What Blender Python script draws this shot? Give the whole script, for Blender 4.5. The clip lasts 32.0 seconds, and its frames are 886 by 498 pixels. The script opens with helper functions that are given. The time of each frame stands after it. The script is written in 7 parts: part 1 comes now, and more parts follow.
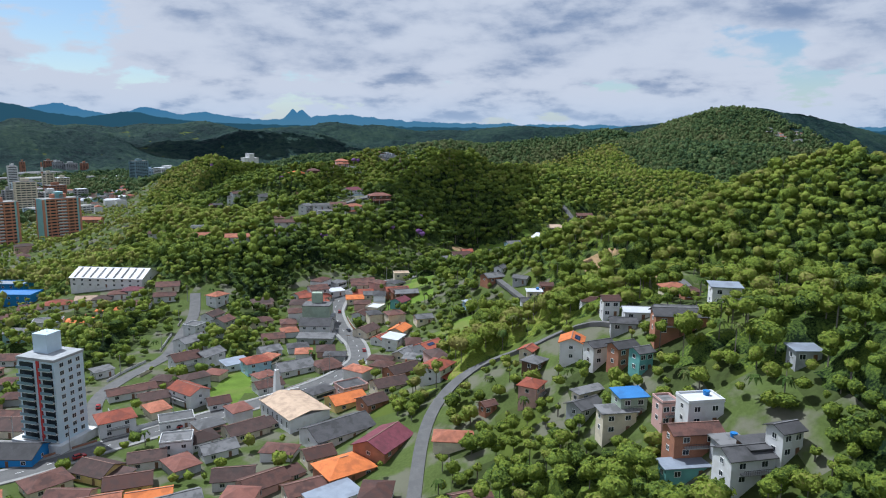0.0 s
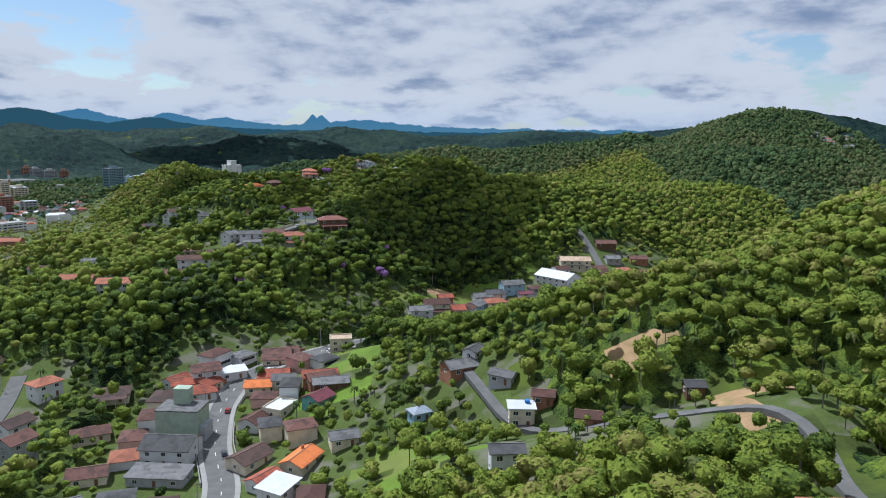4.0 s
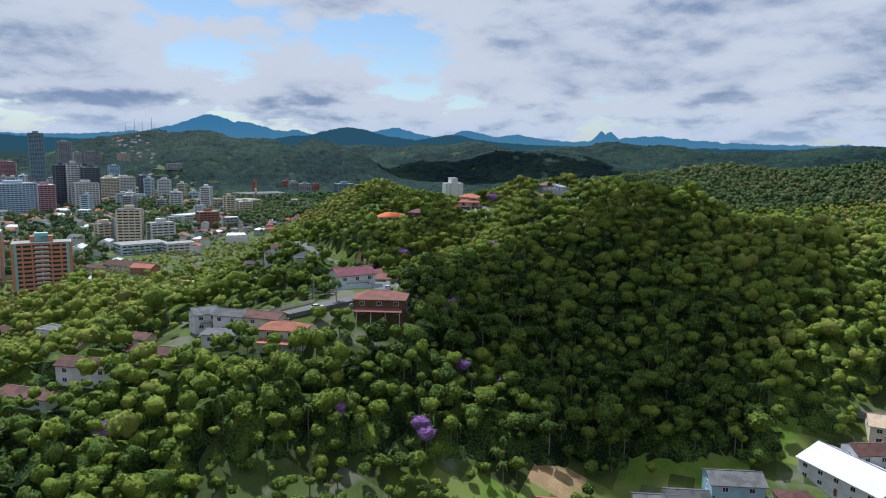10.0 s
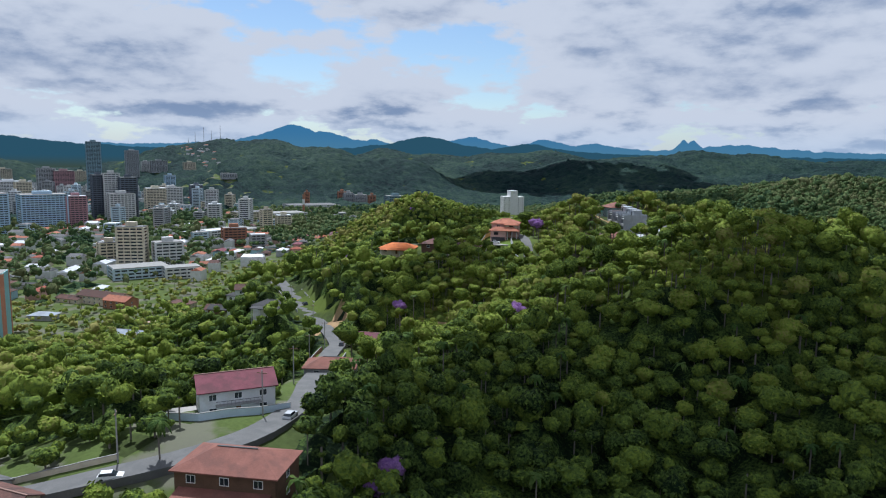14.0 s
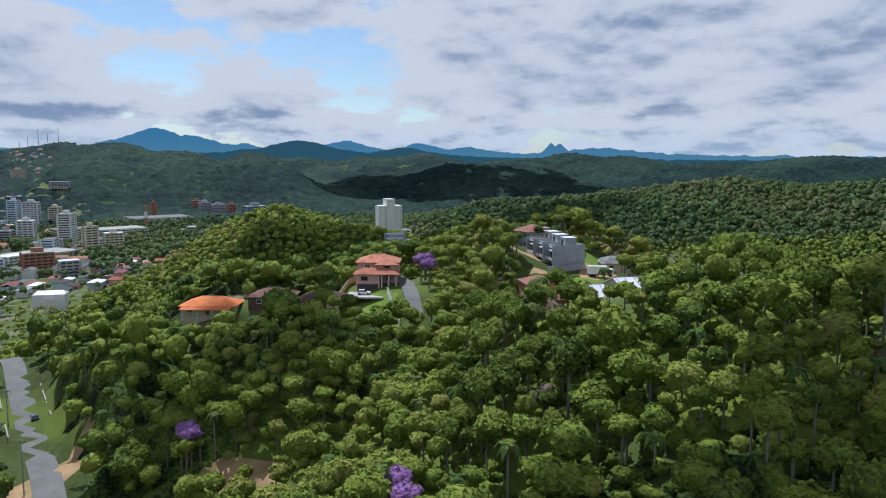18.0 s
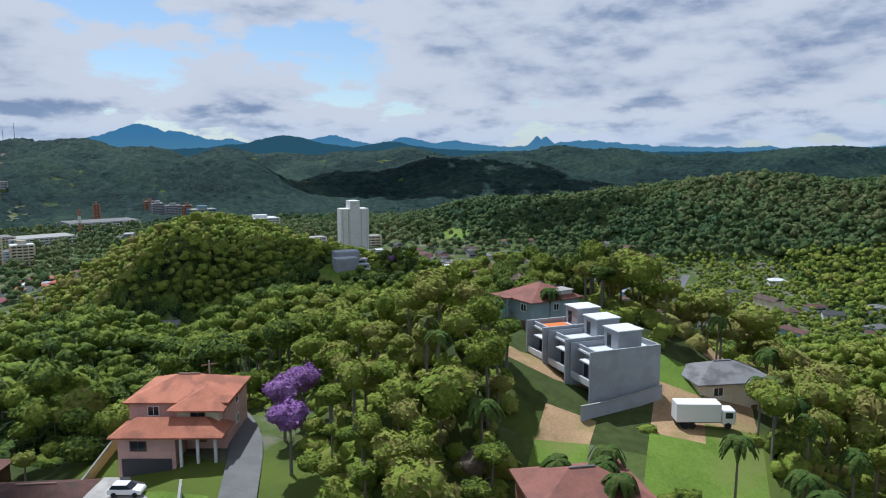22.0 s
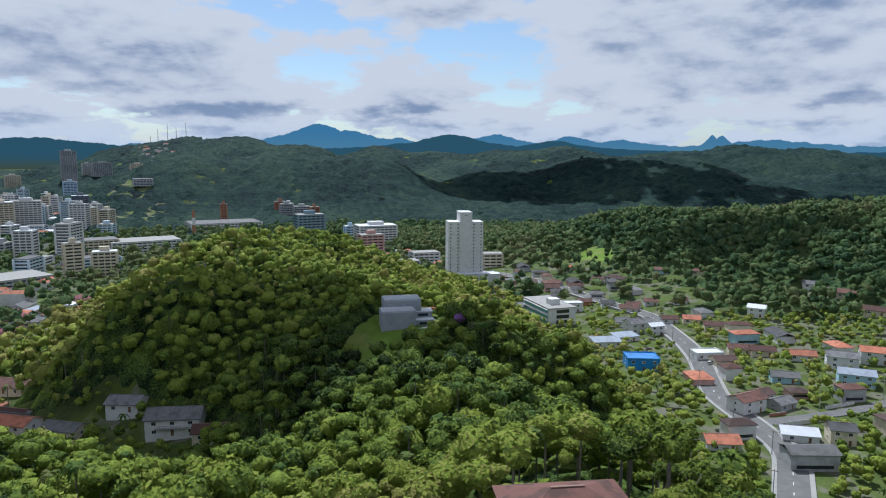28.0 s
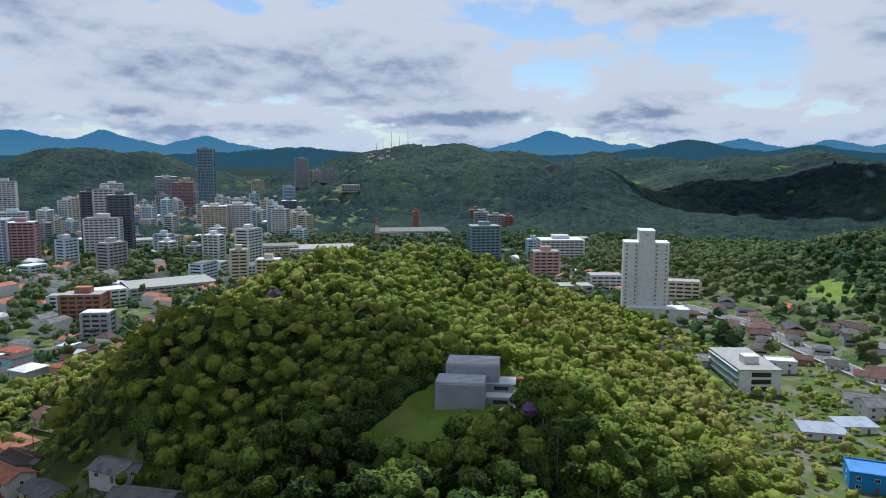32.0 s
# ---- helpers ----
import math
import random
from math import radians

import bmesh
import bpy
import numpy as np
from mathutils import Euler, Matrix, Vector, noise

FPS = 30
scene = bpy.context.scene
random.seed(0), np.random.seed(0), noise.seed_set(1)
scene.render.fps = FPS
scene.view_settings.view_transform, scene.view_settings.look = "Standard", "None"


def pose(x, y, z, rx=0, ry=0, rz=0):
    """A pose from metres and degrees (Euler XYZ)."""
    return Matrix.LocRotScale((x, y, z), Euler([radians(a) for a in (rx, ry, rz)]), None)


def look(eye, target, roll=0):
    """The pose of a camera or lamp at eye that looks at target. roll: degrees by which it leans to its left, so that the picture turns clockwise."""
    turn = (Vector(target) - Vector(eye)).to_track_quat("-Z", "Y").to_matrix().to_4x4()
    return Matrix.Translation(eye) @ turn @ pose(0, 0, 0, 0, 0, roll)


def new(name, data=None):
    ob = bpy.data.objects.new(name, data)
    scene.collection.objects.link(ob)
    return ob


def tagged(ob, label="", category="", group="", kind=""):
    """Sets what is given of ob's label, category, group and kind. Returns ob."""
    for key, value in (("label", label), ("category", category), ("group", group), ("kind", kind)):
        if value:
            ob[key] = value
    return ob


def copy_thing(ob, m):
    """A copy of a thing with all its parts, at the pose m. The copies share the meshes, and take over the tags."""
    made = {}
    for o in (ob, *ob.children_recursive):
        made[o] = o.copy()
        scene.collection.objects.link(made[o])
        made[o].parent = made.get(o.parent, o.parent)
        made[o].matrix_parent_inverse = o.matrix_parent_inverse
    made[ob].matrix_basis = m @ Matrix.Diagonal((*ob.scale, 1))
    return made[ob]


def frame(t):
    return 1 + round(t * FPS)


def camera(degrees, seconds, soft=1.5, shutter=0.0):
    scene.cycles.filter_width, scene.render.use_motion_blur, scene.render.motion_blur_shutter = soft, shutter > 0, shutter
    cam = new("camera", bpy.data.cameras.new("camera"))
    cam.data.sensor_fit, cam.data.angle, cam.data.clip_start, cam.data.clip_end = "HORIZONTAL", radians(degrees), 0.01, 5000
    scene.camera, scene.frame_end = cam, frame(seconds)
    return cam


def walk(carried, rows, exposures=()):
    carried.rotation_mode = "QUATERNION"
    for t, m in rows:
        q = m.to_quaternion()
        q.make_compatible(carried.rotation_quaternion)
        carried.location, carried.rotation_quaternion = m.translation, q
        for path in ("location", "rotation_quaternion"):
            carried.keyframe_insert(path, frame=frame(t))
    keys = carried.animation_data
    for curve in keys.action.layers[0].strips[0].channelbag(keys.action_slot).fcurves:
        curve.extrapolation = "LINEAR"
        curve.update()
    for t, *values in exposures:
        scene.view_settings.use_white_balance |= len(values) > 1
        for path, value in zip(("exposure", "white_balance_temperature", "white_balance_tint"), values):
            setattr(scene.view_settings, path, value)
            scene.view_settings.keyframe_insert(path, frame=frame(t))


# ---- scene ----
EXPOSURES = ((0, 0.0, 5550, 8), (32, 0.0, 5550, 8))
cam = camera(65.7, 32.0, soft=1.1)
PATH = [
    (0, (-0.811, 0.852, 93.751), (-0.800, 2.735, 93.431), 0.6),
    (0.5, (2.692, 19.204, 93.728), (2.698, 21.087, 93.408), 0.6),
    (1, (6.383, 37.228, 93.813), (6.382, 39.111, 93.493), 0.5),
    (1.5, (10.019, 55.822, 93.977), (10.013, 57.706, 93.659), 0.5),
    (2, (13.424, 74.143, 93.901), (13.412, 76.027, 93.582), 0.6),
    (2.5, (16.727, 91.797, 93.554), (16.704, 93.680, 93.231), 0.5),
    (3, (20.431, 109.469, 93.346), (20.400, 111.351, 93.020), 0.6),
    (3.5, (24.197, 127.481, 93.195), (24.160, 129.363, 92.873), 0.6),
    (5.5, (37.863, 200.539, 92.148), (37.796, 202.430, 91.892), 0.8),
    (6, (41.821, 219.652, 92.088), (41.633, 221.534, 91.828), 0.6),
    (6.5, (46.985, 238.312, 91.677), (46.702, 240.182, 91.416), 0.4),
    (7, (52.277, 256.935, 91.343), (51.921, 258.794, 91.083), 0.5),
    (7.5, (57.273, 276.062, 91.253), (56.849, 277.907, 90.995), 0.5),
    (8, (60.998, 295.205, 91.229), (60.508, 297.034, 90.975), 0.5),
    (8.5, (63.202, 314.505, 91.262), (62.646, 316.315, 91.009), 0.6),
    (9, (64.038, 334.124, 91.195), (63.401, 335.906, 90.937), 0.7),
    (9.5, (63.967, 353.648, 90.983), (63.245, 355.396, 90.715), 0.7),
    (10, (62.660, 372.486, 91.011), (61.873, 374.205, 90.740), 0.8),
    (10.5, (59.936, 391.171, 90.923), (59.075, 392.855, 90.651), 0.9),
    (11, (56.461, 408.764, 90.648), (55.534, 410.412, 90.376), 0.8),
    (11.5, (52.652, 425.670, 90.484), (51.674, 427.288, 90.214), 0.7),
    (12, (48.562, 442.832, 90.641), (47.557, 444.434, 90.376), 0.8),
    (12.5, (44.743, 458.362, 91.073), (43.736, 459.965, 90.814), 0.8),
    (13, (41.283, 471.574, 91.383), (40.269, 473.172, 91.129), 0.8),
    (13.5, (37.211, 483.900, 91.428), (36.213, 485.510, 91.177), 0.8),
    (15.5, (15.425, 533.173, 91.367), (14.531, 534.842, 91.119), 0.7),
    (16, (8.906, 546.279, 91.641), (8.042, 547.965, 91.396), 0.5),
    (16.5, (2.132, 559.933, 92.046), (1.312, 561.641, 91.804), 0.4),
    (17, (-4.250, 573.879, 92.303), (-5.017, 575.611, 92.063), 0.4),
    (17.5, (-10.600, 587.817, 92.248), (-11.300, 589.579, 92.010), 0.4),
    (18, (-16.618, 601.792, 92.033), (-17.288, 603.565, 91.797), 0.4),
    (18.5, (-22.188, 616.017, 91.852), (-22.849, 617.793, 91.617), 0.3),
    (19, (-26.821, 630.810, 91.945), (-27.479, 632.587, 91.709), 0.1),
    (19.5, (-30.803, 646.489, 92.095), (-31.461, 648.266, 91.859), 0.1),
    (20, (-34.386, 662.296, 92.281), (-35.042, 664.075, 92.041), -0.1),
    (20.5, (-38.028, 677.484, 92.278), (-38.677, 679.264, 92.034), -0.1),
    (21, (-41.585, 693.411, 92.362), (-42.229, 695.192, 92.116), -0.3),
    (21.5, (-45.587, 709.730, 92.620), (-46.228, 711.511, 92.370), -0.3),
    (22, (-49.577, 726.532, 92.943), (-50.213, 728.315, 92.690), -0.1),
    (22.5, (-53.370, 742.041, 93.127), (-53.997, 743.827, 92.874), -0.0),
    (23, (-56.470, 755.634, 92.937), (-57.092, 757.422, 92.684), 0.1),
    (23.5, (-58.543, 767.642, 92.811), (-59.191, 769.422, 92.556), 0.3),
    (24, (-60.297, 778.301, 92.780), (-61.028, 780.047, 92.523), 0.2),
    (24.5, (-61.500, 788.900, 92.837), (-62.310, 790.610, 92.581), 0.0),
    (25, (-62.478, 800.181, 92.932), (-63.327, 801.872, 92.675), 0.1),
    (25.5, (-63.964, 812.078, 93.039), (-64.855, 813.748, 92.781), 0.1),
    (27.5, (-75.824, 861.639, 94.295), (-76.751, 863.289, 94.039), 0.5),
    (28, (-79.066, 873.992, 94.330), (-80.098, 875.579, 94.074), 0.3),
    (28.5, (-82.413, 886.025, 94.184), (-83.445, 887.612, 93.933), 0.3),
    (29, (-85.315, 897.965, 93.881), (-86.374, 899.534, 93.630), 0.3),
    (29.5, (-87.399, 910.296, 93.632), (-88.526, 911.817, 93.378), 0.2),
    (30, (-88.997, 923.097, 93.597), (-90.204, 924.557, 93.346), 0.1),
    (30.5, (-90.456, 935.467, 93.520), (-91.733, 936.866, 93.270), 0.0),
    (31, (-92.430, 947.877, 93.423), (-93.778, 949.206, 93.175), 0.0),
    (31.5, (-94.977, 959.849, 93.464), (-96.404, 961.094, 93.220), 0.1),
    (32, (-97.875, 971.168, 93.560), (-99.367, 972.336, 93.320), 0.1),
]
walk(cam, [(t, look(e, a, r)) for t, e, a, r in PATH], EXPOSURES)

# ---------------- world: sky, clouds and the far blue mountains
SUN_TO = Vector((-0.40, 0.30, 0.87)).normalized()      # towards the sun

world = bpy.data.worlds.new("sky")
scene.world = world
world.use_nodes = True
wn, wl = world.node_tree.nodes, world.node_tree.links
wn.clear()


def wnode(kind, **props):
    n = wn.new(kind)
    for k, v in props.items():
        if k == "op":
            n.operation = v
        elif k == "blend":
            n.blend_type = v
    return n


def wmath(op, a, b=None, c=None, clamp=False):
    n = wn.new("ShaderNodeMath")
    n.operation, n.use_clamp = op, clamp
    for i, v in enumerate((a, b, c)):
        if v is None:
            continue
        if isinstance(v, (int, float)):
            n.inputs[i].default_value = v
        else:
            wl.new(v, n.inputs[i])
    return n.outputs[0]


def wmix(fac, a, b):
    n = wn.new("ShaderNodeMix")
    n.data_type = "RGBA"
    for i, v in ((0, fac), (6, a), (7, b)):
        if isinstance(v, tuple):
            n.inputs[i].default_value = (*v, 1)
        elif isinstance(v, (int, float)):
            n.inputs[i].default_value = v
        else:
            wl.new(v, n.inputs[i])
    return n.outputs[2]


def wnoise(vec, scale, detail, rough=0.55, dist=0.0):
    n = wn.new("ShaderNodeTexNoise")
    n.inputs["Scale"].default_value, n.inputs["Detail"].default_value = scale, detail
    n.inputs["Roughness"].default_value, n.inputs["Distortion"].default_value = rough, dist
    wl.new(vec, n.inputs["Vector"])
    return n.outputs[0]


def wcombine(x, y, z):
    n = wn.new("ShaderNodeCombineXYZ")
    for i, v in enumerate((x, y, z)):
        if isinstance(v, (int, float)):
            n.inputs[i].default_value = v
        else:
            wl.new(v, n.inputs[i])
    return n.outputs[0]


def wrange(v, a, b, lo=0.0, hi=1.0, smooth=True):
    n = wn.new("ShaderNodeMapRange")
    n.interpolation_type = "SMOOTHSTEP" if smooth else "LINEAR"
    wl.new(v, n.inputs[0])
    for i, k in ((1, a), (2, b), (3, lo), (4, hi)):
        n.inputs[i].default_value = k
    return n.outputs[0]


coord = wn.new("ShaderNodeTexCoord").outputs["Generated"]
sep = wn.new("ShaderNodeSeparateXYZ")
wl.new(coord, sep.inputs[0])
dx, dy, dz = sep.outputs
sky = wn.new("ShaderNodeTexSky")
sky.sky_type, sky.sun_disc = "NISHITA", False
sky.sun_elevation = math.asin(SUN_TO.z)
sky.sun_rotation = math.atan2(SUN_TO.x, SUN_TO.y)
sky.air_density, sky.dust_density = 1.0, 0.6
blue = wn.new("ShaderNodeVectorMath")
blue.operation = "SCALE"
wl.new(sky.outputs[0], blue.inputs[0])
blue.inputs[3].default_value = 0.105
# heaps of cloud by bearing and height: large overhead, small and close together towards the horizon
az = wmath("MULTIPLY", wmath("ARCTAN2", wmath("MULTIPLY", dx, -1.0), dy), 180 / math.pi)
el = wmath("MULTIPLY", wmath("ARCSINE", dz), 180 / math.pi)


def layer(up):
    """The cloud density, seen a little higher by up degrees."""
    e = wmath("ADD", el, up)
    big = wnoise(wcombine(wmath("MULTIPLY", az, 0.062), wmath("MULTIPLY", e, 0.15), 4.3), 1.0, 11.0, 0.56, 0.0)
    small = wnoise(wcombine(wmath("MULTIPLY", az, 0.13), wmath("MULTIPLY", e, 0.36), 9.1), 1.0, 10.0, 0.56, 0.0)
    return wmath("ADD", small, wmath("MULTIPLY", wrange(el, 3.0, 7.5), wmath("SUBTRACT", big, small)))


def gap(a, e, wa, we, depth):
    """A gap in the clouds about the bearing a and the height e."""
    q = wmath("ADD", wmath("POWER", wmath("DIVIDE", wmath("SUBTRACT", az, a), wa), 2.0), wmath("POWER", wmath("DIVIDE", wmath("SUBTRACT", el, e), we), 2.0))
    return wmath("MULTIPLY", wmath("EXPONENT", wmath("MULTIPLY", q, -1.0)), depth)


holes = wmath("ADD", gap(56.0, 12.0, 11.0, 3.4, 0.13), wmath("ADD", gap(-6.0, 10.5, 4.0, 1.6, 0.10), gap(38.0, 13.5, 7.0, 2.5, 0.09)))
dens, above = wmath("SUBTRACT", layer(0.0), holes), wmath("SUBTRACT", layer(0.75), holes)
mask = wrange(dens, 0.37, 0.43)
grey = wrange(above, 0.44, 0.66)
edge = wrange(wmath("SUBTRACT", above, dens), -0.06, 0.09)
dark = wmath("MULTIPLY", grey, wmath("MULTIPLY_ADD", edge, 0.75, 0.25), clamp=True)
cloudc = wmix(dark, (0.635, 0.63, 0.655), (0.235, 0.29, 0.40))
air = wmix(mask, blue.outputs[0], cloudc)
# pale haze close to the horizon
haze = wrange(dz, 0.0, 0.07, 0.5, 0.0)
air = wmix(haze, air, (0.52, 0.60, 0.70))
# far ranges, tens of kilometres away: peaks by bearing (degrees left of +y), height in degrees, width
rough = wnoise(wcombine(wmath("MULTIPLY", az, 0.22), 0.0, 1.0), 3.0, 5.0, 0.6)


def ridge_line(peaks, base, wobble):
    out = wmath("MULTIPLY_ADD", rough, wobble, base)
    for a, h, w in peaks:
        d = wmath("DIVIDE", wmath("SUBTRACT", az, a), w)
        bump = wmath("DIVIDE", h - base, wmath("MULTIPLY_ADD", wmath("POWER", wmath("ABSOLUTE", d), 1.7), 1.0, 1.0))
        out = wmath("MAXIMUM", out, wmath("ADD", bump, wmath("MULTIPLY_ADD", rough, wobble, base)))
    return out


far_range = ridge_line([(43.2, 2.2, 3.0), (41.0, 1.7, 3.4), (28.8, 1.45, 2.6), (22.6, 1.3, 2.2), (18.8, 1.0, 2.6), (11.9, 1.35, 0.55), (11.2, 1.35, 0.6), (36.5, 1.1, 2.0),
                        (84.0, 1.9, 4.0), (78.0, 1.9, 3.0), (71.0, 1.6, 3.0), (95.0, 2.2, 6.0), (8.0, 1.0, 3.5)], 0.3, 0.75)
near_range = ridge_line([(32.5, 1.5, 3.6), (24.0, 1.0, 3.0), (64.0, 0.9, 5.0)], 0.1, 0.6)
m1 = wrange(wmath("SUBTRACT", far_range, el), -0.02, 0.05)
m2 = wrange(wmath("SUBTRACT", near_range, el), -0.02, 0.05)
# haze put into the ranges' colours: blue, the far one paler below
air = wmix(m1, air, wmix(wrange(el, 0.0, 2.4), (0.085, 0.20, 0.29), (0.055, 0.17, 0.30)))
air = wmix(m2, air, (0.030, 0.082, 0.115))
below = wrange(dz, -0.02, 0.0)
air = wmix(below, (0.05, 0.07, 0.05), air)
bg = wn.new("ShaderNodeBackground")
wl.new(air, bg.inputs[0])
bg.inputs[1].default_value = 1.0
wo = wn.new("ShaderNodeOutputWorld")
wl.new(bg.outputs[0], wo.inputs[0])

sun = new("sun", bpy.data.lights.new("sun", "SUN"))
sun.data.energy, sun.data.angle, sun.data.color = 5.5, radians(0.6), (1.0, 0.96, 0.89)
sun.matrix_world = look(SUN_TO * 900, (0, 0, 0))

# ---------------- materials
def material(name, base, rough=0.8, var=0.25, scale=0.6, fine=6.0, bump=0.0, spec=0.3, stain=None, stain_amt=0.0, stain_scale=0.15, metal=0.0, rand=0.0):
    """Plain surface whose colour wanders at two scales, with stains, a fine relief and a little difference from piece to piece."""
    m = bpy.data.materials.new(name)
    m.use_nodes = True
    n, l = m.node_tree.nodes, m.node_tree.links
    b = n["Principled BSDF"]
    b.inputs["Roughness"].default_value, b.inputs["Metallic"].default_value = rough, metal
    b.inputs["Specular IOR Level"].default_value = spec
    geo = n.new("ShaderNodeNewGeometry")

    def noise_tex(s, d):
        t = n.new("ShaderNodeTexNoise")
        t.inputs["Scale"].default_value, t.inputs["Detail"].default_value = s, d
        l.new(geo.outputs["Position"], t.inputs["Vector"])
        return t.outputs[0]

    n1, n2 = noise_tex(scale, 4.0), noise_tex(fine, 3.0)
    add = n.new("ShaderNodeMath")
    add.operation = "MULTIPLY_ADD"
    l.new(n1, add.inputs[0])
    add.inputs[1].default_value = 0.6
    half = n.new("ShaderNodeMath")
    half.operation = "MULTIPLY"
    l.new(n2, half.inputs[0])
    half.inputs[1].default_value = 0.4
    l.new(half.outputs[0], add.inputs[2])
    val = add.outputs[0]
    if rand:
        oi = n.new("ShaderNodeObjectInfo")
        r = n.new("ShaderNodeMath")
        r.operation = "MULTIPLY_ADD"
        l.new(oi.outputs["Random"], r.inputs[0])
        r.inputs[1].default_value = rand
        l.new(val, r.inputs[2])
        r2 = n.new("ShaderNodeMath")
        r2.operation = "SUBTRACT"
        l.new(r.outputs[0], r2.inputs[0])
        r2.inputs[1].default_value = rand / 2
        val = r2.outputs[0]
    ramp = n.new("ShaderNodeValToRGB")
    l.new(val, ramp.inputs[0])
    e = ramp.color_ramp.elements
    e[0].position, e[1].position = 0.3, 0.7
    e[0].color = (*[c * (1 - var) for c in base], 1)
    e[1].color = (*[min(1, c * (1 + var)) for c in base], 1)
    col = ramp.outputs[0]
    if stain:
        s = noise_tex(stain_scale, 6.0)
        sr = n.new("ShaderNodeMapRange")
        sr.interpolation_type = "SMOOTHSTEP"
        l.new(s, sr.inputs[0])
        sr.inputs[1].default_value, sr.inputs[2].default_value = 0.48, 0.62
        sr.inputs[3].default_value, sr.inputs[4].default_value = 0.0, stain_amt
        mix = n.new("ShaderNodeMix")
        mix.data_type = "RGBA"
        l.new(sr.outputs[0], mix.inputs[0])
        l.new(col, mix.inputs[6])
        mix.inputs[7].default_value = (*stain, 1)
        col = mix.outputs[2]
    l.new(col, b.inputs["Base Color"])
    if bump:
        bp = n.new("ShaderNodeBump")
        bp.inputs["Strength"].default_value, bp.inputs["Distance"].default_value = 0.6, bump
        l.new(n2, bp.inputs["Height"])
        l.new(bp.outputs[0], b.inputs["Normal"])
    return m


def leaf_material(name, dark, mid, bright, dry, patch=0.02, grain=1.5):
    """Foliage: tone per tree (attribute tint), per leaf clump and over wide patches; some light comes through."""
    m = bpy.data.materials.new(name)
    m.use_nodes = True
    n, l = m.node_tree.nodes, m.node_tree.links
    b = n["Principled BSDF"]
    b.inputs["Roughness"].default_value = 0.75
    b.inputs["Specular IOR Level"].default_value = 0.06
    at = n.new("ShaderNodeAttribute")
    at.attribute_name = "tint"
    oi = n.new("ShaderNodeObjectInfo")
    geo = n.new("ShaderNodeNewGeometry")
    t = n.new("ShaderNodeTexNoise")
    t.inputs["Scale"].default_value, t.inputs["Detail"].default_value = patch, 5.0
    l.new(geo.outputs["Position"], t.inputs["Vector"])
    t2 = n.new("ShaderNodeTexNoise")
    t2.inputs["Scale"].default_value, t2.inputs["Detail"].default_value, t2.inputs["Roughness"].default_value = grain, 6.0, 0.68
    l.new(geo.outputs["Position"], t2.inputs["Vector"])

    def mad(a, k, c):
        q = n.new("ShaderNodeMath")
        q.operation = "MULTIPLY_ADD"
        l.new(a, q.inputs[0])
        q.inputs[1].default_value = k
        if isinstance(c, float):
            q.inputs[2].default_value = c
        else:
            l.new(c, q.inputs[2])
        return q.outputs[0]

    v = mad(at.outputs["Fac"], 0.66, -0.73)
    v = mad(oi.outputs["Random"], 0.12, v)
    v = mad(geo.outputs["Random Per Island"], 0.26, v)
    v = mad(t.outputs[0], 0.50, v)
    # fine grain: shaded gaps between the leaves put into the colour
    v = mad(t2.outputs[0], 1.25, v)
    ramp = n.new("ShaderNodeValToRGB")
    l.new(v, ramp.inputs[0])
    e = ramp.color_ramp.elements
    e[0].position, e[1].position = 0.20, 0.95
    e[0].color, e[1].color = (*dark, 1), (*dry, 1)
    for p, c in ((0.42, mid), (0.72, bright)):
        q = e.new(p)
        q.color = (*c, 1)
    l.new(ramp.outputs[0], b.inputs["Base Color"])
    bp = n.new("ShaderNodeBump")
    bp.inputs["Strength"].default_value, bp.inputs["Distance"].default_value = 1.0, 0.9 / grain
    l.new(t2.outputs[0], bp.inputs["Height"])
    l.new(bp.outputs[0], b.inputs["Normal"])
    tr = n.new("ShaderNodeBsdfTranslucent")
    l.new(ramp.outputs[0], tr.inputs[0])
    mx = n.new("ShaderNodeMixShader")
    mx.inputs[0].default_value = 0.12
    l.new(b.outputs[0], mx.inputs[1])
    l.new(tr.outputs[0], mx.inputs[2])
    l.new(mx.outputs[0], n["Material Output"].inputs[0])
    return m


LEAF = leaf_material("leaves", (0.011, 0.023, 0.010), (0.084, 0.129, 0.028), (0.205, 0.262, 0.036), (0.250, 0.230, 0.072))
# leaves of the far hills, with haze put into the colour as blue
LEAF_FAR = leaf_material("hazed_distant_leaves", (0.004, 0.014, 0.017), (0.011, 0.030, 0.029), (0.027, 0.054, 0.039), (0.041, 0.068, 0.043), 0.006, 0.15)
# weaker haze for the middle distance, put into this leaf colour
LEAF_MID = leaf_material("hazed_farther_leaves", (0.010, 0.028, 0.019), (0.042, 0.082, 0.038), (0.092, 0.138, 0.048), (0.140, 0.150, 0.066), 0.012, 0.5)
PALM = leaf_material("palm_fronds", (0.020, 0.045, 0.012), (0.045, 0.085, 0.020), (0.085, 0.130, 0.030), (0.13, 0.14, 0.05))
BLOSSOM = leaf_material("purple_blossom", (0.10, 0.045, 0.16), (0.17, 0.08, 0.26), (0.26, 0.12, 0.36), (0.34, 0.19, 0.40))
DRYLEAF = leaf_material("dry_twigs", (0.07, 0.055, 0.035), (0.12, 0.10, 0.07), (0.17, 0.14, 0.10), (0.20, 0.16, 0.12))
BARK = material("bark", (0.16, 0.14, 0.12), 0.9, 0.35, 1.0, 8.0, 0.03)
SOIL = material("forest_floor", (0.045, 0.060, 0.018), 0.95, 0.5, 0.05, 0.7, 0.0, 0.1, (0.09, 0.12, 0.02), 0.8, 0.03)
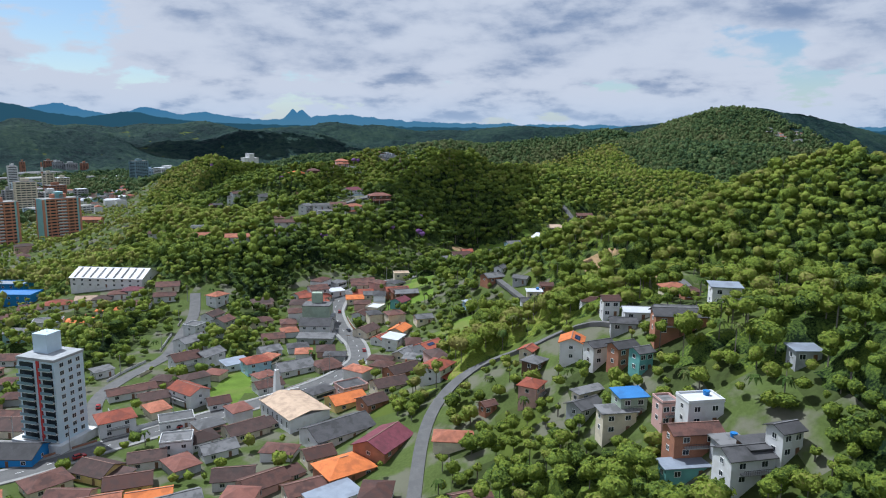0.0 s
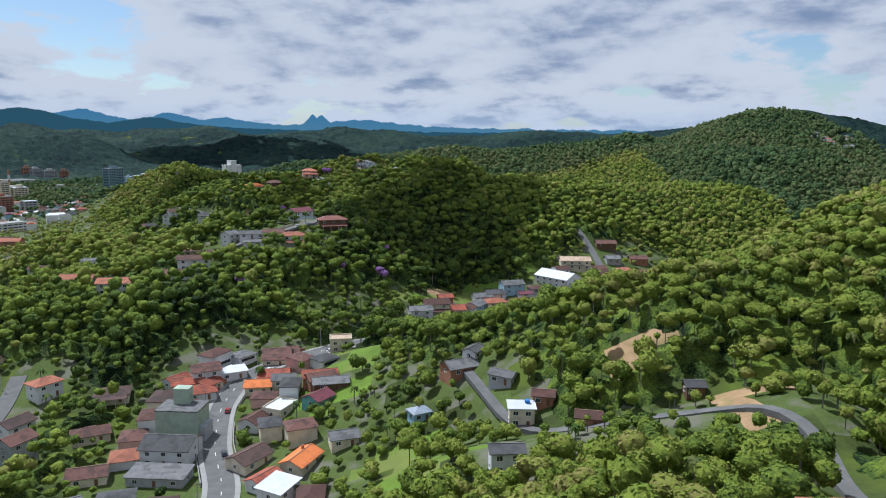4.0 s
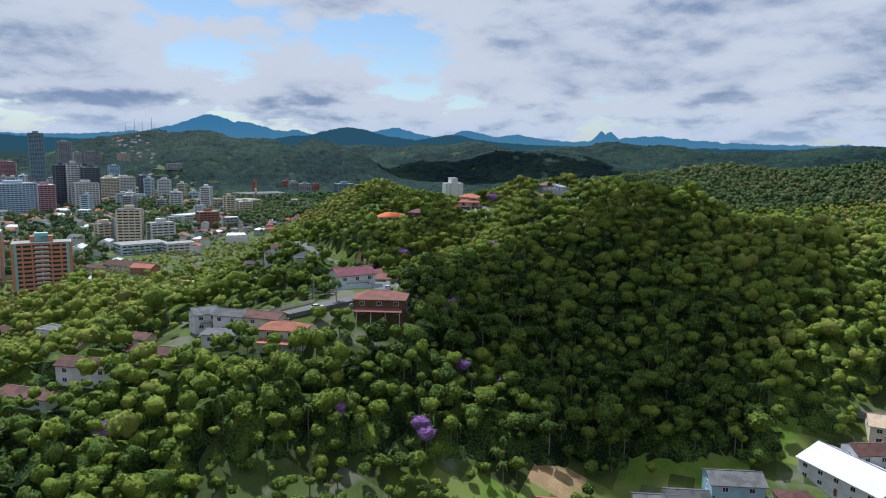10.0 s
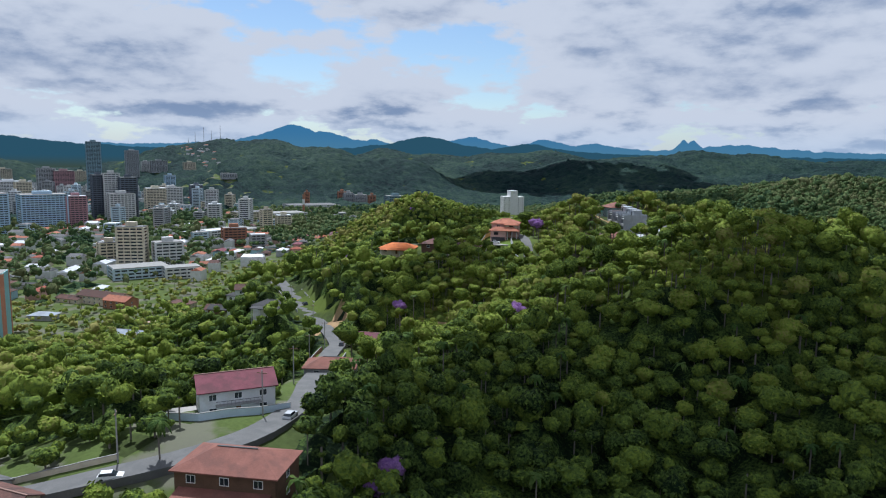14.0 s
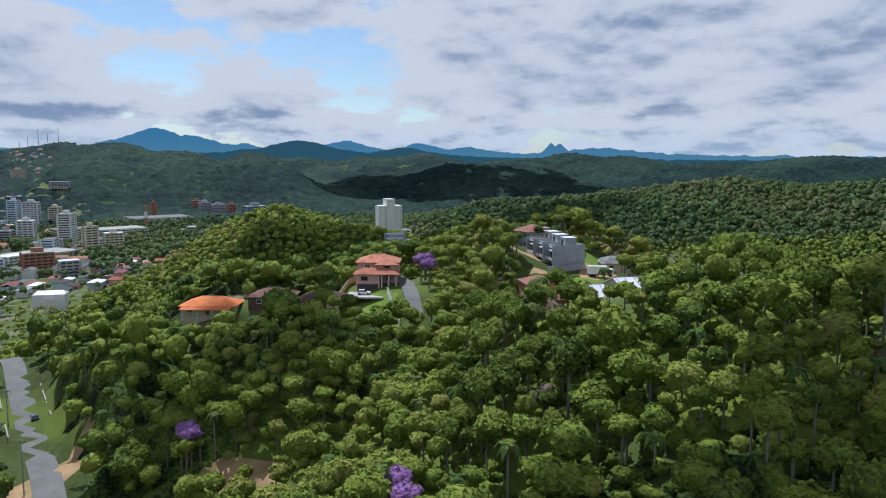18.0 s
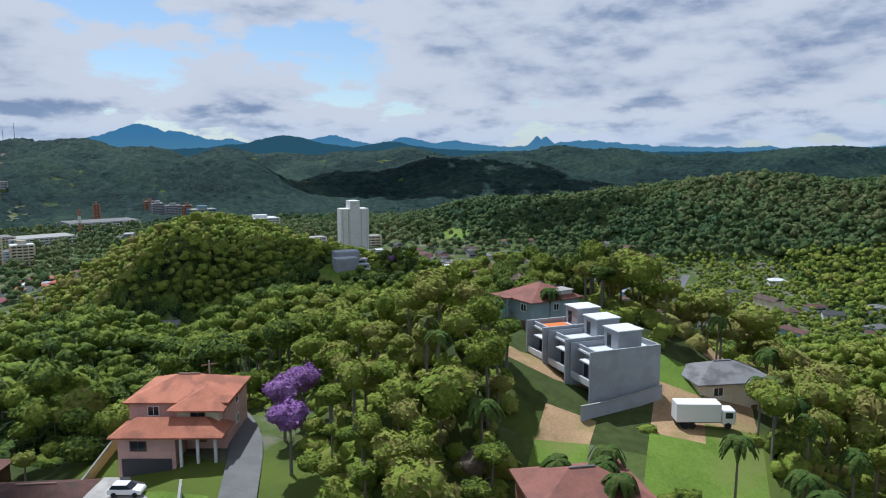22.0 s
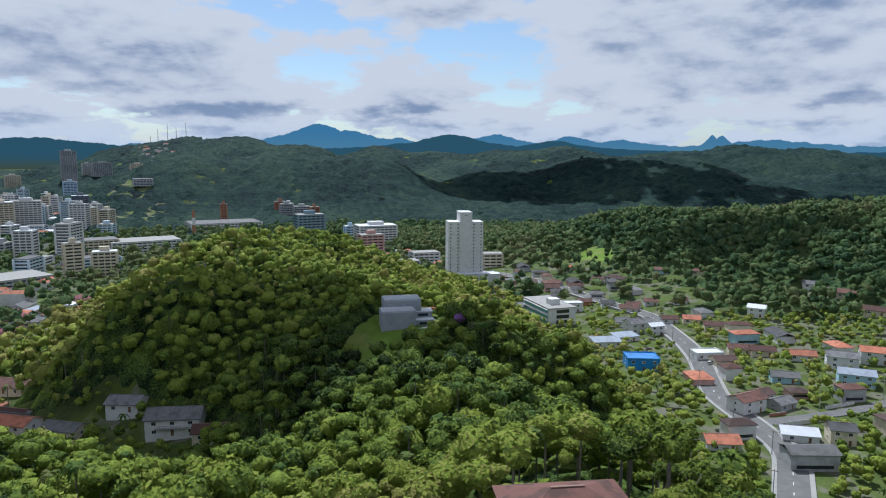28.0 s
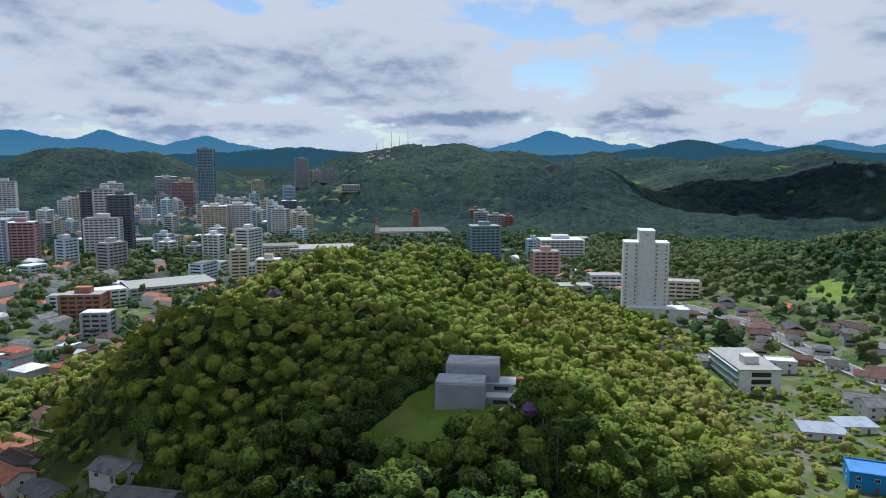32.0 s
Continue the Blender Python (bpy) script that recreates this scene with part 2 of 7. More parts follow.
GRASS = material("meadow_grass", (0.105, 0.165, 0.022), 0.9, 0.35, 0.12, 2.5, 0.05, 0.15, (0.15, 0.15, 0.05), 0.6, 0.06)
TOWN = material("town_ground", (0.070, 0.095, 0.026), 0.95, 0.35, 0.08, 1.2, 0.0, 0.1, (0.145, 0.135, 0.11), 0.75, 0.09)
EARTH = material("bare_earth", (0.30, 0.20, 0.11), 0.95, 0.35, 0.2, 2.5, 0.05, 0.1, (0.16, 0.15, 0.05), 0.5, 0.15)
ASPHALT = material("worn_asphalt", (0.125, 0.122, 0.12), 0.9, 0.2, 0.25, 4.0, 0.01, 0.25, (0.10, 0.10, 0.10), 0.6, 0.3)
CONCRETE = material("concrete", (0.27, 0.265, 0.255), 0.88, 0.15, 0.3, 3.0, 0.01, 0.2, (0.24, 0.23, 0.21), 0.6, 0.4)
GREYWALL = material("bare_grey_render", (0.30, 0.32, 0.345), 0.9, 0.10, 0.5, 4.0, 0.01, 0.2, (0.235, 0.245, 0.26), 0.5, 0.35)
SLAB = material("white_roof_slab", (0.54, 0.56, 0.59), 0.8, 0.08, 0.4, 3.0, 0.0, 0.2, (0.48, 0.49, 0.50), 0.5, 0.3)
PAVERS = material("paved_yard", (0.34, 0.32, 0.30), 0.9, 0.2, 0.5, 5.0, 0.01, 0.2, (0.22, 0.21, 0.19), 0.5, 0.4)
PAINT = material("road_paint", (0.72, 0.72, 0.70), 0.7, 0.12, 0.8, 5.0)
ROOFS = {
    "brown": material("brown_clay_tiles", (0.105, 0.052, 0.042), 0.85, 0.30, 0.5, 4.0, 0.05, 0.25, (0.055, 0.035, 0.032), 0.7, 0.35, 0, 0.5),
    "darkbrown": material("weathered_brown_tiles", (0.070, 0.043, 0.038), 0.85, 0.30, 0.5, 4.0, 0.05, 0.25, (0.045, 0.035, 0.032), 0.6, 0.35, 0, 0.5),
    "red": material("red_clay_tiles", (0.270, 0.075, 0.045), 0.85, 0.25, 0.5, 4.0, 0.05, 0.25, (0.14, 0.05, 0.04), 0.6, 0.35, 0, 0.4),
    "orange": material("orange_clay_tiles", (0.50, 0.150, 0.045), 0.85, 0.20, 0.5, 4.0, 0.05, 0.25, (0.33, 0.10, 0.04), 0.5, 0.35, 0, 0.4),
    "terracotta": material("pale_terracotta_tiles", (0.33, 0.125, 0.075), 0.85, 0.25, 0.5, 4.0, 0.05, 0.25, (0.18, 0.075, 0.05), 0.6, 0.35, 0, 0.4),
    "grey": material("grey_fibre_cement", (0.150, 0.148, 0.150), 0.9, 0.22, 0.5, 4.0, 0.03, 0.2, (0.080, 0.080, 0.080), 0.7, 0.35, 0, 0.5),
    "darkgrey": material("dark_fibre_cement", (0.075, 0.073, 0.076), 0.9, 0.22, 0.5, 4.0, 0.03, 0.2, (0.045, 0.045, 0.045), 0.6, 0.35, 0, 0.5),
    "maroon": material("maroon_tiles", (0.150, 0.040, 0.055), 0.8, 0.25, 0.5, 4.0, 0.05, 0.3, (0.08, 0.03, 0.035), 0.5, 0.35, 0, 0.3),
    "metal": material("pale_metal_sheet", (0.50, 0.51, 0.54), 0.55, 0.10, 0.4, 3.0, 0.0, 0.4, (0.44, 0.45, 0.46), 0.5, 0.25, 0, 0.2),
    "bluegrey": material("blue_grey_sheet", (0.22, 0.25, 0.30), 0.6, 0.15, 0.4, 3.0, 0.0, 0.4, (0.14, 0.15, 0.18), 0.5, 0.25, 0, 0.2),
    "blue": material("bright_blue_sheet", (0.04, 0.17, 0.42), 0.6, 0.15, 0.4, 3.0, 0.0, 0.4, (0.03, 0.11, 0.28), 0.5, 0.25),
    "beige": material("beige_tiles", (0.42, 0.31, 0.22), 0.85, 0.2, 0.5, 4.0, 0.05, 0.25, (0.28, 0.2, 0.15), 0.5, 0.35, 0, 0.3),
}
WALLS = {
    "white": material("white_render", (0.60, 0.60, 0.60), 0.85, 0.08, 0.4, 3.0, 0.0, 0.25, (0.50, 0.49, 0.46), 0.55, 0.35, 0, 0.2),
    "cream": material("cream_render", (0.62, 0.55, 0.42), 0.85, 0.10, 0.4, 3.0, 0.0, 0.25, (0.44, 0.38, 0.29), 0.55, 0.35, 0, 0.2),
    "yellow": material("yellow_render", (0.66, 0.50, 0.20), 0.85, 0.10, 0.4, 3.0, 0.0, 0.25, (0.46, 0.36, 0.17), 0.5, 0.35),
    "pink": material("pink_render", (0.55, 0.34, 0.30), 0.85, 0.10, 0.4, 3.0, 0.0, 0.25, (0.40, 0.27, 0.24), 0.5, 0.35),
    "blue": material("pale_blue_render", (0.33, 0.50, 0.58), 0.85, 0.10, 0.4, 3.0, 0.0, 0.25, (0.25, 0.38, 0.43), 0.5, 0.35),
    "teal": material("teal_render", (0.16, 0.38, 0.36), 0.85, 0.10, 0.4, 3.0, 0.0, 0.25, (0.12, 0.27, 0.26), 0.5, 0.35),
    "green": material("pale_green_render", (0.33, 0.40, 0.31), 0.85, 0.10, 0.4, 3.0, 0.0, 0.25, (0.25, 0.29, 0.23), 0.5, 0.35),
    "grey": material("grey_render", (0.36, 0.37, 0.38), 0.88, 0.10, 0.4, 3.0, 0.0, 0.2, (0.26, 0.26, 0.26), 0.55, 0.35, 0, 0.2),
    "brick": material("bare_brick", (0.34, 0.16, 0.10), 0.9, 0.25, 0.4, 6.0, 0.0, 0.2, (0.24, 0.13, 0.09), 0.5, 0.35),
    "wood": material("dark_wood_boards", (0.12, 0.07, 0.045), 0.8, 0.25, 0.6, 6.0, 0.0, 0.25),
    "brightblue": material("bright_blue_paint", (0.03, 0.20, 0.50), 0.75, 0.12, 0.4, 3.0),
    "bluewhite": material("blue_tinted_tiles", (0.50, 0.60, 0.68), 0.5, 0.08, 0.4, 3.0, 0.0, 0.4),
    "apt": material("salmon_brick_cladding", (0.50, 0.22, 0.14), 0.85, 0.12, 0.3, 3.0),
    "turquoise": material("turquoise_tiles", (0.27, 0.48, 0.50), 0.7, 0.1, 0.3, 3.0),
}
FRAME = material("white_frames", (0.72, 0.72, 0.71), 0.6, 0.05)
DOORM = material("door_wood", (0.16, 0.085, 0.05), 0.6, 0.2, 1.0, 8.0)
RIDGE = material("ridge_tiles", (0.24, 0.15, 0.12), 0.85, 0.2, 1.0, 5.0)
SOLAR = material("solar_cells", (0.015, 0.03, 0.085), 0.25, 0.1, 1.0, 5.0, 0.0, 0.5)
DARKMETAL = material("dark_metal", (0.05, 0.05, 0.055), 0.5, 0.1)
TYRE = material("tyre_rubber", (0.02, 0.02, 0.02), 0.9, 0.1)
POLEM = material("pole_concrete", (0.30, 0.29, 0.28), 0.9, 0.15)
REDPAINT = material("red_paint", (0.42, 0.04, 0.04), 0.6, 0.1)
TANKBLUE = material("blue_plastic", (0.03, 0.17, 0.45), 0.45, 0.1)
HEDGE = LEAF


def glass_material():
    m = bpy.data.materials.new("window_glass")
    m.use_nodes = True
    b = m.node_tree.nodes["Principled BSDF"]
    b.inputs["Base Color"].default_value = (0.025, 0.032, 0.040, 1)
    b.inputs["Roughness"].default_value = 0.08
    b.inputs["Specular IOR Level"].default_value = 0.5
    return m


GLASS = glass_material()


def car_paint(name, c):
    m = material(name, c, 0.3, 0.03)
    m.node_tree.nodes["Principled BSDF"].inputs["Coat Weight"].default_value = 0.6
    return m


CARS = [car_paint("white_car_paint", (0.75, 0.75, 0.75)), car_paint("silver_car_paint", (0.45, 0.46, 0.48)), car_paint("dark_car_paint", (0.04, 0.04, 0.05)), car_paint("red_car_paint", (0.35, 0.03, 0.03))]

# ---------------- terrain: ridges on a valley floor
VALLEY = -14.3
RIDGES = []


def ridge(x1, y1, h1, x2, y2, h2, w):
    """A rounded ridge from (x1, y1) to (x2, y2): heights over the valley floor at both ends, and its half width."""
    RIDGES.append((x1, y1, h1, x2, y2, h2, w))


ridge(315, 172, 100, 213, 362, 79, 113)
ridge(210, 360, 81, 97, 374, 49, 70)
ridge(97, 359, 52, 12, 419, 21, 53)
ridge(110, 300, 45, 41, 308, 28, 40)
ridge(130, 114, 68, 82, 230, 53, 77)
ridge(-140, 501, 29, -60, 574, 48, 72)
ridge(-79, 586, 47, -15, 728, 57, 83)
ridge(-28, 754, 68, -58, 854, 66, 80)
ridge(-3, 746, 71, 124, 738, 51, 85)
ridge(-108, 763, 61, -122, 833, 63, 73)
ridge(-161, 791, 60, -262, 922, 38, 55)
ridge(-62, 853, 69, -107, 956, 57, 54)
ridge(-94, 854, 58, -167, 917, 55, 63)
ridge(-102, 953, 53, -201, 1049, 35, 57)
ridge(-165, 727, 58, -224, 751, 40, 42)
ridge(113, 458, 27, 153, 420, 48, 43)
ridge(61, 705, 58, 284, 826, 57, 107)
ridge(-278, 426, -1, -127, 495, 34, 79)
ridge(-276, 614, 24, -137, 571, 39, 59)
ridge(-295, 1029, 16, -326, 1048, 50, 45)
ridge(-246, 1094, 41, -368, 1122, 54, 73)
ridge(-389, 1123, 43, -405, 1208, 44, 91)
ridge(-411, 1202, 43, -429, 1297, 12, 58)
ridge(-286, 1604, 43, 0, 1499, 69, 143)
ridge(0, 1499, 69, 334, 1432, 91, 162)
ridge(334, 1432, 91, 478, 1098, 86, 162)
ridge(-898, 2330, 78, -478, 2483, 86, 220)
ridge(-478, 2483, 86, -96, 2531, 78, 220)
ridge(-1337, 1862, 103, -1031, 2091, 78, 220)
ridge(668, 1576, 138, 955, 1767, 134, 315)
ridge(430, 1719, 91, 668, 1576, 138, 286)
ridge(-2278, 2413, 162, -1814, 2531, 143, 334)
ridge(-2865, 1576, 143, -3247, 1432, 134, 334)
ridge(-1910, 3247, 119, -668, 3342, 110, 382)
ridge(-668, 3342, 110, 478, 3438, 115, 382)
ridge(478, 3438, 115, 1719, 3056, 134, 430)
ridge(331, 609, 74, 250, 530, 66, 69)
ridge(20, 1015, 24, 90, 1040, 32, 60)
ridge(-4, 696, 65, 31, 728, 72, 36)
ridge(-86, 795, 58, -82, 826, 70, 36)
ridge(-151, 860, 49, -171, 894, 47, 34)
ridge(-178, 1105, 33, -202, 1092, 44, 27)
ridge(-301, 1180, 35, -260, 1170, 20, 40)
ridge(61, 641, 21, 30, 660, 26, 39)
ridge(107, 330, 31, 116, 217, 52, 31)
ridge(-245, 1040, 36, -240, 1050, 20, 28)
ridge(-350, 930, 18, -330, 940, 10, 40)
ridge(-150, 740, 37, -184, 756, 36, 35)
ridge(-41, 501, 14, -60, 516, 30, 37)


# benches cut for the ridge road and the house lots: from, to, heights and half width
BENCHES = ((-80, 620, 36, -129, 692, 21, 10), (-129, 692, 21, -222, 753, 27, 11), (-130, 692, 21, -108, 699, 22, 10), (-79, 850, 61.4, -58, 822, 57.0, 12), (-56, 816, 55.4, -42, 822, 55.0, 9), (-119, 804, 54.0, -102, 795, 53.0, 12))


def ground(x, y):
    """The height of the ground, for numbers or arrays."""
    x, y = np.asarray(x, float), np.asarray(y, float)
    s = np.full(np.broadcast(x, y).shape, 1e-2)
    for x1, y1, h1, x2, y2, h2, w in RIDGES:
        ax, ay = x2 - x1, y2 - y1
        k = np.clip(((x - x1) * ax + (y - y1) * ay) / (ax * ax + ay * ay), 0, 1)
        d2 = (x - x1 - k * ax) ** 2 + (y - y1 - k * ay) ** 2
        s = s + np.abs((h1 + (h2 - h1) * k) * np.exp(-d2 / (w * w))) ** 5
    z = VALLEY + s ** 0.2
    for x1, y1, z1, x2, y2, z2, w in BENCHES:
        ax, ay = x2 - x1, y2 - y1
        k = np.clip(((x - x1) * ax + (y - y1) * ay) / (ax * ax + ay * ay), 0, 1)
        d2 = (x - x1 - k * ax) ** 2 + (y - y1 - k * ay) ** 2
        q = np.exp(-(d2 / (w * w)) ** 2)
        z = z * (1 - q) + (z1 + (z2 - z1) * k) * q
    rough = np.clip((z - VALLEY) / 30, 0, 1)
    far = np.clip((np.hypot(x + 60, y - 600) - 900) / 900, 0, 1)
    z = z + rough * (1.2 * np.sin(x * 0.043 + y * 0.021) + 1.0 * np.sin(y * 0.051 - x * 0.027 + 1.3))
    return z + rough * far * (13 * np.sin(x * 0.0083 + 1.1 * np.sin(y * 0.0052)) + 11 * np.sin(y * 0.0101 + 1.4 * np.sin(x * 0.0061)) + 6 * np.sin(x * 0.021 + y * 0.017))


def gz(x, y):
    return float(ground(x, y))


ROADS = []          # (width, points), filled by road()
KEEP = []           # footprints with no trees: (x, y, radius)
ZONES = []          # built-up or open stretches: (x1, y1, x2, y2, radius, share of trees, kind)


def zone(x1, y1, x2, y2, r, share, kind="town"):
    ZONES.append((x1, y1, x2, y2, r, share, kind))


def along(x, y, x1, y1, x2, y2):
    ax, ay = x2 - x1, y2 - y1
    k = np.clip(((x - x1) * ax + (y - y1) * ay) / max(ax * ax + ay * ay, 1e-6), 0, 1)
    return np.hypot(x - x1 - k * ax, y - y1 - k * ay)


def mesh_object(name, verts, faces, mats, parent=None, smooth=False, index=None):
    me = bpy.data.meshes.new(name)
    me.from_pydata(verts, [], faces)
    for m in (mats if isinstance(mats, (list, tuple)) else [mats]):
        me.materials.append(m)
    if index is not None:
        me.polygons.foreach_set("material_index", index)
    if smooth:
        me.polygons.foreach_set("use_smooth", [True] * len(me.polygons))
    ob = new(name, me)
    ob.parent = parent
    return ob

# ---------------- built-up and open stretches
zone(-143, 215, -43, 286, 50, 0.42)
zone(-43, 286, -57, 420, 40, 0.5)
zone(-138, 248, -141, 401, 16, 0.38)
zone(-224, 290, -150, 268, 24, 0.5)
zone(-229, 396, -195, 410, 20, 0.6)
zone(-57, 186, -14, 201, 29, 0.5)
zone(-105, 162, -86, 191, 48, 0.5)
zone(-10, 286, -8, 401, 18, 0.78)
zone(32, 374, 43, 308, 14, 0.55)
zone(43, 310, 117, 300, 14, 0.65)
zone(24, 222, 88, 203, 14, 0.75)
zone(36, 188, 72, 138, 11, 0.75)
zone(38, 540, 153, 584, 25, 0.25)
zone(122, 611, 158, 635, 23, 0.36)
zone(105, 468, 119, 478, 11, 0.25)
zone(-110, 546, -59, 563, 14, 0.6)
zone(-69, 581, -81, 626, 11, 0.7)
zone(-119, 812, -113, 804, 11, 0.03)
zone(-50, 810, -46, 829, 9, 0.0, "meadow")
zone(-88, 852, -80, 842, 8, 0.0, "meadow")
zone(-60, 808, -50, 778, 7, 0.15)
zone(-44, 764, -26, 786, 12, 0.45)
zone(-44, 746, -30, 760, 10, 0.6)
zone(-34, 752, -18, 788, 12, 0.5)
zone(-36, 798, -20, 806, 9, 0.1)
zone(-160, 776, -124, 783, 9, 0.15)
zone(-66, 823, -70, 829, 2, 0.0, "earth")
zone(-244, 1079, -239, 1098, 16, 0.0, "meadow")
zone(-229, 1055, -244, 1079, 8, 0.1, "meadow")
zone(-411, 592, -668, 860, 143, 0.50)
zone(-573, 812, -860, 1098, 220, 0.36)
zone(-860, 1098, -1624, 1432, 363, 0.42)
zone(-1146, 1289, -1814, 1576, 315, 0.42)
zone(-497, 974, -535, 1194, 72, 0.29)
zone(-411, 1413, -812, 1490, 96, 0.36)
zone(-100, 1136, -315, 1390, 40, 0.5)
zone(-67, 1165, -143, 1356, 60, 0.85)
zone(0, 1184, -38, 1337, 50, 0.88)
zone(-239, 1356, -401, 1432, 67, 0.36)
zone(-290, 1465, -308, 1482, 18, 0.02, "meadow")
zone(-277, 1003, -315, 998, 13, 0.75)
zone(-88, 283, -88, 269, 12, 0.0, "meadow")
zone(11, 336, 17, 315, 11, 0.05, "meadow")
zone(-43, 492, 38, 552, 11, 0.65)
zone(4, 532, 34, 559, 6, 0.1, "meadow")
zone(34, 561, 82, 599, 5, 0.1, "meadow")
zone(14, 546, 19, 550, 4, 0.0, "earth")
zone(-19, 387, -11, 435, 9, 0.1, "meadow")
zone(411, 1366, 497, 1289, 57, 0.15, "meadow")
zone(80, 341, 84, 350, 7, 0.0, "earth")
zone(101, 308, 105, 315, 5, 0.0, "earth")
zone(-46, 860, -36, 852, 4, 0.3, "earth")

zone(-54, 812, -42, 818, 5, 0.0, "meadow")
zone(-66, 818, -76, 830, 4, 0.0, "earth")
zone(-56, 822, -42, 826, 5, 0.0, "earth")
zone(-112, 785, -98, 772, 7, 0.1, "meadow")
zone(-72, 590, -84, 598, 9, 0.0)
zone(-133, 700, -150, 706, 4, 0.2, "earth")
zone(-112, 704, -102, 716, 6, 0.0, "earth")


def spread(a, b, fine_lo, fine_hi, fine, coarse):
    """Grid lines that are close together between fine_lo and fine_hi and widen outside."""
    out = list(np.arange(fine_lo, fine_hi + 1, fine))
    step, v = fine, fine_lo
    while v > a:
        step = min(step * 1.12, coarse)
        v -= step
        out.insert(0, v)
    step, v = fine, out[-1]
    while v < b:
        step = min(step * 1.12, coarse)
        v += step
        out.append(v)
    return np.array(out)


gx, gy = spread(-5200, 4200, -480, 220, 7.0, 70), spread(-1600, 5600, 90, 1420, 7.0, 70)
GX, GY = np.meshgrid(gx, gy)
GZ = ground(GX, GY)
nx, ny = len(gx), len(gy)
me = bpy.data.meshes.new("ground")
me.vertices.add(nx * ny)
me.vertices.foreach_set("co", np.stack([GX, GY, GZ], -1).ravel())
ii = (np.arange(ny - 1)[:, None] * nx + np.arange(nx - 1)[None, :]).ravel()
quads = np.stack([ii, ii + 1, ii + nx + 1, ii + nx], -1)
me.loops.add(quads.size)
me.loops.foreach_set("vertex_index", quads.ravel())
me.polygons.add(len(quads))
me.polygons.foreach_set("loop_start", np.arange(len(quads)) * 4)
me.polygons.foreach_set("loop_total", np.full(len(quads), 4))
cx = (GX[:-1, :-1] + GX[1:, 1:]).ravel() / 2
cy = (GY[:-1, :-1] + GY[1:, 1:]).ravel() / 2
which = np.zeros(len(quads), int)
for x1, y1, x2, y2, r, share, kind in ZONES:
    d = along(cx, cy, x1, y1, x2, y2) + 4 * np.sin(cx * 0.31) + 4 * np.sin(cy * 0.27)
    which[d < r] = {"town": 1, "meadow": 2, "earth": 3}[kind]
me.polygons.foreach_set("material_index", which)
me.polygons.foreach_set("use_smooth", np.ones(len(quads), bool))
for m in (SOIL, TOWN, GRASS, EARTH):
    me.materials.append(m)
me.update()
me.validate()
tagged(new("ground", me), "hilly ground with forest floor, meadows and town lots", "ground", kind="structure")


def road(name, width, pts, label, lift=0.25):
    """A road strip that lies on the ground, with kerbs of its own thickness; pts are its bends."""
    fine = []
    for (x1, y1), (x2, y2) in zip(pts, pts[1:]):
        k = max(2, int(math.hypot(x2 - x1, y2 - y1) / 4))
        fine += [(x1 + (x2 - x1) * i / k, y1 + (y2 - y1) * i / k) for i in range(k)]
    fine.append(pts[-1])
    p = np.array(fine, float)
    for _ in range(6):
        p[1:-1] = (p[:-2] + 2 * p[1:-1] + p[2:]) / 4
    ROADS.append((width, p))
    t = np.gradient(p, axis=0)
    t /= np.linalg.norm(t, axis=1)[:, None] + 1e-9
    nrm = np.stack([-t[:, 1], t[:, 0]], -1)
    z = ground(p[:, 0], p[:, 1])
    for side in (-1, 1):
        q = p + nrm * side * width / 2
        z = np.maximum(z, ground(q[:, 0], q[:, 1]))
    for _ in range(3):
        z[1:-1] = np.maximum(z[1:-1], (z[:-2] + z[2:]) / 2)
    z = z + lift

    def strip(nm, lo, hi, dz, thick, m, parent):
        a, b = p + nrm * lo, p + nrm * hi
        n = len(p)
        v = [(x, y, c + dz) for (x, y), c in zip(a, z)] + [(x, y, c + dz) for (x, y), c in zip(b, z)]
        v += [(x, y, c - thick) for (x, y, c) in v]
        f = []
        for i in range(n - 1):
            f += [(i, n + i, n + i + 1, i + 1), (i, i + 1, 2 * n + i + 1, 2 * n + i), (n + i + 1, n + i, 3 * n + i, 3 * n + i + 1)]
        return mesh_object(nm, v, f, m, parent)

    base = strip(name, -width / 2, width / 2, 0.0, 1.5, ASPHALT, None)
    tagged(base, label, "road", kind="structure")
    if width >= 7:
        for s in (-1, 1):
            lo, hi = sorted((s * width / 2, s * (width / 2 + 1.6)))
            strip("pavement", lo, hi, 0.14, 1.8, CONCRETE, base)
        dash = []
        faces = []
        for i in range(2, len(p) - 2, 2):
            a, b = p[i] - nrm[i] * 0.10, p[i] + nrm[i] * 0.10
            c, d = a + t[i] * 2.2, b + t[i] * 2.2
            k = len(dash)
            dash += [(q[0], q[1], w + 0.03) for q, w in zip((a, b, d, c), (z[i], z[i], (z[i] + z[i + 1]) / 2 + 0.02, (z[i] + z[i + 1]) / 2 + 0.02))]
            faces.append((k, k + 1, k + 2, k + 3))
        mesh_object("lane_marking", dash, faces, PAINT, base)
    return base


road("main_street", 8, [(-177, 172), (-153, 191), (-133, 202), (-112, 225), (-96, 240), (-77, 256), (-60, 269), (-45, 286), (-37, 309), (-42, 338), (-54, 362), (-63, 395), (-61, 420), (-54, 428), (-46, 439), (-30, 457), (-5, 478), (19, 506), (52, 536), (74, 547), (95, 555), (127, 574), (172, 594)], "grey asphalt street winding between houses")
road("side_street", 6, [(-113, 226), (-134, 250), (-140, 270), (-136, 299), (-130, 313), (-136, 350), (-139, 379), (-148, 406)], "narrow asphalt side street between houses")
road("town_street", 7, [(-181, 205), (-153, 224), (-129, 212)], "asphalt street beside the apartment tower")
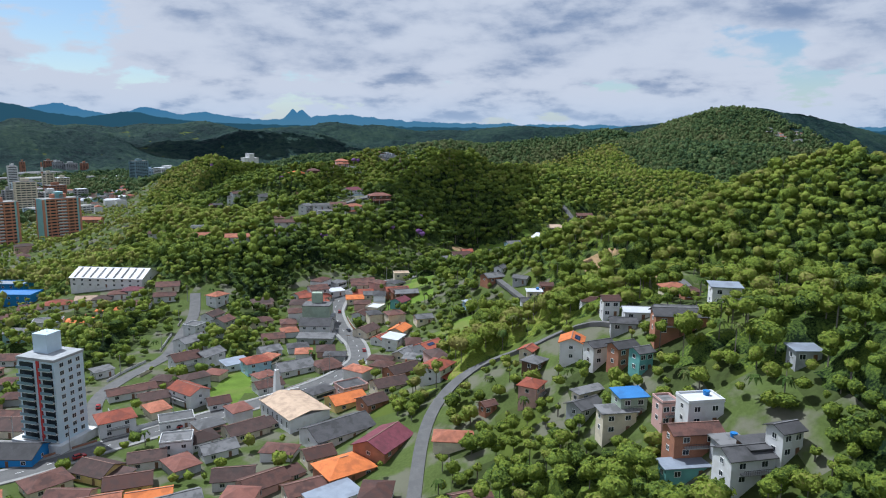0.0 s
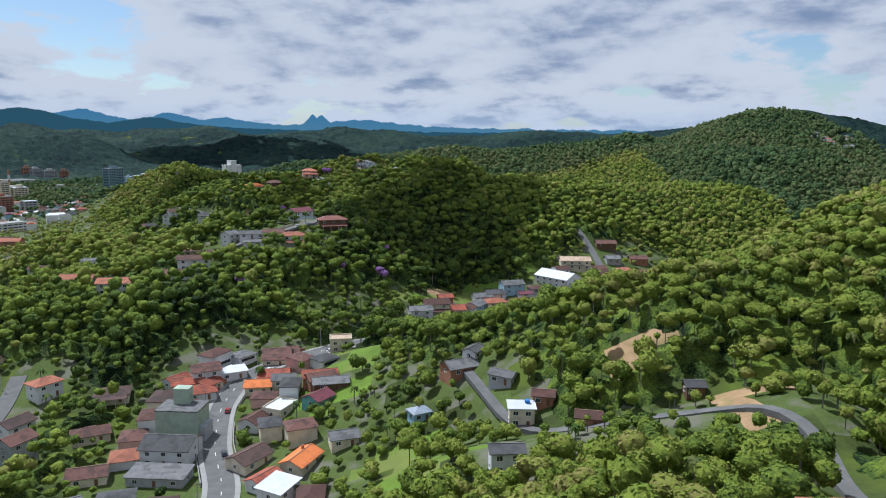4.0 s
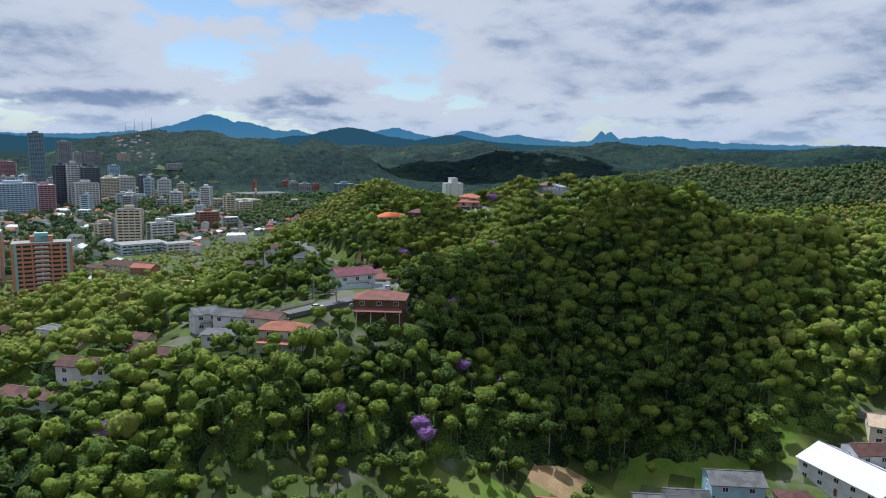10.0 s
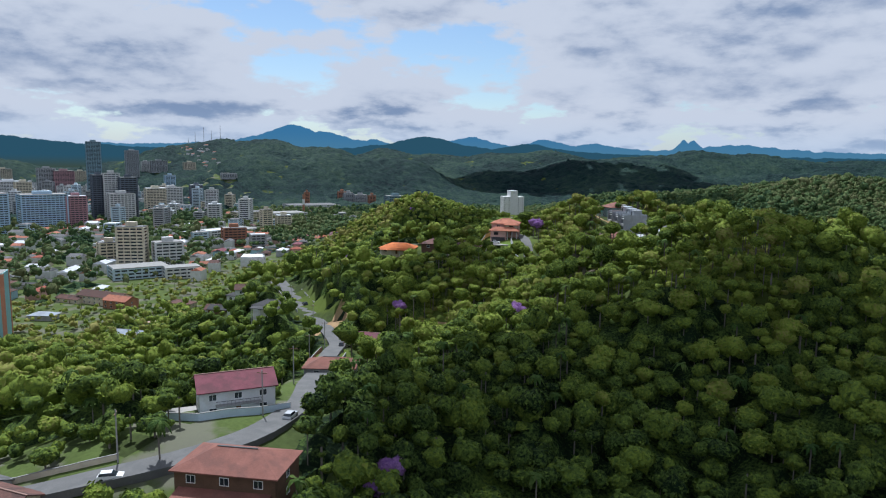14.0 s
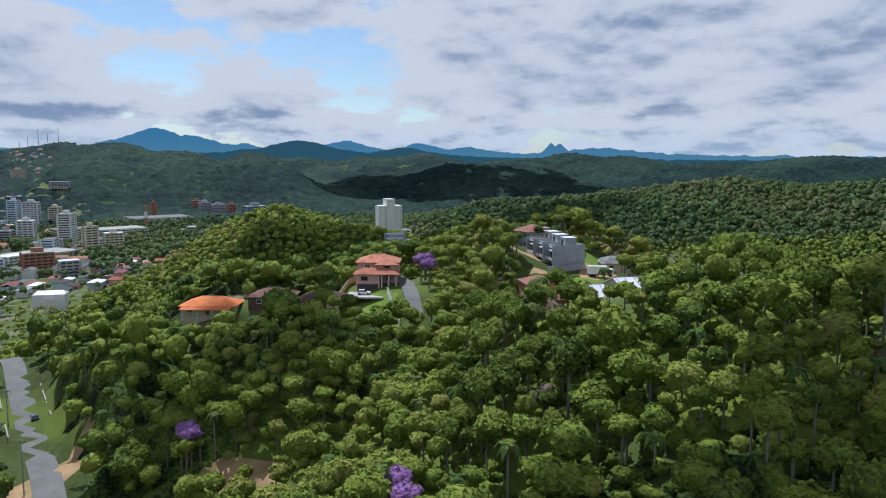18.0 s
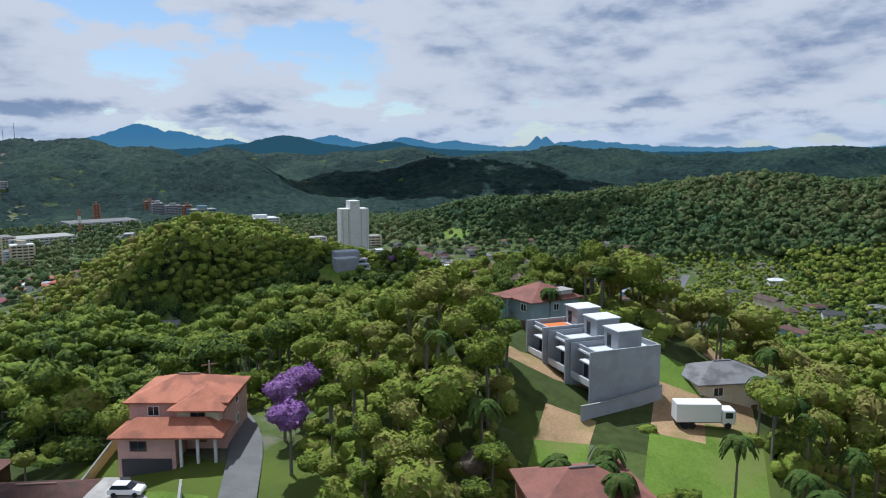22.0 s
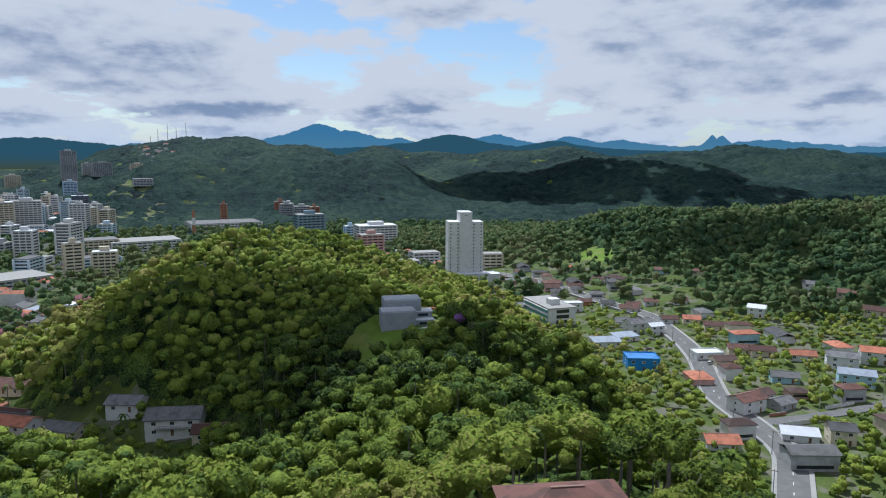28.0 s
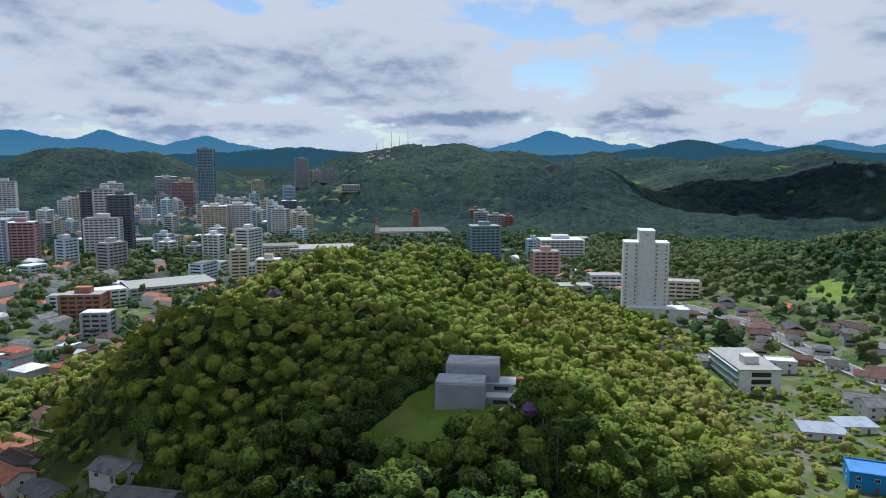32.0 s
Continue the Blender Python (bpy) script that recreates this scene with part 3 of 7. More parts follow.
road("hill_lane", 4, [(-9, 143), (-7, 176), (-6, 201), (-3, 220), (6, 237), (15, 244), (23, 236), (32, 232)], "narrow concrete lane climbing the hillside")
road("terrace_lane", 3.5, [(29, 378), (34, 363), (40, 348), (46, 331), (57, 322), (80, 315), (99, 304), (107, 286), (99, 263), (91, 239)], "narrow lane along the hillside houses")
road("lower_lane", 3, [(32, 232), (43, 232), (53, 226), (59, 214)], "narrow lane past the terraced houses")
road("valley_lane", 5, [(115, 567), (130, 592), (128, 616), (124, 642), (118, 659)], "pale lane climbing out of the valley")
road("hill_road", 6, [(-103, 541), (-81, 552), (-64, 568), (-58, 581), (-66, 602), (-80, 620), (-105, 655), (-126, 688), (-145, 703), (-175, 722), (-205, 742), (-222, 754), (-250, 766)], "asphalt road along the wooded ridge")
road("ridge_drive", 4.5, [(-91, 778), (-101, 795), (-107, 807), (-116, 812)], "steep paved drive up to the villa")
road("north_street", 10, [(-91, 1070), (-96, 1098), (-102, 1146), (-119, 1168), (-139, 1194), (-156, 1242), (-170, 1268), (-206, 1321), (-257, 1352), (-315, 1390), (-458, 1432)], "wide asphalt street through the northern quarter")
road("north_lane", 6, [(-119, 1168), (-86, 1203), (-57, 1242), (-48, 1299)], "asphalt lane between small houses")

# ---------------- helpers for things
def part(name, bm, m, parent, label=""):
    """Links a bmesh as one mesh object under a thing or a part."""
    me = bpy.data.meshes.new(name)
    bm.to_mesh(me)
    bm.free()
    for q in (m if isinstance(m, (list, tuple)) else [m]):
        me.materials.append(q)
    ob = new(name, me)
    ob.parent = parent
    if label:
        ob["label"] = label
    return ob


def shared(name, me, parent, m=None):
    ob = new(name, me)
    ob.parent = parent
    if m is not None:
        ob.matrix_basis = m
    return ob


def add_box(bm, x0, y0, z0, x1, y1, z1):
    v = [bm.verts.new(p) for p in ((x0, y0, z0), (x1, y0, z0), (x1, y1, z0), (x0, y1, z0), (x0, y0, z1), (x1, y0, z1), (x1, y1, z1), (x0, y1, z1))]
    for f in ((3, 2, 1, 0), (4, 5, 6, 7), (0, 1, 5, 4), (1, 2, 6, 5), (2, 3, 7, 6), (3, 0, 4, 7)):
        bm.faces.new([v[i] for i in f])
    return v


def box(x0, y0, z0, x1, y1, z1, bevel=0.0):
    bm = bmesh.new()
    add_box(bm, x0, y0, z0, x1, y1, z1)
    if bevel:
        bmesh.ops.bevel(bm, geom=bm.edges[:], offset=bevel, segments=1, affect="EDGES")
    return bm


def prism(poly, z0, z1):
    """An upright block over a plan outline."""
    bm = bmesh.new()
    a = [bm.verts.new((x, y, z0)) for x, y in poly]
    b = [bm.verts.new((x, y, z1)) for x, y in poly]
    bm.faces.new(a[::-1]), bm.faces.new(b)
    for i in range(len(poly)):
        j = (i + 1) % len(poly)
        bm.faces.new((a[i], a[j], b[j], b[i]))
    return bm


def tube(r0, r1, z0, z1, n=10):
    bm = bmesh.new()
    a = [bm.verts.new((r0 * math.cos(2 * math.pi * i / n), r0 * math.sin(2 * math.pi * i / n), z0)) for i in range(n)]
    b = [bm.verts.new((r1 * math.cos(2 * math.pi * i / n), r1 * math.sin(2 * math.pi * i / n), z1)) for i in range(n)]
    bm.faces.new(a[::-1]), bm.faces.new(b)
    for i in range(n):
        j = (i + 1) % n
        bm.faces.new((a[i], a[j], b[j], b[i]))
    return bm


def mesh_of(name, bm, m):
    me = bpy.data.meshes.new(name)
    bm.to_mesh(me)
    bm.free()
    me.materials.append(m)
    return me


WINDOWS = {}


def window_meshes(w, h, m=None):
    """A window that lies in the plane y = 0 and faces -y: frame bars with a mullion, and its pane."""
    key = (w, h, m.name if m else "")
    if key not in WINDOWS:
        bm = bmesh.new()
        t = 0.09
        add_box(bm, -w / 2 - t, -0.10, -t, w / 2 + t, 0.03, 0.0)
        add_box(bm, -w / 2 - t, -0.07, h, w / 2 + t, 0.03, h + t)
        add_box(bm, -w / 2 - t, -0.07, 0, -w / 2, 0.03, h)
        add_box(bm, w / 2, -0.07, 0, w / 2 + t, 0.03, h)
        add_box(bm, -0.03, -0.06, 0, 0.03, 0.03, h)
        WINDOWS[key] = (mesh_of("window", bm, m or FRAME), mesh_of("pane", box(-w / 2, -0.03, 0, w / 2, 0.02, h), GLASS))
    return WINDOWS[key]


def window(parent, x, y, z, face, w=1.4, h=1.2, m=None):
    """face: degrees by which the window is turned from facing -y."""
    fm, pm = window_meshes(w, h, m)
    f = shared("window", fm, parent, pose(x, y, z, 0, 0, face))
    shared("pane", pm, f)


DOORMESH = mesh_of("door", box(-0.5, -0.06, 0, 0.5, 0.03, 2.1, 0.01), DOORM)


def road_angle(x, y):
    """The direction, in degrees, of the nearest stretch of road."""
    best, ang = 1e9, 0.0
    for w, p in ROADS:
        d = np.hypot(p[:, 0] - x, p[:, 1] - y)
        i = int(d.argmin())
        if d[i] < best:
            best = d[i]
            j = min(max(i, 1), len(p) - 2)
            ang = math.degrees(math.atan2(p[j + 1, 1] - p[j - 1, 1], p[j + 1, 0] - p[j - 1, 0]))
    return ang


def roof_mesh(kind, w, d, rise, over, thick=0.2):
    """A closed roof of even thickness over a plan w by d, its eaves at z = 0; the ridge runs along x."""
    W, D = w / 2 + over, d / 2 + over
    drop = -over * rise / (d / 2)
    bm = bmesh.new()
    if kind == "gable":
        top = [(-W, -D, drop), (W, -D, drop), (W, 0, rise), (-W, 0, rise), (-W, D, drop), (W, D, drop)]
        faces = [(0, 1, 2, 3), (3, 2, 5, 4)]
        rim = [0, 1, 2, 5, 4, 3]
    elif kind == "hip":
        r = max(W - D, 0.4)
        top = [(-W, -D, drop), (W, -D, drop), (W, D, drop), (-W, D, drop), (-r, 0, rise), (r, 0, rise)]
        faces = [(0, 1, 5, 4), (1, 2, 5), (2, 3, 4, 5), (3, 0, 4)]
        rim = [0, 1, 2, 3]
    else:
        top = [(-W, -D, 0), (W, -D, 0), (W, D, rise), (-W, D, rise)]
        faces = [(0, 1, 2, 3)]
        rim = [0, 1, 2, 3]
    a = [bm.verts.new(p) for p in top]
    b = [bm.verts.new((p[0], p[1], p[2] - thick)) for p in top]
    for f in faces:
        bm.faces.new([a[i] for i in f])
        bm.faces.new([b[i] for i in reversed(f)])
    for i, j in zip(rim, rim[1:] + rim[:1]):
        bm.faces.new((a[j], a[i], b[i], b[j]))
    return bm


WORDS = {1: "single-storey", 2: "two-storey", 3: "three-storey", 4: "four-storey"}
RNAME = {"brown": "brown tiled", "darkbrown": "weathered dark brown", "red": "red tiled", "orange": "orange tiled", "terracotta": "terracotta tiled", "grey": "grey sheet", "darkgrey": "dark grey sheet", "maroon": "maroon tiled", "metal": "pale metal", "bluegrey": "blue-grey sheet", "blue": "bright blue", "beige": "beige tiled"}
WNAME = {"white": "white", "cream": "cream", "yellow": "yellow", "pink": "pink", "blue": "pale blue", "teal": "teal", "green": "pale green", "grey": "grey", "brick": "bare brick", "wood": "dark wooden", "brightblue": "bright blue", "bluewhite": "bluish white", "apt": "salmon", "turquoise": "turquoise"}
HRND = random.Random(11)


def house(x, y, w, d, storeys, kind, rc, wc, turn=None, extra="", label="", z=None):
    """A house of plan w by d; kind of roof: gable, hip, shed or flat; extra: letters for s solar panels, c chimney, t water tank, v veranda, b balcony, a annex."""
    rot = road_angle(x, y) + HRND.choice((0, 0, 90)) + HRND.uniform(-7, 7) if turn is None else turn
    c, s = math.cos(radians(rot)), math.sin(radians(rot))
    hs = [gz(x + c * a * w / 2 - s * b * d / 2, y + s * a * w / 2 + c * b * d / 2) for a in (-1, 0, 1) for b in (-1, 0, 1)]
    z0 = sum(hs) / 9 if storeys < 3 else min(hs) + (max(hs) - min(hs)) * 0.3
    z0 = z0 if z is None else z
    low = min(hs) - z0 - 0.8
    base = new("house")
    base.matrix_basis = pose(x, y, z0, 0, 0, rot)
    what = "warehouse" if w > 24 else "house"
    tagged(base, label or f"{WORDS.get(storeys, 'tall')} {WNAME[wc]} {what} with a {RNAME[rc]} {kind} roof", what, "town houses")
    KEEP.append((x, y, math.hypot(w, d) / 2 + 2.0))
    H = storeys * 2.85 + 0.25
    hw, hd = w / 2, d / 2
    rise = {"gable": 0.42, "hip": 0.40, "shed": 0.14, "flat": 0.0}[kind] * (d / 2)
    bm = bmesh.new()
    add_box(bm, -hw, -hd, low, hw, hd, H)
    if kind == "gable":
        for sx in (-1, 1):
            xs = (sx * hw, sx * (hw - 0.25))
            v = [bm.verts.new(p) for xx in xs for p in ((xx, -hd, H), (xx, hd, H), (xx, 0, H + rise - 0.12))]
            for f in ((0, 1, 2), (5, 4, 3), (0, 3, 4, 1), (1, 4, 5, 2), (2, 5, 3, 0)):
                bm.faces.new([v[i] for i in f])
    part("wall", bm, WALLS[wc], base)
    if kind == "flat":
        bm = bmesh.new()
        add_box(bm, -hw - 0.15, -hd - 0.15, H, hw + 0.15, hd + 0.15, H + 0.18)
        part("roof", bm, ROOFS[rc] if rc != "metal" else SLAB, base)
        bm = bmesh.new()
        for a in ((-hw - 0.1, -hd - 0.1, hw + 0.1, -hd + 0.1), (-hw - 0.1, hd - 0.1, hw + 0.1, hd + 0.1), (-hw - 0.1, -hd + 0.1, -hw + 0.1, hd - 0.1), (hw - 0.1, -hd + 0.1, hw + 0.1, hd - 0.1)):
            add_box(bm, a[0], a[1], H + 0.18, a[2], a[3], H + 0.7)
        part("parapet", bm, WALLS[wc], base)
    else:
        roof = part("roof", roof_mesh(kind, w, d, rise, 0.6), ROOFS[rc], base)
        roof.location.z = H + 0.1
        if kind in ("gable", "hip"):
            r = hw + 0.6 if kind == "gable" else max(hw - hd, 0.4)
            part("ridge_cap", box(-r, -0.16, H + 0.06 + rise, r, 0.16, H + 0.2 + rise, 0.04), RIDGE if rc in ("brown", "darkbrown", "red", "orange", "terracotta", "maroon", "beige") else ROOFS["grey"], base)
    nw, nd = max(2, int(w / 4.8)), 1
    for st in range(storeys):
        zz = st * 2.85 + 1.0
        for i in range(nw):
            px = -hw + w * (i + 0.5) / nw
            if st == 0 and i == nw // 2:
                shared("door", DOORMESH, base, pose(px, -hd, 0.05))
            else:
                window(base, px, -hd, zz, 0)
        for i in range(nd):
            py = -hd + d * (i + 0.5) / nd
            window(base, -hw, py, zz, -90, 1.1, 1.1)
            window(base, hw, py, zz, 90, 1.1, 1.1)
    if "s" in extra:
        sl = math.degrees(math.atan2(rise, hd))
        pan = part("solar_panel", box(-2.2, -0.9, 0.0, 2.2, 0.9, 0.08, 0.02), SOLAR, base, "dark blue solar panel")
        pan.matrix_basis = pose(-w * 0.12, -hd * 0.5, H + 0.18 + rise * 0.5, sl)
    if "c" in extra:
        part("chimney", box(hw * 0.4, hd * 0.2, H, hw * 0.4 + 0.7, hd * 0.2 + 0.7, H + rise + 0.9, 0.03), WALLS["brick"], base)
    if "t" in extra:
        tk = part("water_tank", tube(0.7, 0.8, 0, 1.1, 12), TANKBLUE, base, "round blue water tank")
        tk.location = (hw * 0.5, hd * 0.4, H + (rise * 0.6 if kind != "flat" else 0.18))
    if "v" in extra:
        ver = part("veranda_roof", roof_mesh("shed", w * 0.9, 3.0, 0.7, 0.2, 0.14), ROOFS[rc], base)
        ver.location = (0, -hd - 1.6, 2.35)
        for i in range(4):
            px = -w * 0.42 + w * 0.84 * i / 3
            part("post", box(px - 0.1, -hd - 3.0, low, px + 0.1, -hd - 2.8, 2.35), WALLS["white"], base)
    if "b" in extra and storeys > 1:
        part("balcony", box(-w * 0.3, -hd - 1.3, 2.75, w * 0.3, -hd, 2.95), CONCRETE, base)
        bm = bmesh.new()
        add_box(bm, -w * 0.3, -hd - 1.3, 3.85, w * 0.3, -hd - 1.22, 3.93)
        for i in range(13):
            px = -w * 0.3 + w * 0.6 * i / 12
            add_box(bm, px - 0.02, -hd - 1.28, 2.95, px + 0.02, -hd - 1.24, 3.85)
        part("balcony_rail", bm, DARKMETAL, base)
    if "a" in extra:
        aw = w * 0.5
        ax = hw + aw / 2
        part("annex_wall", box(hw, -hd * 0.6, low, hw + aw, hd * 0.6, 2.5), WALLS[wc], base)
        an = part("annex_roof", roof_mesh("shed", aw, hd * 1.2, 0.7, 0.35, 0.14), ROOFS["grey" if rc == "darkgrey" else rc], base)
        an.location = (ax, 0, 2.55)
        window(base, hw + aw / 2, -hd * 0.6, 1.0, 0)
    return base


def wall_line(pts, h, m, label="white rendered garden wall with a coping", thick=0.2):
    """A garden wall that follows the ground along pts, with a coping."""
    p = []
    for (x1, y1), (x2, y2) in zip(pts, pts[1:]):
        k = max(1, int(math.hypot(x2 - x1, y2 - y1) / 4))
        p += [(x1 + (x2 - x1) * i / k, y1 + (y2 - y1) * i / k) for i in range(k)]
    p.append(pts[-1])
    p = np.array(p, float)
    z = ground(p[:, 0], p[:, 1])
    t = np.gradient(p, axis=0)
    t /= np.linalg.norm(t, axis=1)[:, None] + 1e-9
    nr = np.stack([-t[:, 1], t[:, 0]], -1)
    base = new("garden_wall")
    tagged(base, label, "wall", "garden walls")

    def run(name, half, lo, hi, mat_):
        n = len(p)
        v = []
        for s, dz in ((-1, lo), (1, lo), (1, hi), (-1, hi)):
            q = p + nr * half * s
            v += [(a, b, c + dz) for (a, b), c in zip(q, z)]
        f = []
        for i in range(n - 1):
            for k in range(4):
                a, b = k * n + i, ((k + 1) % 4) * n + i
                f.append((a, a + 1, b + 1, b))
        f += [(0, n, 2 * n, 3 * n), (n - 1, 4 * n - 1, 3 * n - 1, 2 * n - 1)]
        mesh_object(name, v, f, mat_, base)

    run("wall_body", thick / 2, -1.2, h, m)
    run("coping", thick / 2 + 0.06, h, h + 0.1, CONCRETE)


def car(x, y, rot, paint=0, z=None):
    """A parked hatchback: lower body, cabin with windows, four wheels, lights."""
    base = new("car")
    base.matrix_basis = pose(x, y, (gz(x, y) + 0.3 if z is None else z), 0, 0, rot)
    cols = ("white", "silver grey", "black", "red")
    tagged(base, f"{cols[paint]} hatchback car parked beside the houses", "car", "parked cars")
    bm = bmesh.new()
    prof = [(-2.05, 0.35), (2.05, 0.35), (2.1, 0.65), (1.95, 0.85), (0.95, 0.98), (-1.95, 1.0), (-2.1, 0.7)]
    for sy in (-0.85, 0.85):
        for px, pz in prof:
            bm.verts.new((px, sy, pz))
    bm.verts.ensure_lookup_table()
    n = len(prof)
    bm.faces.new([bm.verts[i] for i in range(n)]), bm.faces.new([bm.verts[n + i] for i in reversed(range(n))])
    for i in range(n):
        j = (i + 1) % n
        bm.faces.new((bm.verts[j], bm.verts[i], bm.verts[n + i], bm.verts[n + j]))
    part("body", bm, CARS[paint], base)
    bm = bmesh.new()
    lo, hi = ((-1.9, -0.82), (1.0, -0.82), (1.0, 0.82), (-1.9, 0.82)), ((-1.5, -0.66), (0.25, -0.66), (0.25, 0.66), (-1.5, 0.66))
    a = [bm.verts.new((*p, 0.97)) for p in lo]
    b = [bm.verts.new((*p, 1.45)) for p in hi]
    for i in range(4):
        bm.faces.new((a[i], a[(i + 1) % 4], b[(i + 1) % 4], b[i]))
    part("windows", bm, GLASS, base)
    part("roof", box(-1.52, -0.67, 1.44, 0.27, 0.67, 1.5, 0.02), CARS[paint], base)
    for wx in (-1.3, 1.3):
        for wy in (-0.8, 0.8):
            w = part("wheel", tube(0.32, 0.32, -0.1, 0.1, 10), TYRE, base)
            w.matrix_basis = pose(wx, wy, 0.32, 90)
    return base


def utility_pole(x, y, rot, h=9.5):
    base = new("utility_pole")
    base.matrix_basis = pose(x, y, gz(x, y), 0, 0, rot)
    tagged(base, "grey concrete utility pole with a crossarm", "pole", "utility poles")
    part("pole", tube(0.17, 0.11, -0.8, h, 8), POLEM, base)
    part("crossarm", box(-1.1, -0.06, h - 0.7, 1.1, 0.06, h - 0.55), DOORM, base)


# far quarter buildings: one body, a roof and a window band per storey
CRND = random.Random(5)


def block(x, y, w, d, floors, wc, rot, label, roofm=None, fh=3.0, name="apartment_block", step=True, joined=False):
    """A plain city block whose storeys carry window bands on all sides."""
    base = new(name)
    z0 = gz(x, y)
    base.matrix_basis = pose(x, y, z0, 0, 0, rot)
    tagged(base, label if len(label.split()) > 3 else label + " with rows of windows", "building", "city buildings")
    KEEP.append((x, y, math.hypot(w, d) / 2 + 3))
    H = floors * fh + 0.6
    wm = WALLS[wc] if isinstance(wc, str) else wc
    every = bmesh.new()
    for f in range(floors):
        bm = every if joined else bmesh.new()
        z = f * fh + 1.1
        add_box(bm, -w / 2 - 0.07, -d / 2 - 0.07, z, w / 2 + 0.07, d / 2 + 0.07, z + 1.35)
        if not joined:
            part("window_band", bm, GLASS, base)
    if joined:
        tagged(part("glazing", every, GLASS, base), kind="stuff")
    else:
        every.free()
    part("wall", box(-w / 2, -d / 2, -1.5, w / 2, d / 2, H), wm, base)
    piers = bmesh.new()
    for sx in (-1, 1):
        for sy in (-1, 1):
            add_box(piers, sx * w / 2 - 0.9, sy * d / 2 - 0.9, -1.5, sx * w / 2 + 0.9, sy * d / 2 + 0.9, H - 0.02)
    n = max(2, int(w / 5))
    for i in range(n + 1):
        px = -w / 2 + w * i / n
        add_box(piers, px - 0.5, -d / 2 - 0.16, 0, px + 0.5, -d / 2 + 0.1, H - 0.1)
        add_box(piers, px - 0.5, d / 2 - 0.1, 0, px + 0.5, d / 2 + 0.16, H - 0.1)
    tagged(part("pier_cladding", piers, wm, base), kind="stuff")
    part("roof", box(-w / 2 - 0.2, -d / 2 - 0.2, H, w / 2 + 0.2, d / 2 + 0.2, H + 0.5), roofm or CRND.choice((SLAB, CONCRETE, CONCRETE, ROOFS["grey"])), base)
    if step and floors > 5:
        part("roof_house", box(-w * 0.2, -d * 0.2, H + 0.5, w * 0.2, d * 0.2, H + 4.5), wm, base)
    return base

# ---------------- single buildings
ROOFS["redbrown"] = material("red_brown_tiles", (0.20, 0.085, 0.065), 0.85, 0.2, 0.5, 4.0, 0.05, 0.25, (0.12, 0.06, 0.05), 0.5, 0.35)
WALLS["slate"] = material("slate_blue_render", (0.26, 0.33, 0.35), 0.85, 0.1, 0.4, 3.0, 0.0, 0.25, (0.2, 0.25, 0.27), 0.4, 0.35)
WALLS["towerglass"] = material("tinted_facade", (0.16, 0.25, 0.30), 0.3, 0.1, 0.3, 3.0, 0.0, 0.5)
WALLS["dark"] = material("dark_cladding", (0.10, 0.115, 0.15), 0.5, 0.1, 0.3, 3.0)
WALLS["maroon"] = material("maroon_cladding", (0.36, 0.20, 0.22), 0.7, 0.1, 0.3, 3.0)
WALLS["skyblue"] = material("sky_blue_cladding", (0.40, 0.53, 0.66), 0.7, 0.1, 0.3, 3.0)
RNAME["redbrown"], WNAME["slate"] = "red-brown tiled", "slate blue"
WNAME["dark"], WNAME["maroon"], WNAME["skyblue"], WNAME["towerglass"] = "dark", "maroon", "sky blue", "tinted glass"


def bar(bm, cx, cy, z, w, d, h):
    add_box(bm, cx - w / 2, cy - d / 2, z, cx + w / 2, cy + d / 2, z + h)


def riverside_tower():
    """Eleven-storey apartment tower with balconies and a stair head."""
    base = new("apartment_tower")
    base.matrix_basis = pose(-133, 226, gz(-133, 226), 0, 0, -16)
    tagged(base, "bluish-white apartment tower with dark glazed balconies", "building")
    KEEP.append((-133, 226, 15))
    w, d, H = 15.0, 12.5, 31.5
    part("wall", box(-w / 2, -d / 2, -1, w / 2, d / 2, H), WALLS["bluewhite"], base)
    part("podium", box(-w / 2 - 3.5, -d / 2 - 2.0, -1, w / 2 + 2, d / 2 + 2, 3.2), WALLS["white"], base)
    part("stripe", box(0.6, -d / 2 - 0.5, 3.4, 1.5, -d / 2 - 0.02, H), REDPAINT, base, "dull red vertical stripe")
    for f in range(10):
        z = 3.6 + f * 2.75
        for sx, wd in ((-3.9, 6.6), (4.6, 5.0)):
            b = part("balcony", box(sx - wd / 2, -d / 2 - 1.2, z, sx + wd / 2, -d / 2 - 0.02, z + 0.2), WALLS["white"], base)
            part("rail_glass", box(sx - wd / 2, -d / 2 - 1.2, z + 0.2, sx + wd / 2, -d / 2 - 1.12, z + 1.15), WALLS["towerglass"], b)
            part("balcony_door", box(sx - wd / 2 + 0.4, -d / 2 - 0.06, z + 0.2, sx + wd / 2 - 0.4, -d / 2 - 0.01, z + 2.35), GLASS, b)
        for py in (-3.2, 0.4, 3.8):
            window(base, w / 2, py, z + 0.7, 90, 1.6, 1.4)
            window(base, -w / 2, py, z + 0.7, -90, 1.3, 1.4)
    part("roof_slab", box(-w / 2 - 0.3, -d / 2 - 0.3, H, w / 2 + 0.3, d / 2 + 0.3, H + 0.9), WALLS["grey"], base)
    part("stair_head", box(-5.5, -1.5, H + 0.9, 0.5, 4.5, H + 7.5), WALLS["bluewhite"], base)
    part("antenna", box(-2.1, 1.4, H + 7.5, -2.0, 1.5, H + 10.5), DARKMETAL, base)


riverside_tower()


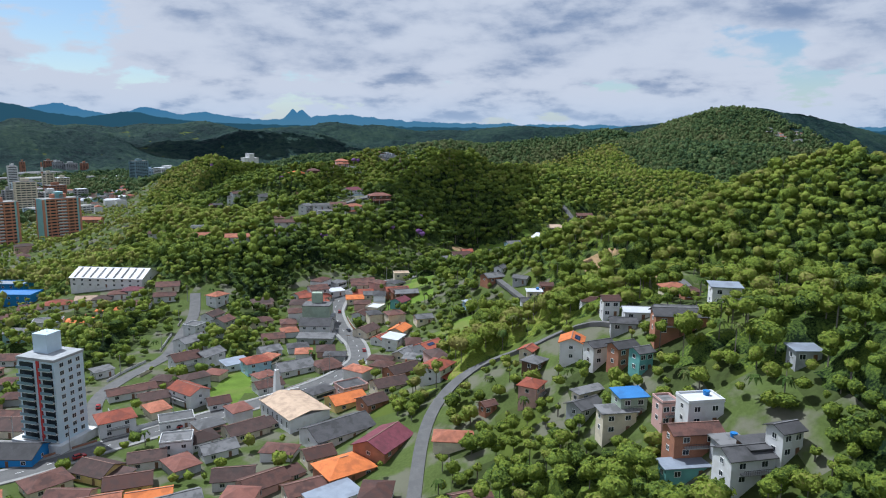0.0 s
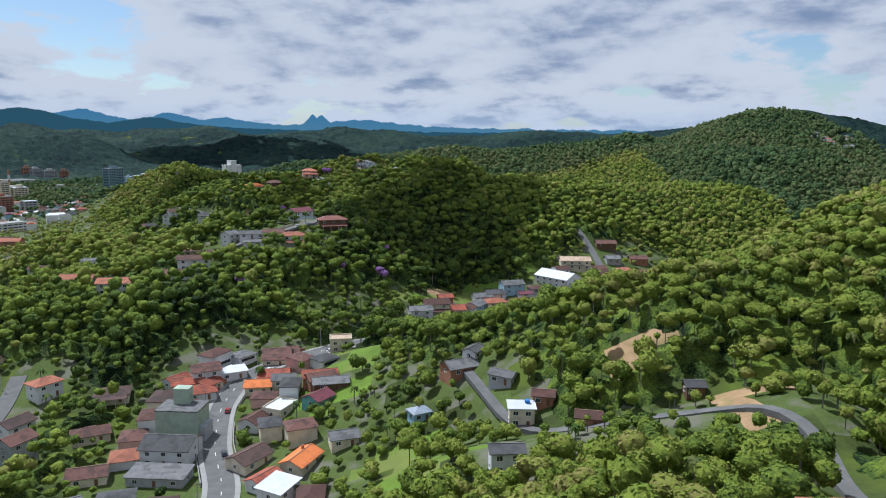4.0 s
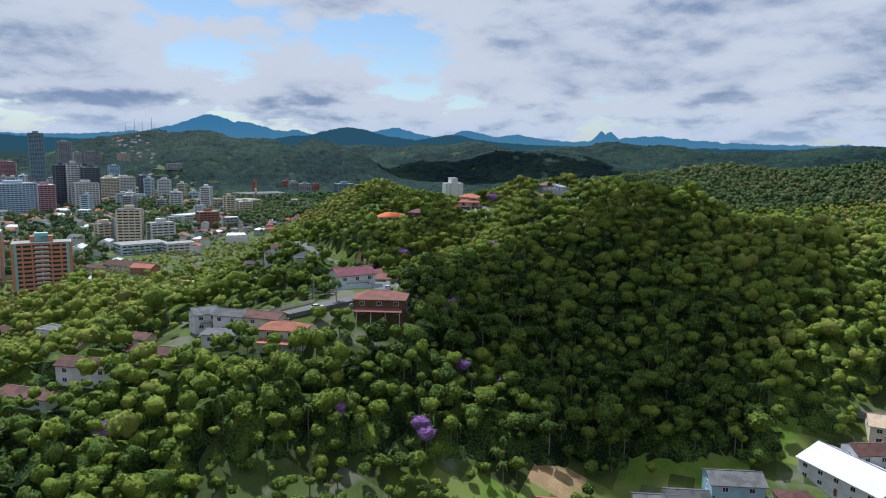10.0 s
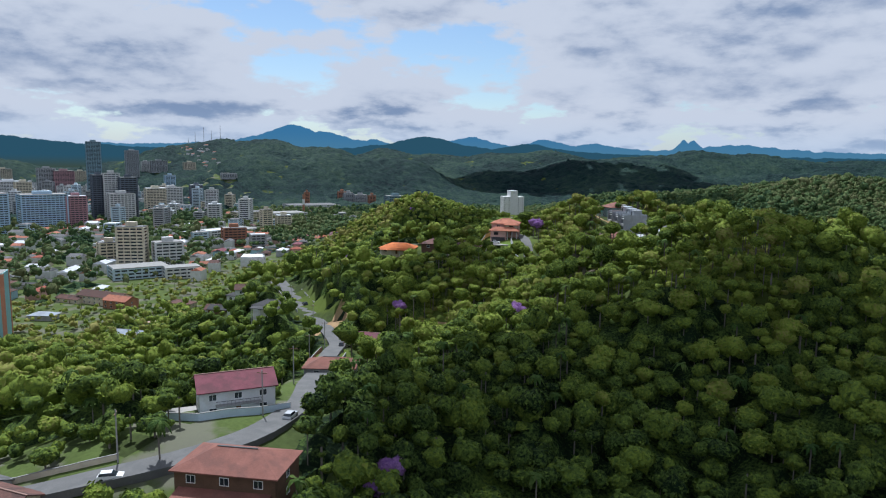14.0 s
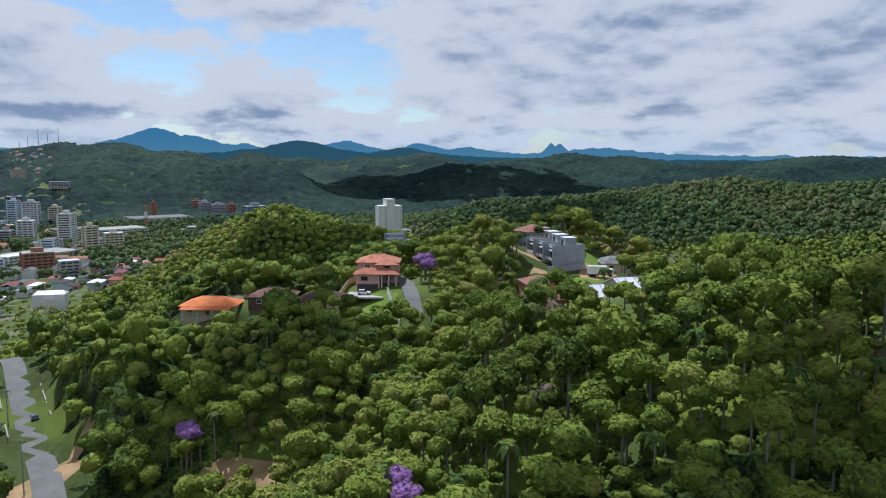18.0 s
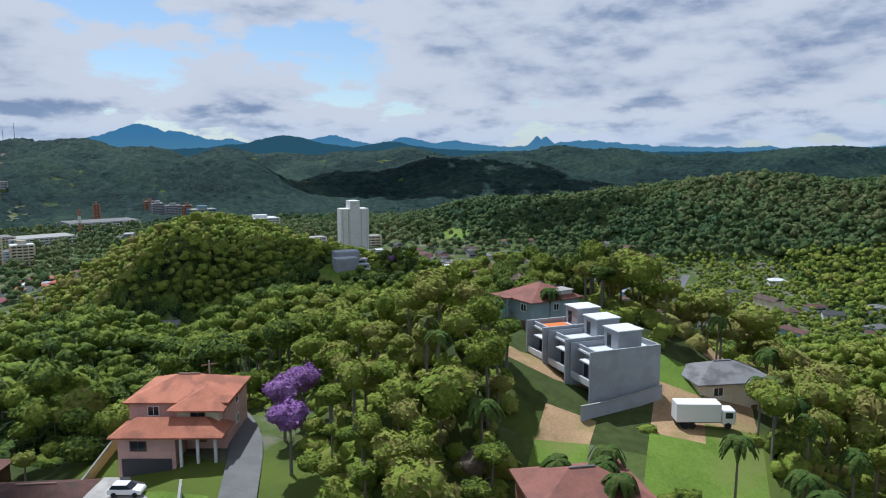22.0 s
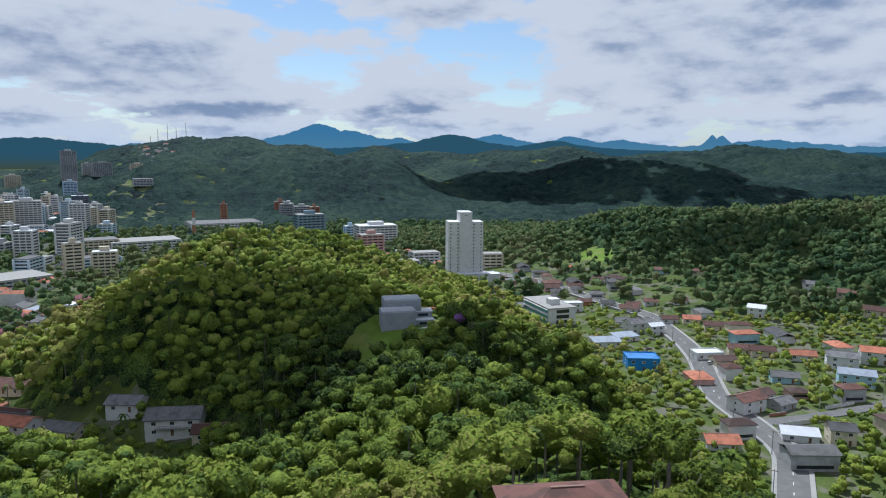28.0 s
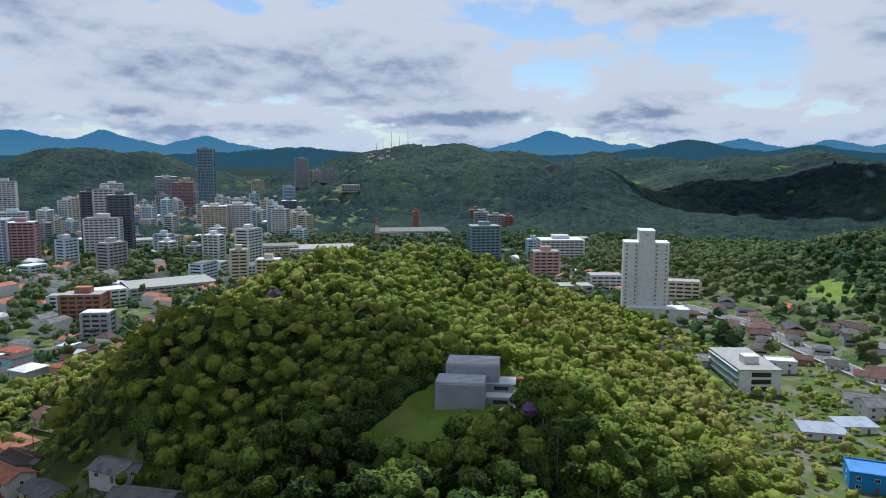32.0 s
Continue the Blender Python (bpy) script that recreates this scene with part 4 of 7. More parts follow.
def church():
    base = new("church")
    base.matrix_basis = pose(-54, 243, gz(-54, 243), 0, 0, -51)
    tagged(base, "white church hall with a low grey roof", "church")
    KEEP.append((-54, 243, 17))
    part("wall", box(-12, -8, -1, 12, 8, 5.6), WALLS["white"], base)
    r = part("roof", roof_mesh("gable", 24, 16, 1.6, 0.5), ROOFS["beige"], base)
    r.location.z = 5.6
    part("parapet", box(-12.3, -8.3, 4.9, -11.8, 8.3, 6.6), WALLS["white"], base)
    for i in range(6):
        window(base, -9.5 + 3.8 * i, -8, 1.6, 0, 1.0, 2.4)
        window(base, -9.5 + 3.8 * i, 8, 1.6, 180, 1.0, 2.4)
    part("door", box(-12.1, -1.2, 0, -11.95, 1.2, 3.0), DOORM, base)
    tw = new("bell_tower")
    tw.matrix_basis = pose(-65, 262, gz(-65, 262), 0, 0, -51)
    tagged(tw, "slender white bell tower with a cross on top", "tower")
    KEEP.append((-65, 262, 5))
    bm = prism([(-1.6, -1.6), (1.6, -1.6), (1.6, 1.6), (-1.6, 1.6)], -1, 13.2)
    for v in bm.verts:
        if v.co.z > 5:
            v.co.x *= 0.45
            v.co.y *= 0.45
    part("shaft", bm, WALLS["white"], tw)
    for k in range(4):
        part("louvre", box(-0.5, -1.12 + 0.16 * k, 4.5 + 1.9 * k, 0.5, -1.0 + 0.16 * k, 5.9 + 1.9 * k), GLASS, tw)
    bm = bmesh.new()
    bar(bm, 0, 0, 13.2, 0.22, 0.22, 3.2)
    bar(bm, 0, 0, 15.1, 1.7, 0.2, 0.25)
    part("cross", bm, WALLS["white"], tw)


church()


def green_hall():
    base = new("industrial_hall")
    base.matrix_basis = pose(-68, 372, gz(-68, 372), 0, 0, -2)
    tagged(base, "windowless pale green industrial hall with a lift head", "building")
    KEEP.append((-68, 372, 12))
    part("wall", box(-7.5, -5, -1, 7.5, 5, 11.5), WALLS["green"], base)
    part("roof", box(-7.7, -5.2, 11.5, 7.7, 5.2, 11.9), ROOFS["grey"], base)
    part("lift_head", box(-3.5, 1.0, 11.9, 2.0, 5, 17.5), WALLS["green"], base)
    part("side_wing", box(7.5, -4, -1, 9.5, 3, 6), WALLS["grey"], base)


green_hall()
house(-66, 357, 16, 12, 2, "gable", "darkgrey", "white", -2, "")
house(-64, 343, 18, 8, 1, "shed", "grey", "grey", -2, "")
wh = house(-206, 428, 46, 22, 2, "gable", "metal", "white", -4, "", "long white warehouse with a ribbed pale metal roof")
for i in range(9):
    part("roof_strip", box(-20.6 + 5 * i, -10.9, 6.1, -19.4 + 5 * i, -0.3, 6.2), ROOFS["grey"], wh).matrix_basis = pose(0, 0, 0)
for ob in wh.children:
    if ob.name.startswith("roof_strip"):
        ob.matrix_basis = Matrix.Translation((0, -11, 6.1)) @ Matrix.Rotation(math.atan2(4.62, 11), 4, "X") @ Matrix.Translation((0, 11, -6.05))
house(-262, 415, 26, 14, 2, "flat", "blue", "brightblue", 0, "")
house(-285, 445, 26, 12, 2, "flat", "bluegrey", "brightblue", 0, "")
house(93, 582, 25, 16, 2, "gable", "metal", "white", -45, "a", "white hall with a broad white metal roof")


def row_houses():
    """Three unfinished grey town houses in a row, stepped along the slope, with roof terraces."""
    for k in range(3):
        base = new("concrete_townhouse")
        ox, oy = -60.6 - 0.64 * 5.6 * k, 821.3 + 0.77 * 5.6 * k
        base.matrix_basis = pose(ox, oy, 57.4 + 0.5 * k, 0, 0, 40)
        tagged(base, "unfinished grey concrete townhouse with a white roof slab", "townhouse", "row of concrete townhouses")
        KEEP.append((ox + 4, oy + 7, 10))
        x0, L, D, H = -0.7 * k, 5.55, 10.8, 8.6
        part("plinth", box(x0, 0, -6, D, L, 0), GREYWALL, base)
        part("side_wall", box(x0 - 1.0, 0, 0, D, 0.3, H), GREYWALL, base)
        part("side_wall", box(x0 - 1.0, L - 0.3, 0, D, L, H), GREYWALL, base)
        part("back_wall", box(D - 0.3, 0.3, 0, D, L - 0.3, H), GREYWALL, base)
        part("floor_slab", box(x0 - 0.6, 0.3, 3.2, D - 0.3, L - 0.3, 3.5), SLAB, base)
        part("roof_slab", box(x0, 0.3, 7.5, D - 0.3, L - 0.3, 7.8), SLAB, base)
        part("parapet", box(x0 + 0.2, 0.3, 7.8, x0 + 0.5, L - 0.3, 8.4), GREYWALL, base)
        part("balcony_wall", box(x0 - 0.9, 0.3, 3.5, x0 - 0.7, L - 0.3, 4.4), SLAB, base)
        w = part("upper_wall", box(x0 + 1.0, 0.3, 3.5, x0 + 1.25, L - 0.3, 7.5), GREYWALL, base)
        # dark panels stand in for the shade inside the unglazed openings
        part("opening", box(x0 + 0.95, 1.0, 3.6, x0 + 1.0, 3.0, 5.8), GLASS, w, "dark panel for the shade in an unglazed opening")
        part("opening", box(x0 + 0.95, 3.7, 3.6, x0 + 1.0, 4.7, 5.8), GLASS, w, "dark panel for the shade in an unglazed opening")
        part("canopy", box(x0 - 0.9, 0.3, 6.6, x0 + 1.0, L * 0.55, 6.8), SLAB, base)
        part("inner_wall", box(x0 + 5.0, 0.3, 0, x0 + 5.2, L - 0.3, 3.2), GREYWALL, base)
        s = part("stair_head", box(4.6, 1.6, 7.8, 8.6, L - 0.3, 10.6), GREYWALL, base)
        part("stair_roof", box(4.4, 1.4, 10.6, 8.8, L - 0.1, 10.75), SLAB, s)
        part("stair_door", box(4.55, 3.4, 7.9, 4.6, 4.4, 9.9), GLASS, s)
        if k == 2:
            part("tile_patch", box(0.0, 0.5, 7.82, 4.0, L - 0.5, 7.9), ROOFS["orange"], base, "stack of orange tiles on the slab")
    wall_line([(-62, 817), (-52, 828)], 2.0, GREYWALL, "tall bare grey retaining wall")


row_houses()
teal = house(-74.7, 850, 9.5, 11, 2, "hip", "redbrown", "slate", -39, "", "two-storey slate blue house with a red-brown hipped roof", 61.9)
part("porch_slab", box(-5.6, -7.4, -1.2, 5.6, -5.5, 0.1), SLAB, teal)
part("balcony_slab", box(-4.7, -7.0, 2.75, -0.6, -5.5, 2.95), CONCRETE, teal)
part("balcony_glass", box(-4.7, -7.0, 2.95, -0.6, -6.9, 3.95), WALLS["teal"], teal, "green tinted glass balustrade")
for px in (-4.7, -1.0):
    part("porch_column", box(px, -7.0, 0, px + 0.4, -6.6, 5.9), WALLS["slate"], teal)
part("porch_roof", box(-5.4, -7.5, 5.75, -0.2, -6.05, 5.95), ROOFS["redbrown"], teal)
part("roof_dormer", box(1.4, 0.6, 6.2, 4.2, 4.2, 7.0), WALLS["white"], teal)
KEEP.extend([(-60, 812, 8), (-66, 819, 6), (-71, 827, 6), (-54, 811, 7), (-75, 833, 5), (-104, 798, 10), (-98, 792, 9), (-106, 807, 10), (-116, 790, 8), (-108, 797, 10), (-103, 790, 9), (-112, 812, 9), (-57, 787, 10), (-55, 778, 9), (-60, 790, 9), (-30, 757, 10), (-22, 760, 9), (-80, 842, 7), (-110, 789, 9), (-107, 782, 7)])
part("dormer_roof", box(1.1, 0.2, 7.0, 4.5, 4.5, 7.15), CONCRETE, teal)
wall_line([(-98, 866), (-91, 854), (-84, 843), (-77, 834)], 1.6, GREYWALL, "bare concrete wall beside the lawn")

villa = house(-115, 803, 13, 10, 2, "hip", "terracotta", "pink", 20, "", "pink two-storey villa with terracotta roofs and a carport", 54.6)
crossr = part("cross_roof", roof_mesh("hip", 9.5, 6.5, 1.7, 0.5), ROOFS["terracotta"], villa)
crossr.matrix_basis = pose(3.2, -2.2, 5.6, 0, 0, 90)
part("bay_wall", box(0.4, -6.4, 2.6, 6.0, -5.02, 5.5), WALLS["cream"], villa)
window(villa, 3.2, -6.4, 3.6, 0, 1.8, 1.2, DOORM)
lowr = part("lower_roof", roof_mesh("hip", 14, 5, 1.5, 0.4), ROOFS["terracotta"], villa)
lowr.location = (0, -7.0, 2.9)
part("terrace_wall", box(-6.5, -9.0, -3.0, 1.0, -5.05, 2.7), WALLS["pink"], villa)
# solid dark panel in place of the shaded carport opening
part("carport_opening", box(-6.0, -9.1, -2.9, 0.5, -8.98, -0.5), DARKMETAL, villa, "dark panel standing in for shade in the carport")
for px in (1.5, 3.7, 6.0):
    part("column", box(px, -9.0, -3, px + 0.35, -8.65, 2.7), WALLS["white"], villa)
window(villa, -3.8, -9.0, 0.6, 0, 2.0, 1.2, DOORM)
part("forecourt", box(-8.5, -18, -3.6, 3.0, -9.0, -3.05), PAVERS, villa)
car(-113.5, 789.0, 20, 0, 51.6)
wall_line([(-124, 786), (-123, 797), (-121, 806)], 1.8, WALLS["yellow"], "tall ochre garden wall beside the villa")
wall_line([(-106, 790), (-101, 783), (-95, 775)], 1.6, WALLS["white"])


def garage():
    house(-43.5, 839, 12, 9, 2, "hip", "grey", "cream", 28, "", "cream garage building with a grey hipped sheet roof", 53.6)


garage()


def truck(x, y, rot):
    base = new("truck")
    base.matrix_basis = pose(x, y, gz(x, y) + 0.2, 0, 0, rot)
    tagged(base, "white box truck parked on bare ground", "truck")
    part("cargo_box", box(-4.0, -1.2, 0.95, 2.0, 1.2, 3.5, 0.04), CARS[0], base)
    cab = part("cab", box(2.15, -1.1, 0.6, 4.0, 1.1, 2.6, 0.12), CARS[0], base)
    part("windscreen", box(3.98, -0.95, 1.5, 4.04, 0.95, 2.35), GLASS, cab)
    part("side_window", box(2.6, -1.13, 1.5, 3.6, -1.09, 2.3), GLASS, cab)
    part("chassis", box(-3.9, -0.5, 0.6, 3.8, 0.5, 0.95), DARKMETAL, base)
    for wx in (-2.8, -1.8, 3.0):
        for wy in (-1.0, 1.0):
            w = part("wheel", tube(0.45, 0.45, -0.15, 0.15, 12), TYRE, base)
            w.matrix_basis = pose(wx, wy, 0.45, 90)


truck(-46.3, 823.5, 18)


def grey_villa():
    """Unfinished concrete house in stepped levels with pergola beams."""
    base = new("concrete_house")
    base.matrix_basis = pose(-243, 1082, gz(-238, 1092) - 0.5, 0, 0, 45) @ Matrix.Diagonal((1.38, 1.15, 1.0, 1))
    tagged(base, "unfinished grey concrete house with pergola beams", "house")
    KEEP.append((-243, 1094, 15))
    part("front_block", box(0, 0, -4, 10, 7, 6.5), GREYWALL, base)
    part("back_block", box(1.5, 7, -4, 12.5, 15, 9.5), GREYWALL, base)
    for i in range(7):
        part("pergola_beam", box(0.2, 0.3 + 1.0 * i, 7.0, 9.8, 0.55 + 1.0 * i, 7.3), SLAB, base)
        part("pergola_beam", box(1.7, 7.4 + 1.1 * i, 10.0, 12.3, 7.65 + 1.1 * i, 10.3), SLAB, base)
    for px in (0.0, 9.7):
        part("pergola_rail", box(px, 0, 6.5, px + 0.3, 7, 7.0), GREYWALL, base)
    for px in (1.5, 12.2):
        part("pergola_rail", box(px, 7, 9.5, px + 0.3, 15, 10.0), GREYWALL, base)
    for k, (z, y1) in enumerate(((-0.2, 2.2), (2.4, 5.0), (5.0, 8.5))):
        part("terrace", box(10, y1 - 2.0, z - 0.3, 16, y1 + 3.5, z), SLAB, base)
        part("terrace_wall", box(10, y1 - 2.0, z - 2.7, 15.6, y1 - 1.8, z - 0.3), GREYWALL, base)
        # thin dark panel where the shade of an opening would be
        part("opening", box(11.5, y1 - 2.05, z - 2.0, 14.5, y1 - 2.0, z - 0.9), GLASS, base)
    part("tile_roof", box(12.5, 11, 4.6, 17.5, 13, 4.9), ROOFS["red"], base, "low red tiled lean-to roof")


grey_villa()


def white_tower():
    """Tall white apartment tower with a raised lift core and a broad podium."""
    base = new("white_apartment_tower")
    base.matrix_basis = pose(-374, 1360, gz(-374, 1360), 0, 0, 41)
    tagged(base, "tall plain white apartment tower over a white podium", "building")
    KEEP.append((-370, 1356, 30))
    H = 53.0
    part("wing", box(-14.5, -8, -1, -5.0, 9, H), WALLS["white"], base)
    part("wing", box(5.0, -8, -1, 14.5, 9, H), WALLS["white"], base)
    part("core", box(-5.0, -9.2, -1, 5.0, 9, H + 7.5), WALLS["white"], base)
    part("core_cap", box(-5.2, -9.4, H + 7.5, 5.2, 9.2, H + 8.0), SLAB, base)
    part("sign_plate", box(-1.2, -9.35, H + 4.6, 1.2, -9.22, H + 6.0), WALLS["grey"], base)
    for f in range(16):
        z = 9.0 + f * 2.75
        for px in (-12.6, -6.6, 6.6, 12.6):
            window(base, px, -8, z, 0, 1.0, 1.1)
        for py in (-5, 0, 5):
            window(base, -14.5, py, z, -90, 1.2, 1.1)
            window(base, 14.5, py, z, 90, 1.2, 1.1)
    part("podium", box(-12, -17, -1, 27, -8.05, 10.5), WALLS["white"], base)
    part("podium_rear", box(14.55, -8, -1, 27, 6, 9.0), WALLS["white"], base)
    part("podium_roof", box(-12.3, -17.3, 10.5, 27.3, -8.1, 10.9), SLAB, base)


white_tower()


def glass_office():
    base = new("office_building")
    base.matrix_basis = pose(-264, 1288, gz(-264, 1288), 0, 0, 51)
    tagged(base, "white three-storey office building with green glass bands", "building")
    KEEP.append((-264, 1288, 24))
    part("wall", box(-9.5, -19, -1, 9.5, 19, 10.8), WALLS["white"], base)
    part("roof", box(-10, -19.5, 10.8, 10, 19.5, 11.3), CONCRETE, base)
    part("roof_house", box(-4, -10, 11.3, 3, -4, 15.0), WALLS["white"], base)
    for f in range(3):
        z = 0.9 + 3.4 * f
        part("glass_band", box(-9.62, -17.5, z, -9.48, 17.5, z + 2.0), WALLS["teal"], base)
        part("sun_shelf", box(-10.6, -18, z + 2.3, -9.5, 18, z + 2.5), WALLS["white"], base)
        part("front_glass", box(-4, -19.12, z, 5, -18.98, z + 2.2), GLASS, base)


glass_office()

modern = house(-77, 594, 15, 10, 2, "gable", "maroon", "white", 55, "b", "white two-storey villa with a maroon tiled roof")
part("terrace", box(-16, -9, -2.5, -7.6, 5, -0.2), PAVERS, modern)
part("terrace_edge", box(-16.2, -9.3, -2.8, -7.6, -9.0, 1.0), WALLS["bluewhite"], modern)
part("pool", box(-15, -8, -0.2, -11, -5, -0.12), WALLS["skyblue"], modern)
wall_line([(-92, 586), (-84, 579), (-74, 582), (-68, 592), (-67, 600)], 1.5, WALLS["bluewhite"], "white garden wall along the ridge road")

# salmon apartment blocks with turquoise edges
for bx, by in ((-378, 679), (-412, 633), (-470, 690)):
    b = block(bx, by, 34, 15, 13, "apt", 53, "salmon apartment block with turquoise edges and white balconies")
    part("edge", box(-17.6, -8.0, -1, -14.5, 7.9, 40.0), WALLS["turquoise"], b)
    part("edge", box(14.5, -8.0, -1, 17.6, 7.9, 40.0), WALLS["turquoise"], b)
    for f in range(13):
        part("balcony", box(-4.0, -8.6, f * 3.0 + 0.6, 4.0, -7.55, f * 3.0 + 1.6), WALLS["white"], b)
    part("lift_head", box(-4, -3, 40, 4, 3, 46), WALLS["turquoise"], b)


def chimney_stack(x, y, h):
    base = new("factory_chimney")
    base.matrix_basis = pose(x, y, gz(x, y))
    tagged(base, "tall red and white factory chimney", "chimney")
    part("shaft", tube(2.4, 1.6, -1, h, 14), WALLS["brick"], base)
    part("band", tube(2.2, 1.95, h * 0.5, h * 0.75, 14), WALLS["white"], base)


chimney_stack(-827, 1436, 38)
for i, (mx, my, mh) in enumerate(((-2290, 2400, 45), (-2262, 2420, 60), (-2240, 2440, 40), (-2205, 2455, 55), (-2320, 2390, 30))):
    base = new("radio_mast")
    base.matrix_basis = pose(mx, my, gz(mx, my))
    tagged(base, "tall slender radio mast on the hilltop", "mast", "radio masts")
    part("mast", tube(1.1, 0.5, -2, mh + 8, 6), POLEM, base)
    part("antenna", box(-1.5, -0.2, mh * 0.8, 1.5, 0.2, mh * 0.8 + 1.2), POLEM, base)

# houses low under the walk on the second ridge
brown = house(-59, 797, 12, 9, 2, "hip", "redbrown", "brick", 30, "", "dark red house with two stepped red-brown roofs")
step_roof = part("lower_roof", roof_mesh("hip", 12, 7, 1.6, 0.5), ROOFS["redbrown"], brown)
step_roof.location = (1.5, -8.2, 2.9)
part("lower_wall", box(-4.0, -11.2, -3.0, 7.0, -4.55, 2.8), WALLS["brick"], brown)
for i, (hx, hy) in enumerate(((-35, 778), (-28, 768))):
    metal_hall = house(hx, hy, 17, 9.5, 1, "gable", "metal", "cream", 36, "", "low cream hall with a weathered pale metal roof")
    for k in range(8):
        part("sheet_seam", box(-8.6 + 2.3 * k, -5.3, 0, -8.5 + 2.3 * k, -0.1, 0.06), ROOFS["grey"], metal_hall).matrix_basis = Matrix.Translation((0, 0, 5.22)) @ Matrix.Rotation(math.atan(0.42), 4, "X")
house(-27, 804, 20, 10, 1, "hip", "brown", "blue", 20, "v", "long pale blue house with a brown hipped roof and veranda")
house(-38, 800, 8, 7, 1, "gable", "red", "white", 20, "")
house(-23, 816, 9, 7, 1, "hip", "orange", "cream", 20, "")


# ---------------- houses of the first valley
house(-139, 213, 16, 12, 1, "gable", "darkgrey", "brightblue", 0, "")
house(-119, 194, 12, 10, 1, "hip", "brown", "cream", None, "")
house(-107, 202, 12, 10, 1, "gable", "darkbrown", "yellow", -20, "a")
house(-94, 194, 13, 9, 1, "gable", "brown", "yellow", 20, "")
house(-95, 210, 11, 8, 1, "gable", "darkbrown", "white", 20, "")
house(-88, 217, 10, 8, 2, "flat", "grey", "white", 15, "")
house(-83, 224, 11, 9, 1, "hip", "darkbrown", "white", 40, "")
house(-74, 216, 11, 8, 1, "gable", "grey", "white", 35, "")
house(-117, 235, 12, 10, 2, "hip", "red", "white", 35, "b")
house(-100, 262, 14, 9, 2, "gable", "red", "white", -35, "b")
house(-97, 240, 12, 8, 1, "flat", "grey", "white", 25, "")
house(-87, 257, 8, 7, 1, "gable", "brown", "white", 30, "")
house(-69, 231, 14, 10, 1, "gable", "darkbrown", "cream", 40, "a")
house(-35, 222, 22, 13, 1, "gable", "darkgrey", "white", 40, "")
house(-36, 250, 13, 10, 1, "gable", "orange", "yellow", 35, "c")
house(-18, 206, 16, 12, 1, "gable", "maroon", "brick", 60, "")
house(-29, 195, 15, 12, 1, "hip", "orange", "brick", 35, "")
house(-39, 206, 9, 8, 1, "gable", "brown", "cream", 30, "")
house(-63, 197, 12, 9, 1, "gable", "darkbrown", "white", 10, "")
house(-53, 192, 13, 9, 1, "gable", "brown", "pink", 40, "a")
house(-39, 186, 12, 8, 1, "gable", "brown", "cream", 30, "")
house(-84, 185, 12, 8, 1, "gable", "orange", "cream", 20, "")
house(-30, 180, 14, 8, 1, "shed", "bluegrey", "white", 40, "")
house(-83, 298, 11, 9, 2, "hip", "red", "blue", 35, "")
house(-72, 275, 11, 8, 1, "gable", "brown", "white", 35, "")
house(-94, 303, 11, 8, 1, "shed", "bluegrey", "white", 40, "")
house(-66, 298, 16, 11, 1, "gable", "grey", "white", 35, "")
house(-52, 301, 11, 9, 1, "hip", "brown", "cream", 35, "v")
house(-83, 322, 10, 8, 1, "gable", "grey", "white", 35, "")
house(-116, 301, 12, 10, 2, "gable", "brown", "white", 40, "b")
house(-107, 307, 12, 8, 2, "gable", "grey", "white", 60, "")
house(-123, 327, 13, 9, 2, "gable", "grey", "white", 60, "")
house(-114, 351, 9, 8, 3, "gable", "brown", "grey", 70, "b")
house(-125, 367, 10, 8, 2, "gable", "darkbrown", "white", 70, "")
house(-129, 350, 8, 8, 2, "flat", "grey", "white", 70, "")
house(-105, 396, 12, 9, 1, "hip", "darkbrown", "cream", 20, "v")
house(-99, 368, 12, 8, 1, "hip", "brown", "cream", 30, "")
house(-86, 342, 11, 8, 1, "gable", "brown", "cream", 20, "")
house(-131, 395, 10, 8, 2, "hip", "terracotta", "white", 60, "")
house(-166, 411, 13, 9, 1, "gable", "brown", "cream", 15, "")
house(-174, 387, 13, 8, 1, "gable", "brown", "white", 10, "")
house(-188, 380, 12, 9, 1, "hip", "orange", "white", 15, "")
house(-196, 363, 13, 9, 1, "hip", "orange", "cream", 15, "c")
house(-199, 396, 10, 8, 1, "hip", "darkbrown", "white", 15, "")
house(-186, 407, 11, 8, 1, "hip", "maroon", "white", 15, "")
house(-193, 403, 10, 8, 1, "hip", "brown", "white", 15, "")
house(-224, 393, 14, 10, 1, "hip", "red", "white", 20, "")
house(-236, 388, 13, 9, 1, "gable", "brown", "white", 15, "")
house(-239, 373, 11, 9, 1, "gable", "brown", "white", 15, "")
house(-208, 354, 14, 11, 2, "flat", "grey", "white", 20, "t")
house(-216, 338, 9, 8, 2, "hip", "grey", "blue", 20, "")
house(-197, 306, 20, 8, 1, "gable", "brown", "white", 5, "")
house(-163, 398, 12, 7, 1, "gable", "brown", "white", 15, "")
house(-209, 397, 11, 8, 1, "gable", "beige", "white", 15, "")
house(-114, 261, 11, 8, 1, "gable", "darkbrown", "cream", 30, "")
house(-126, 268, 18, 7, 1, "gable", "brown", "white", 35, "")
house(-151, 234, 24, 12, 1, "hip", "darkbrown", "cream", 0, "")
house(-160, 241, 14, 9, 1, "gable", "brown", "cream", 0, "")
house(-149, 291, 8, 6, 1, "shed", "grey", "white", 50, "")
house(-48, 418, 12, 9, 1, "gable", "red", "cream", 10, "")
house(-39, 353, 12, 9, 1, "gable", "darkbrown", "cream", 60, "")
house(-44, 378, 10, 8, 1, "gable", "brown", "white", 70, "")
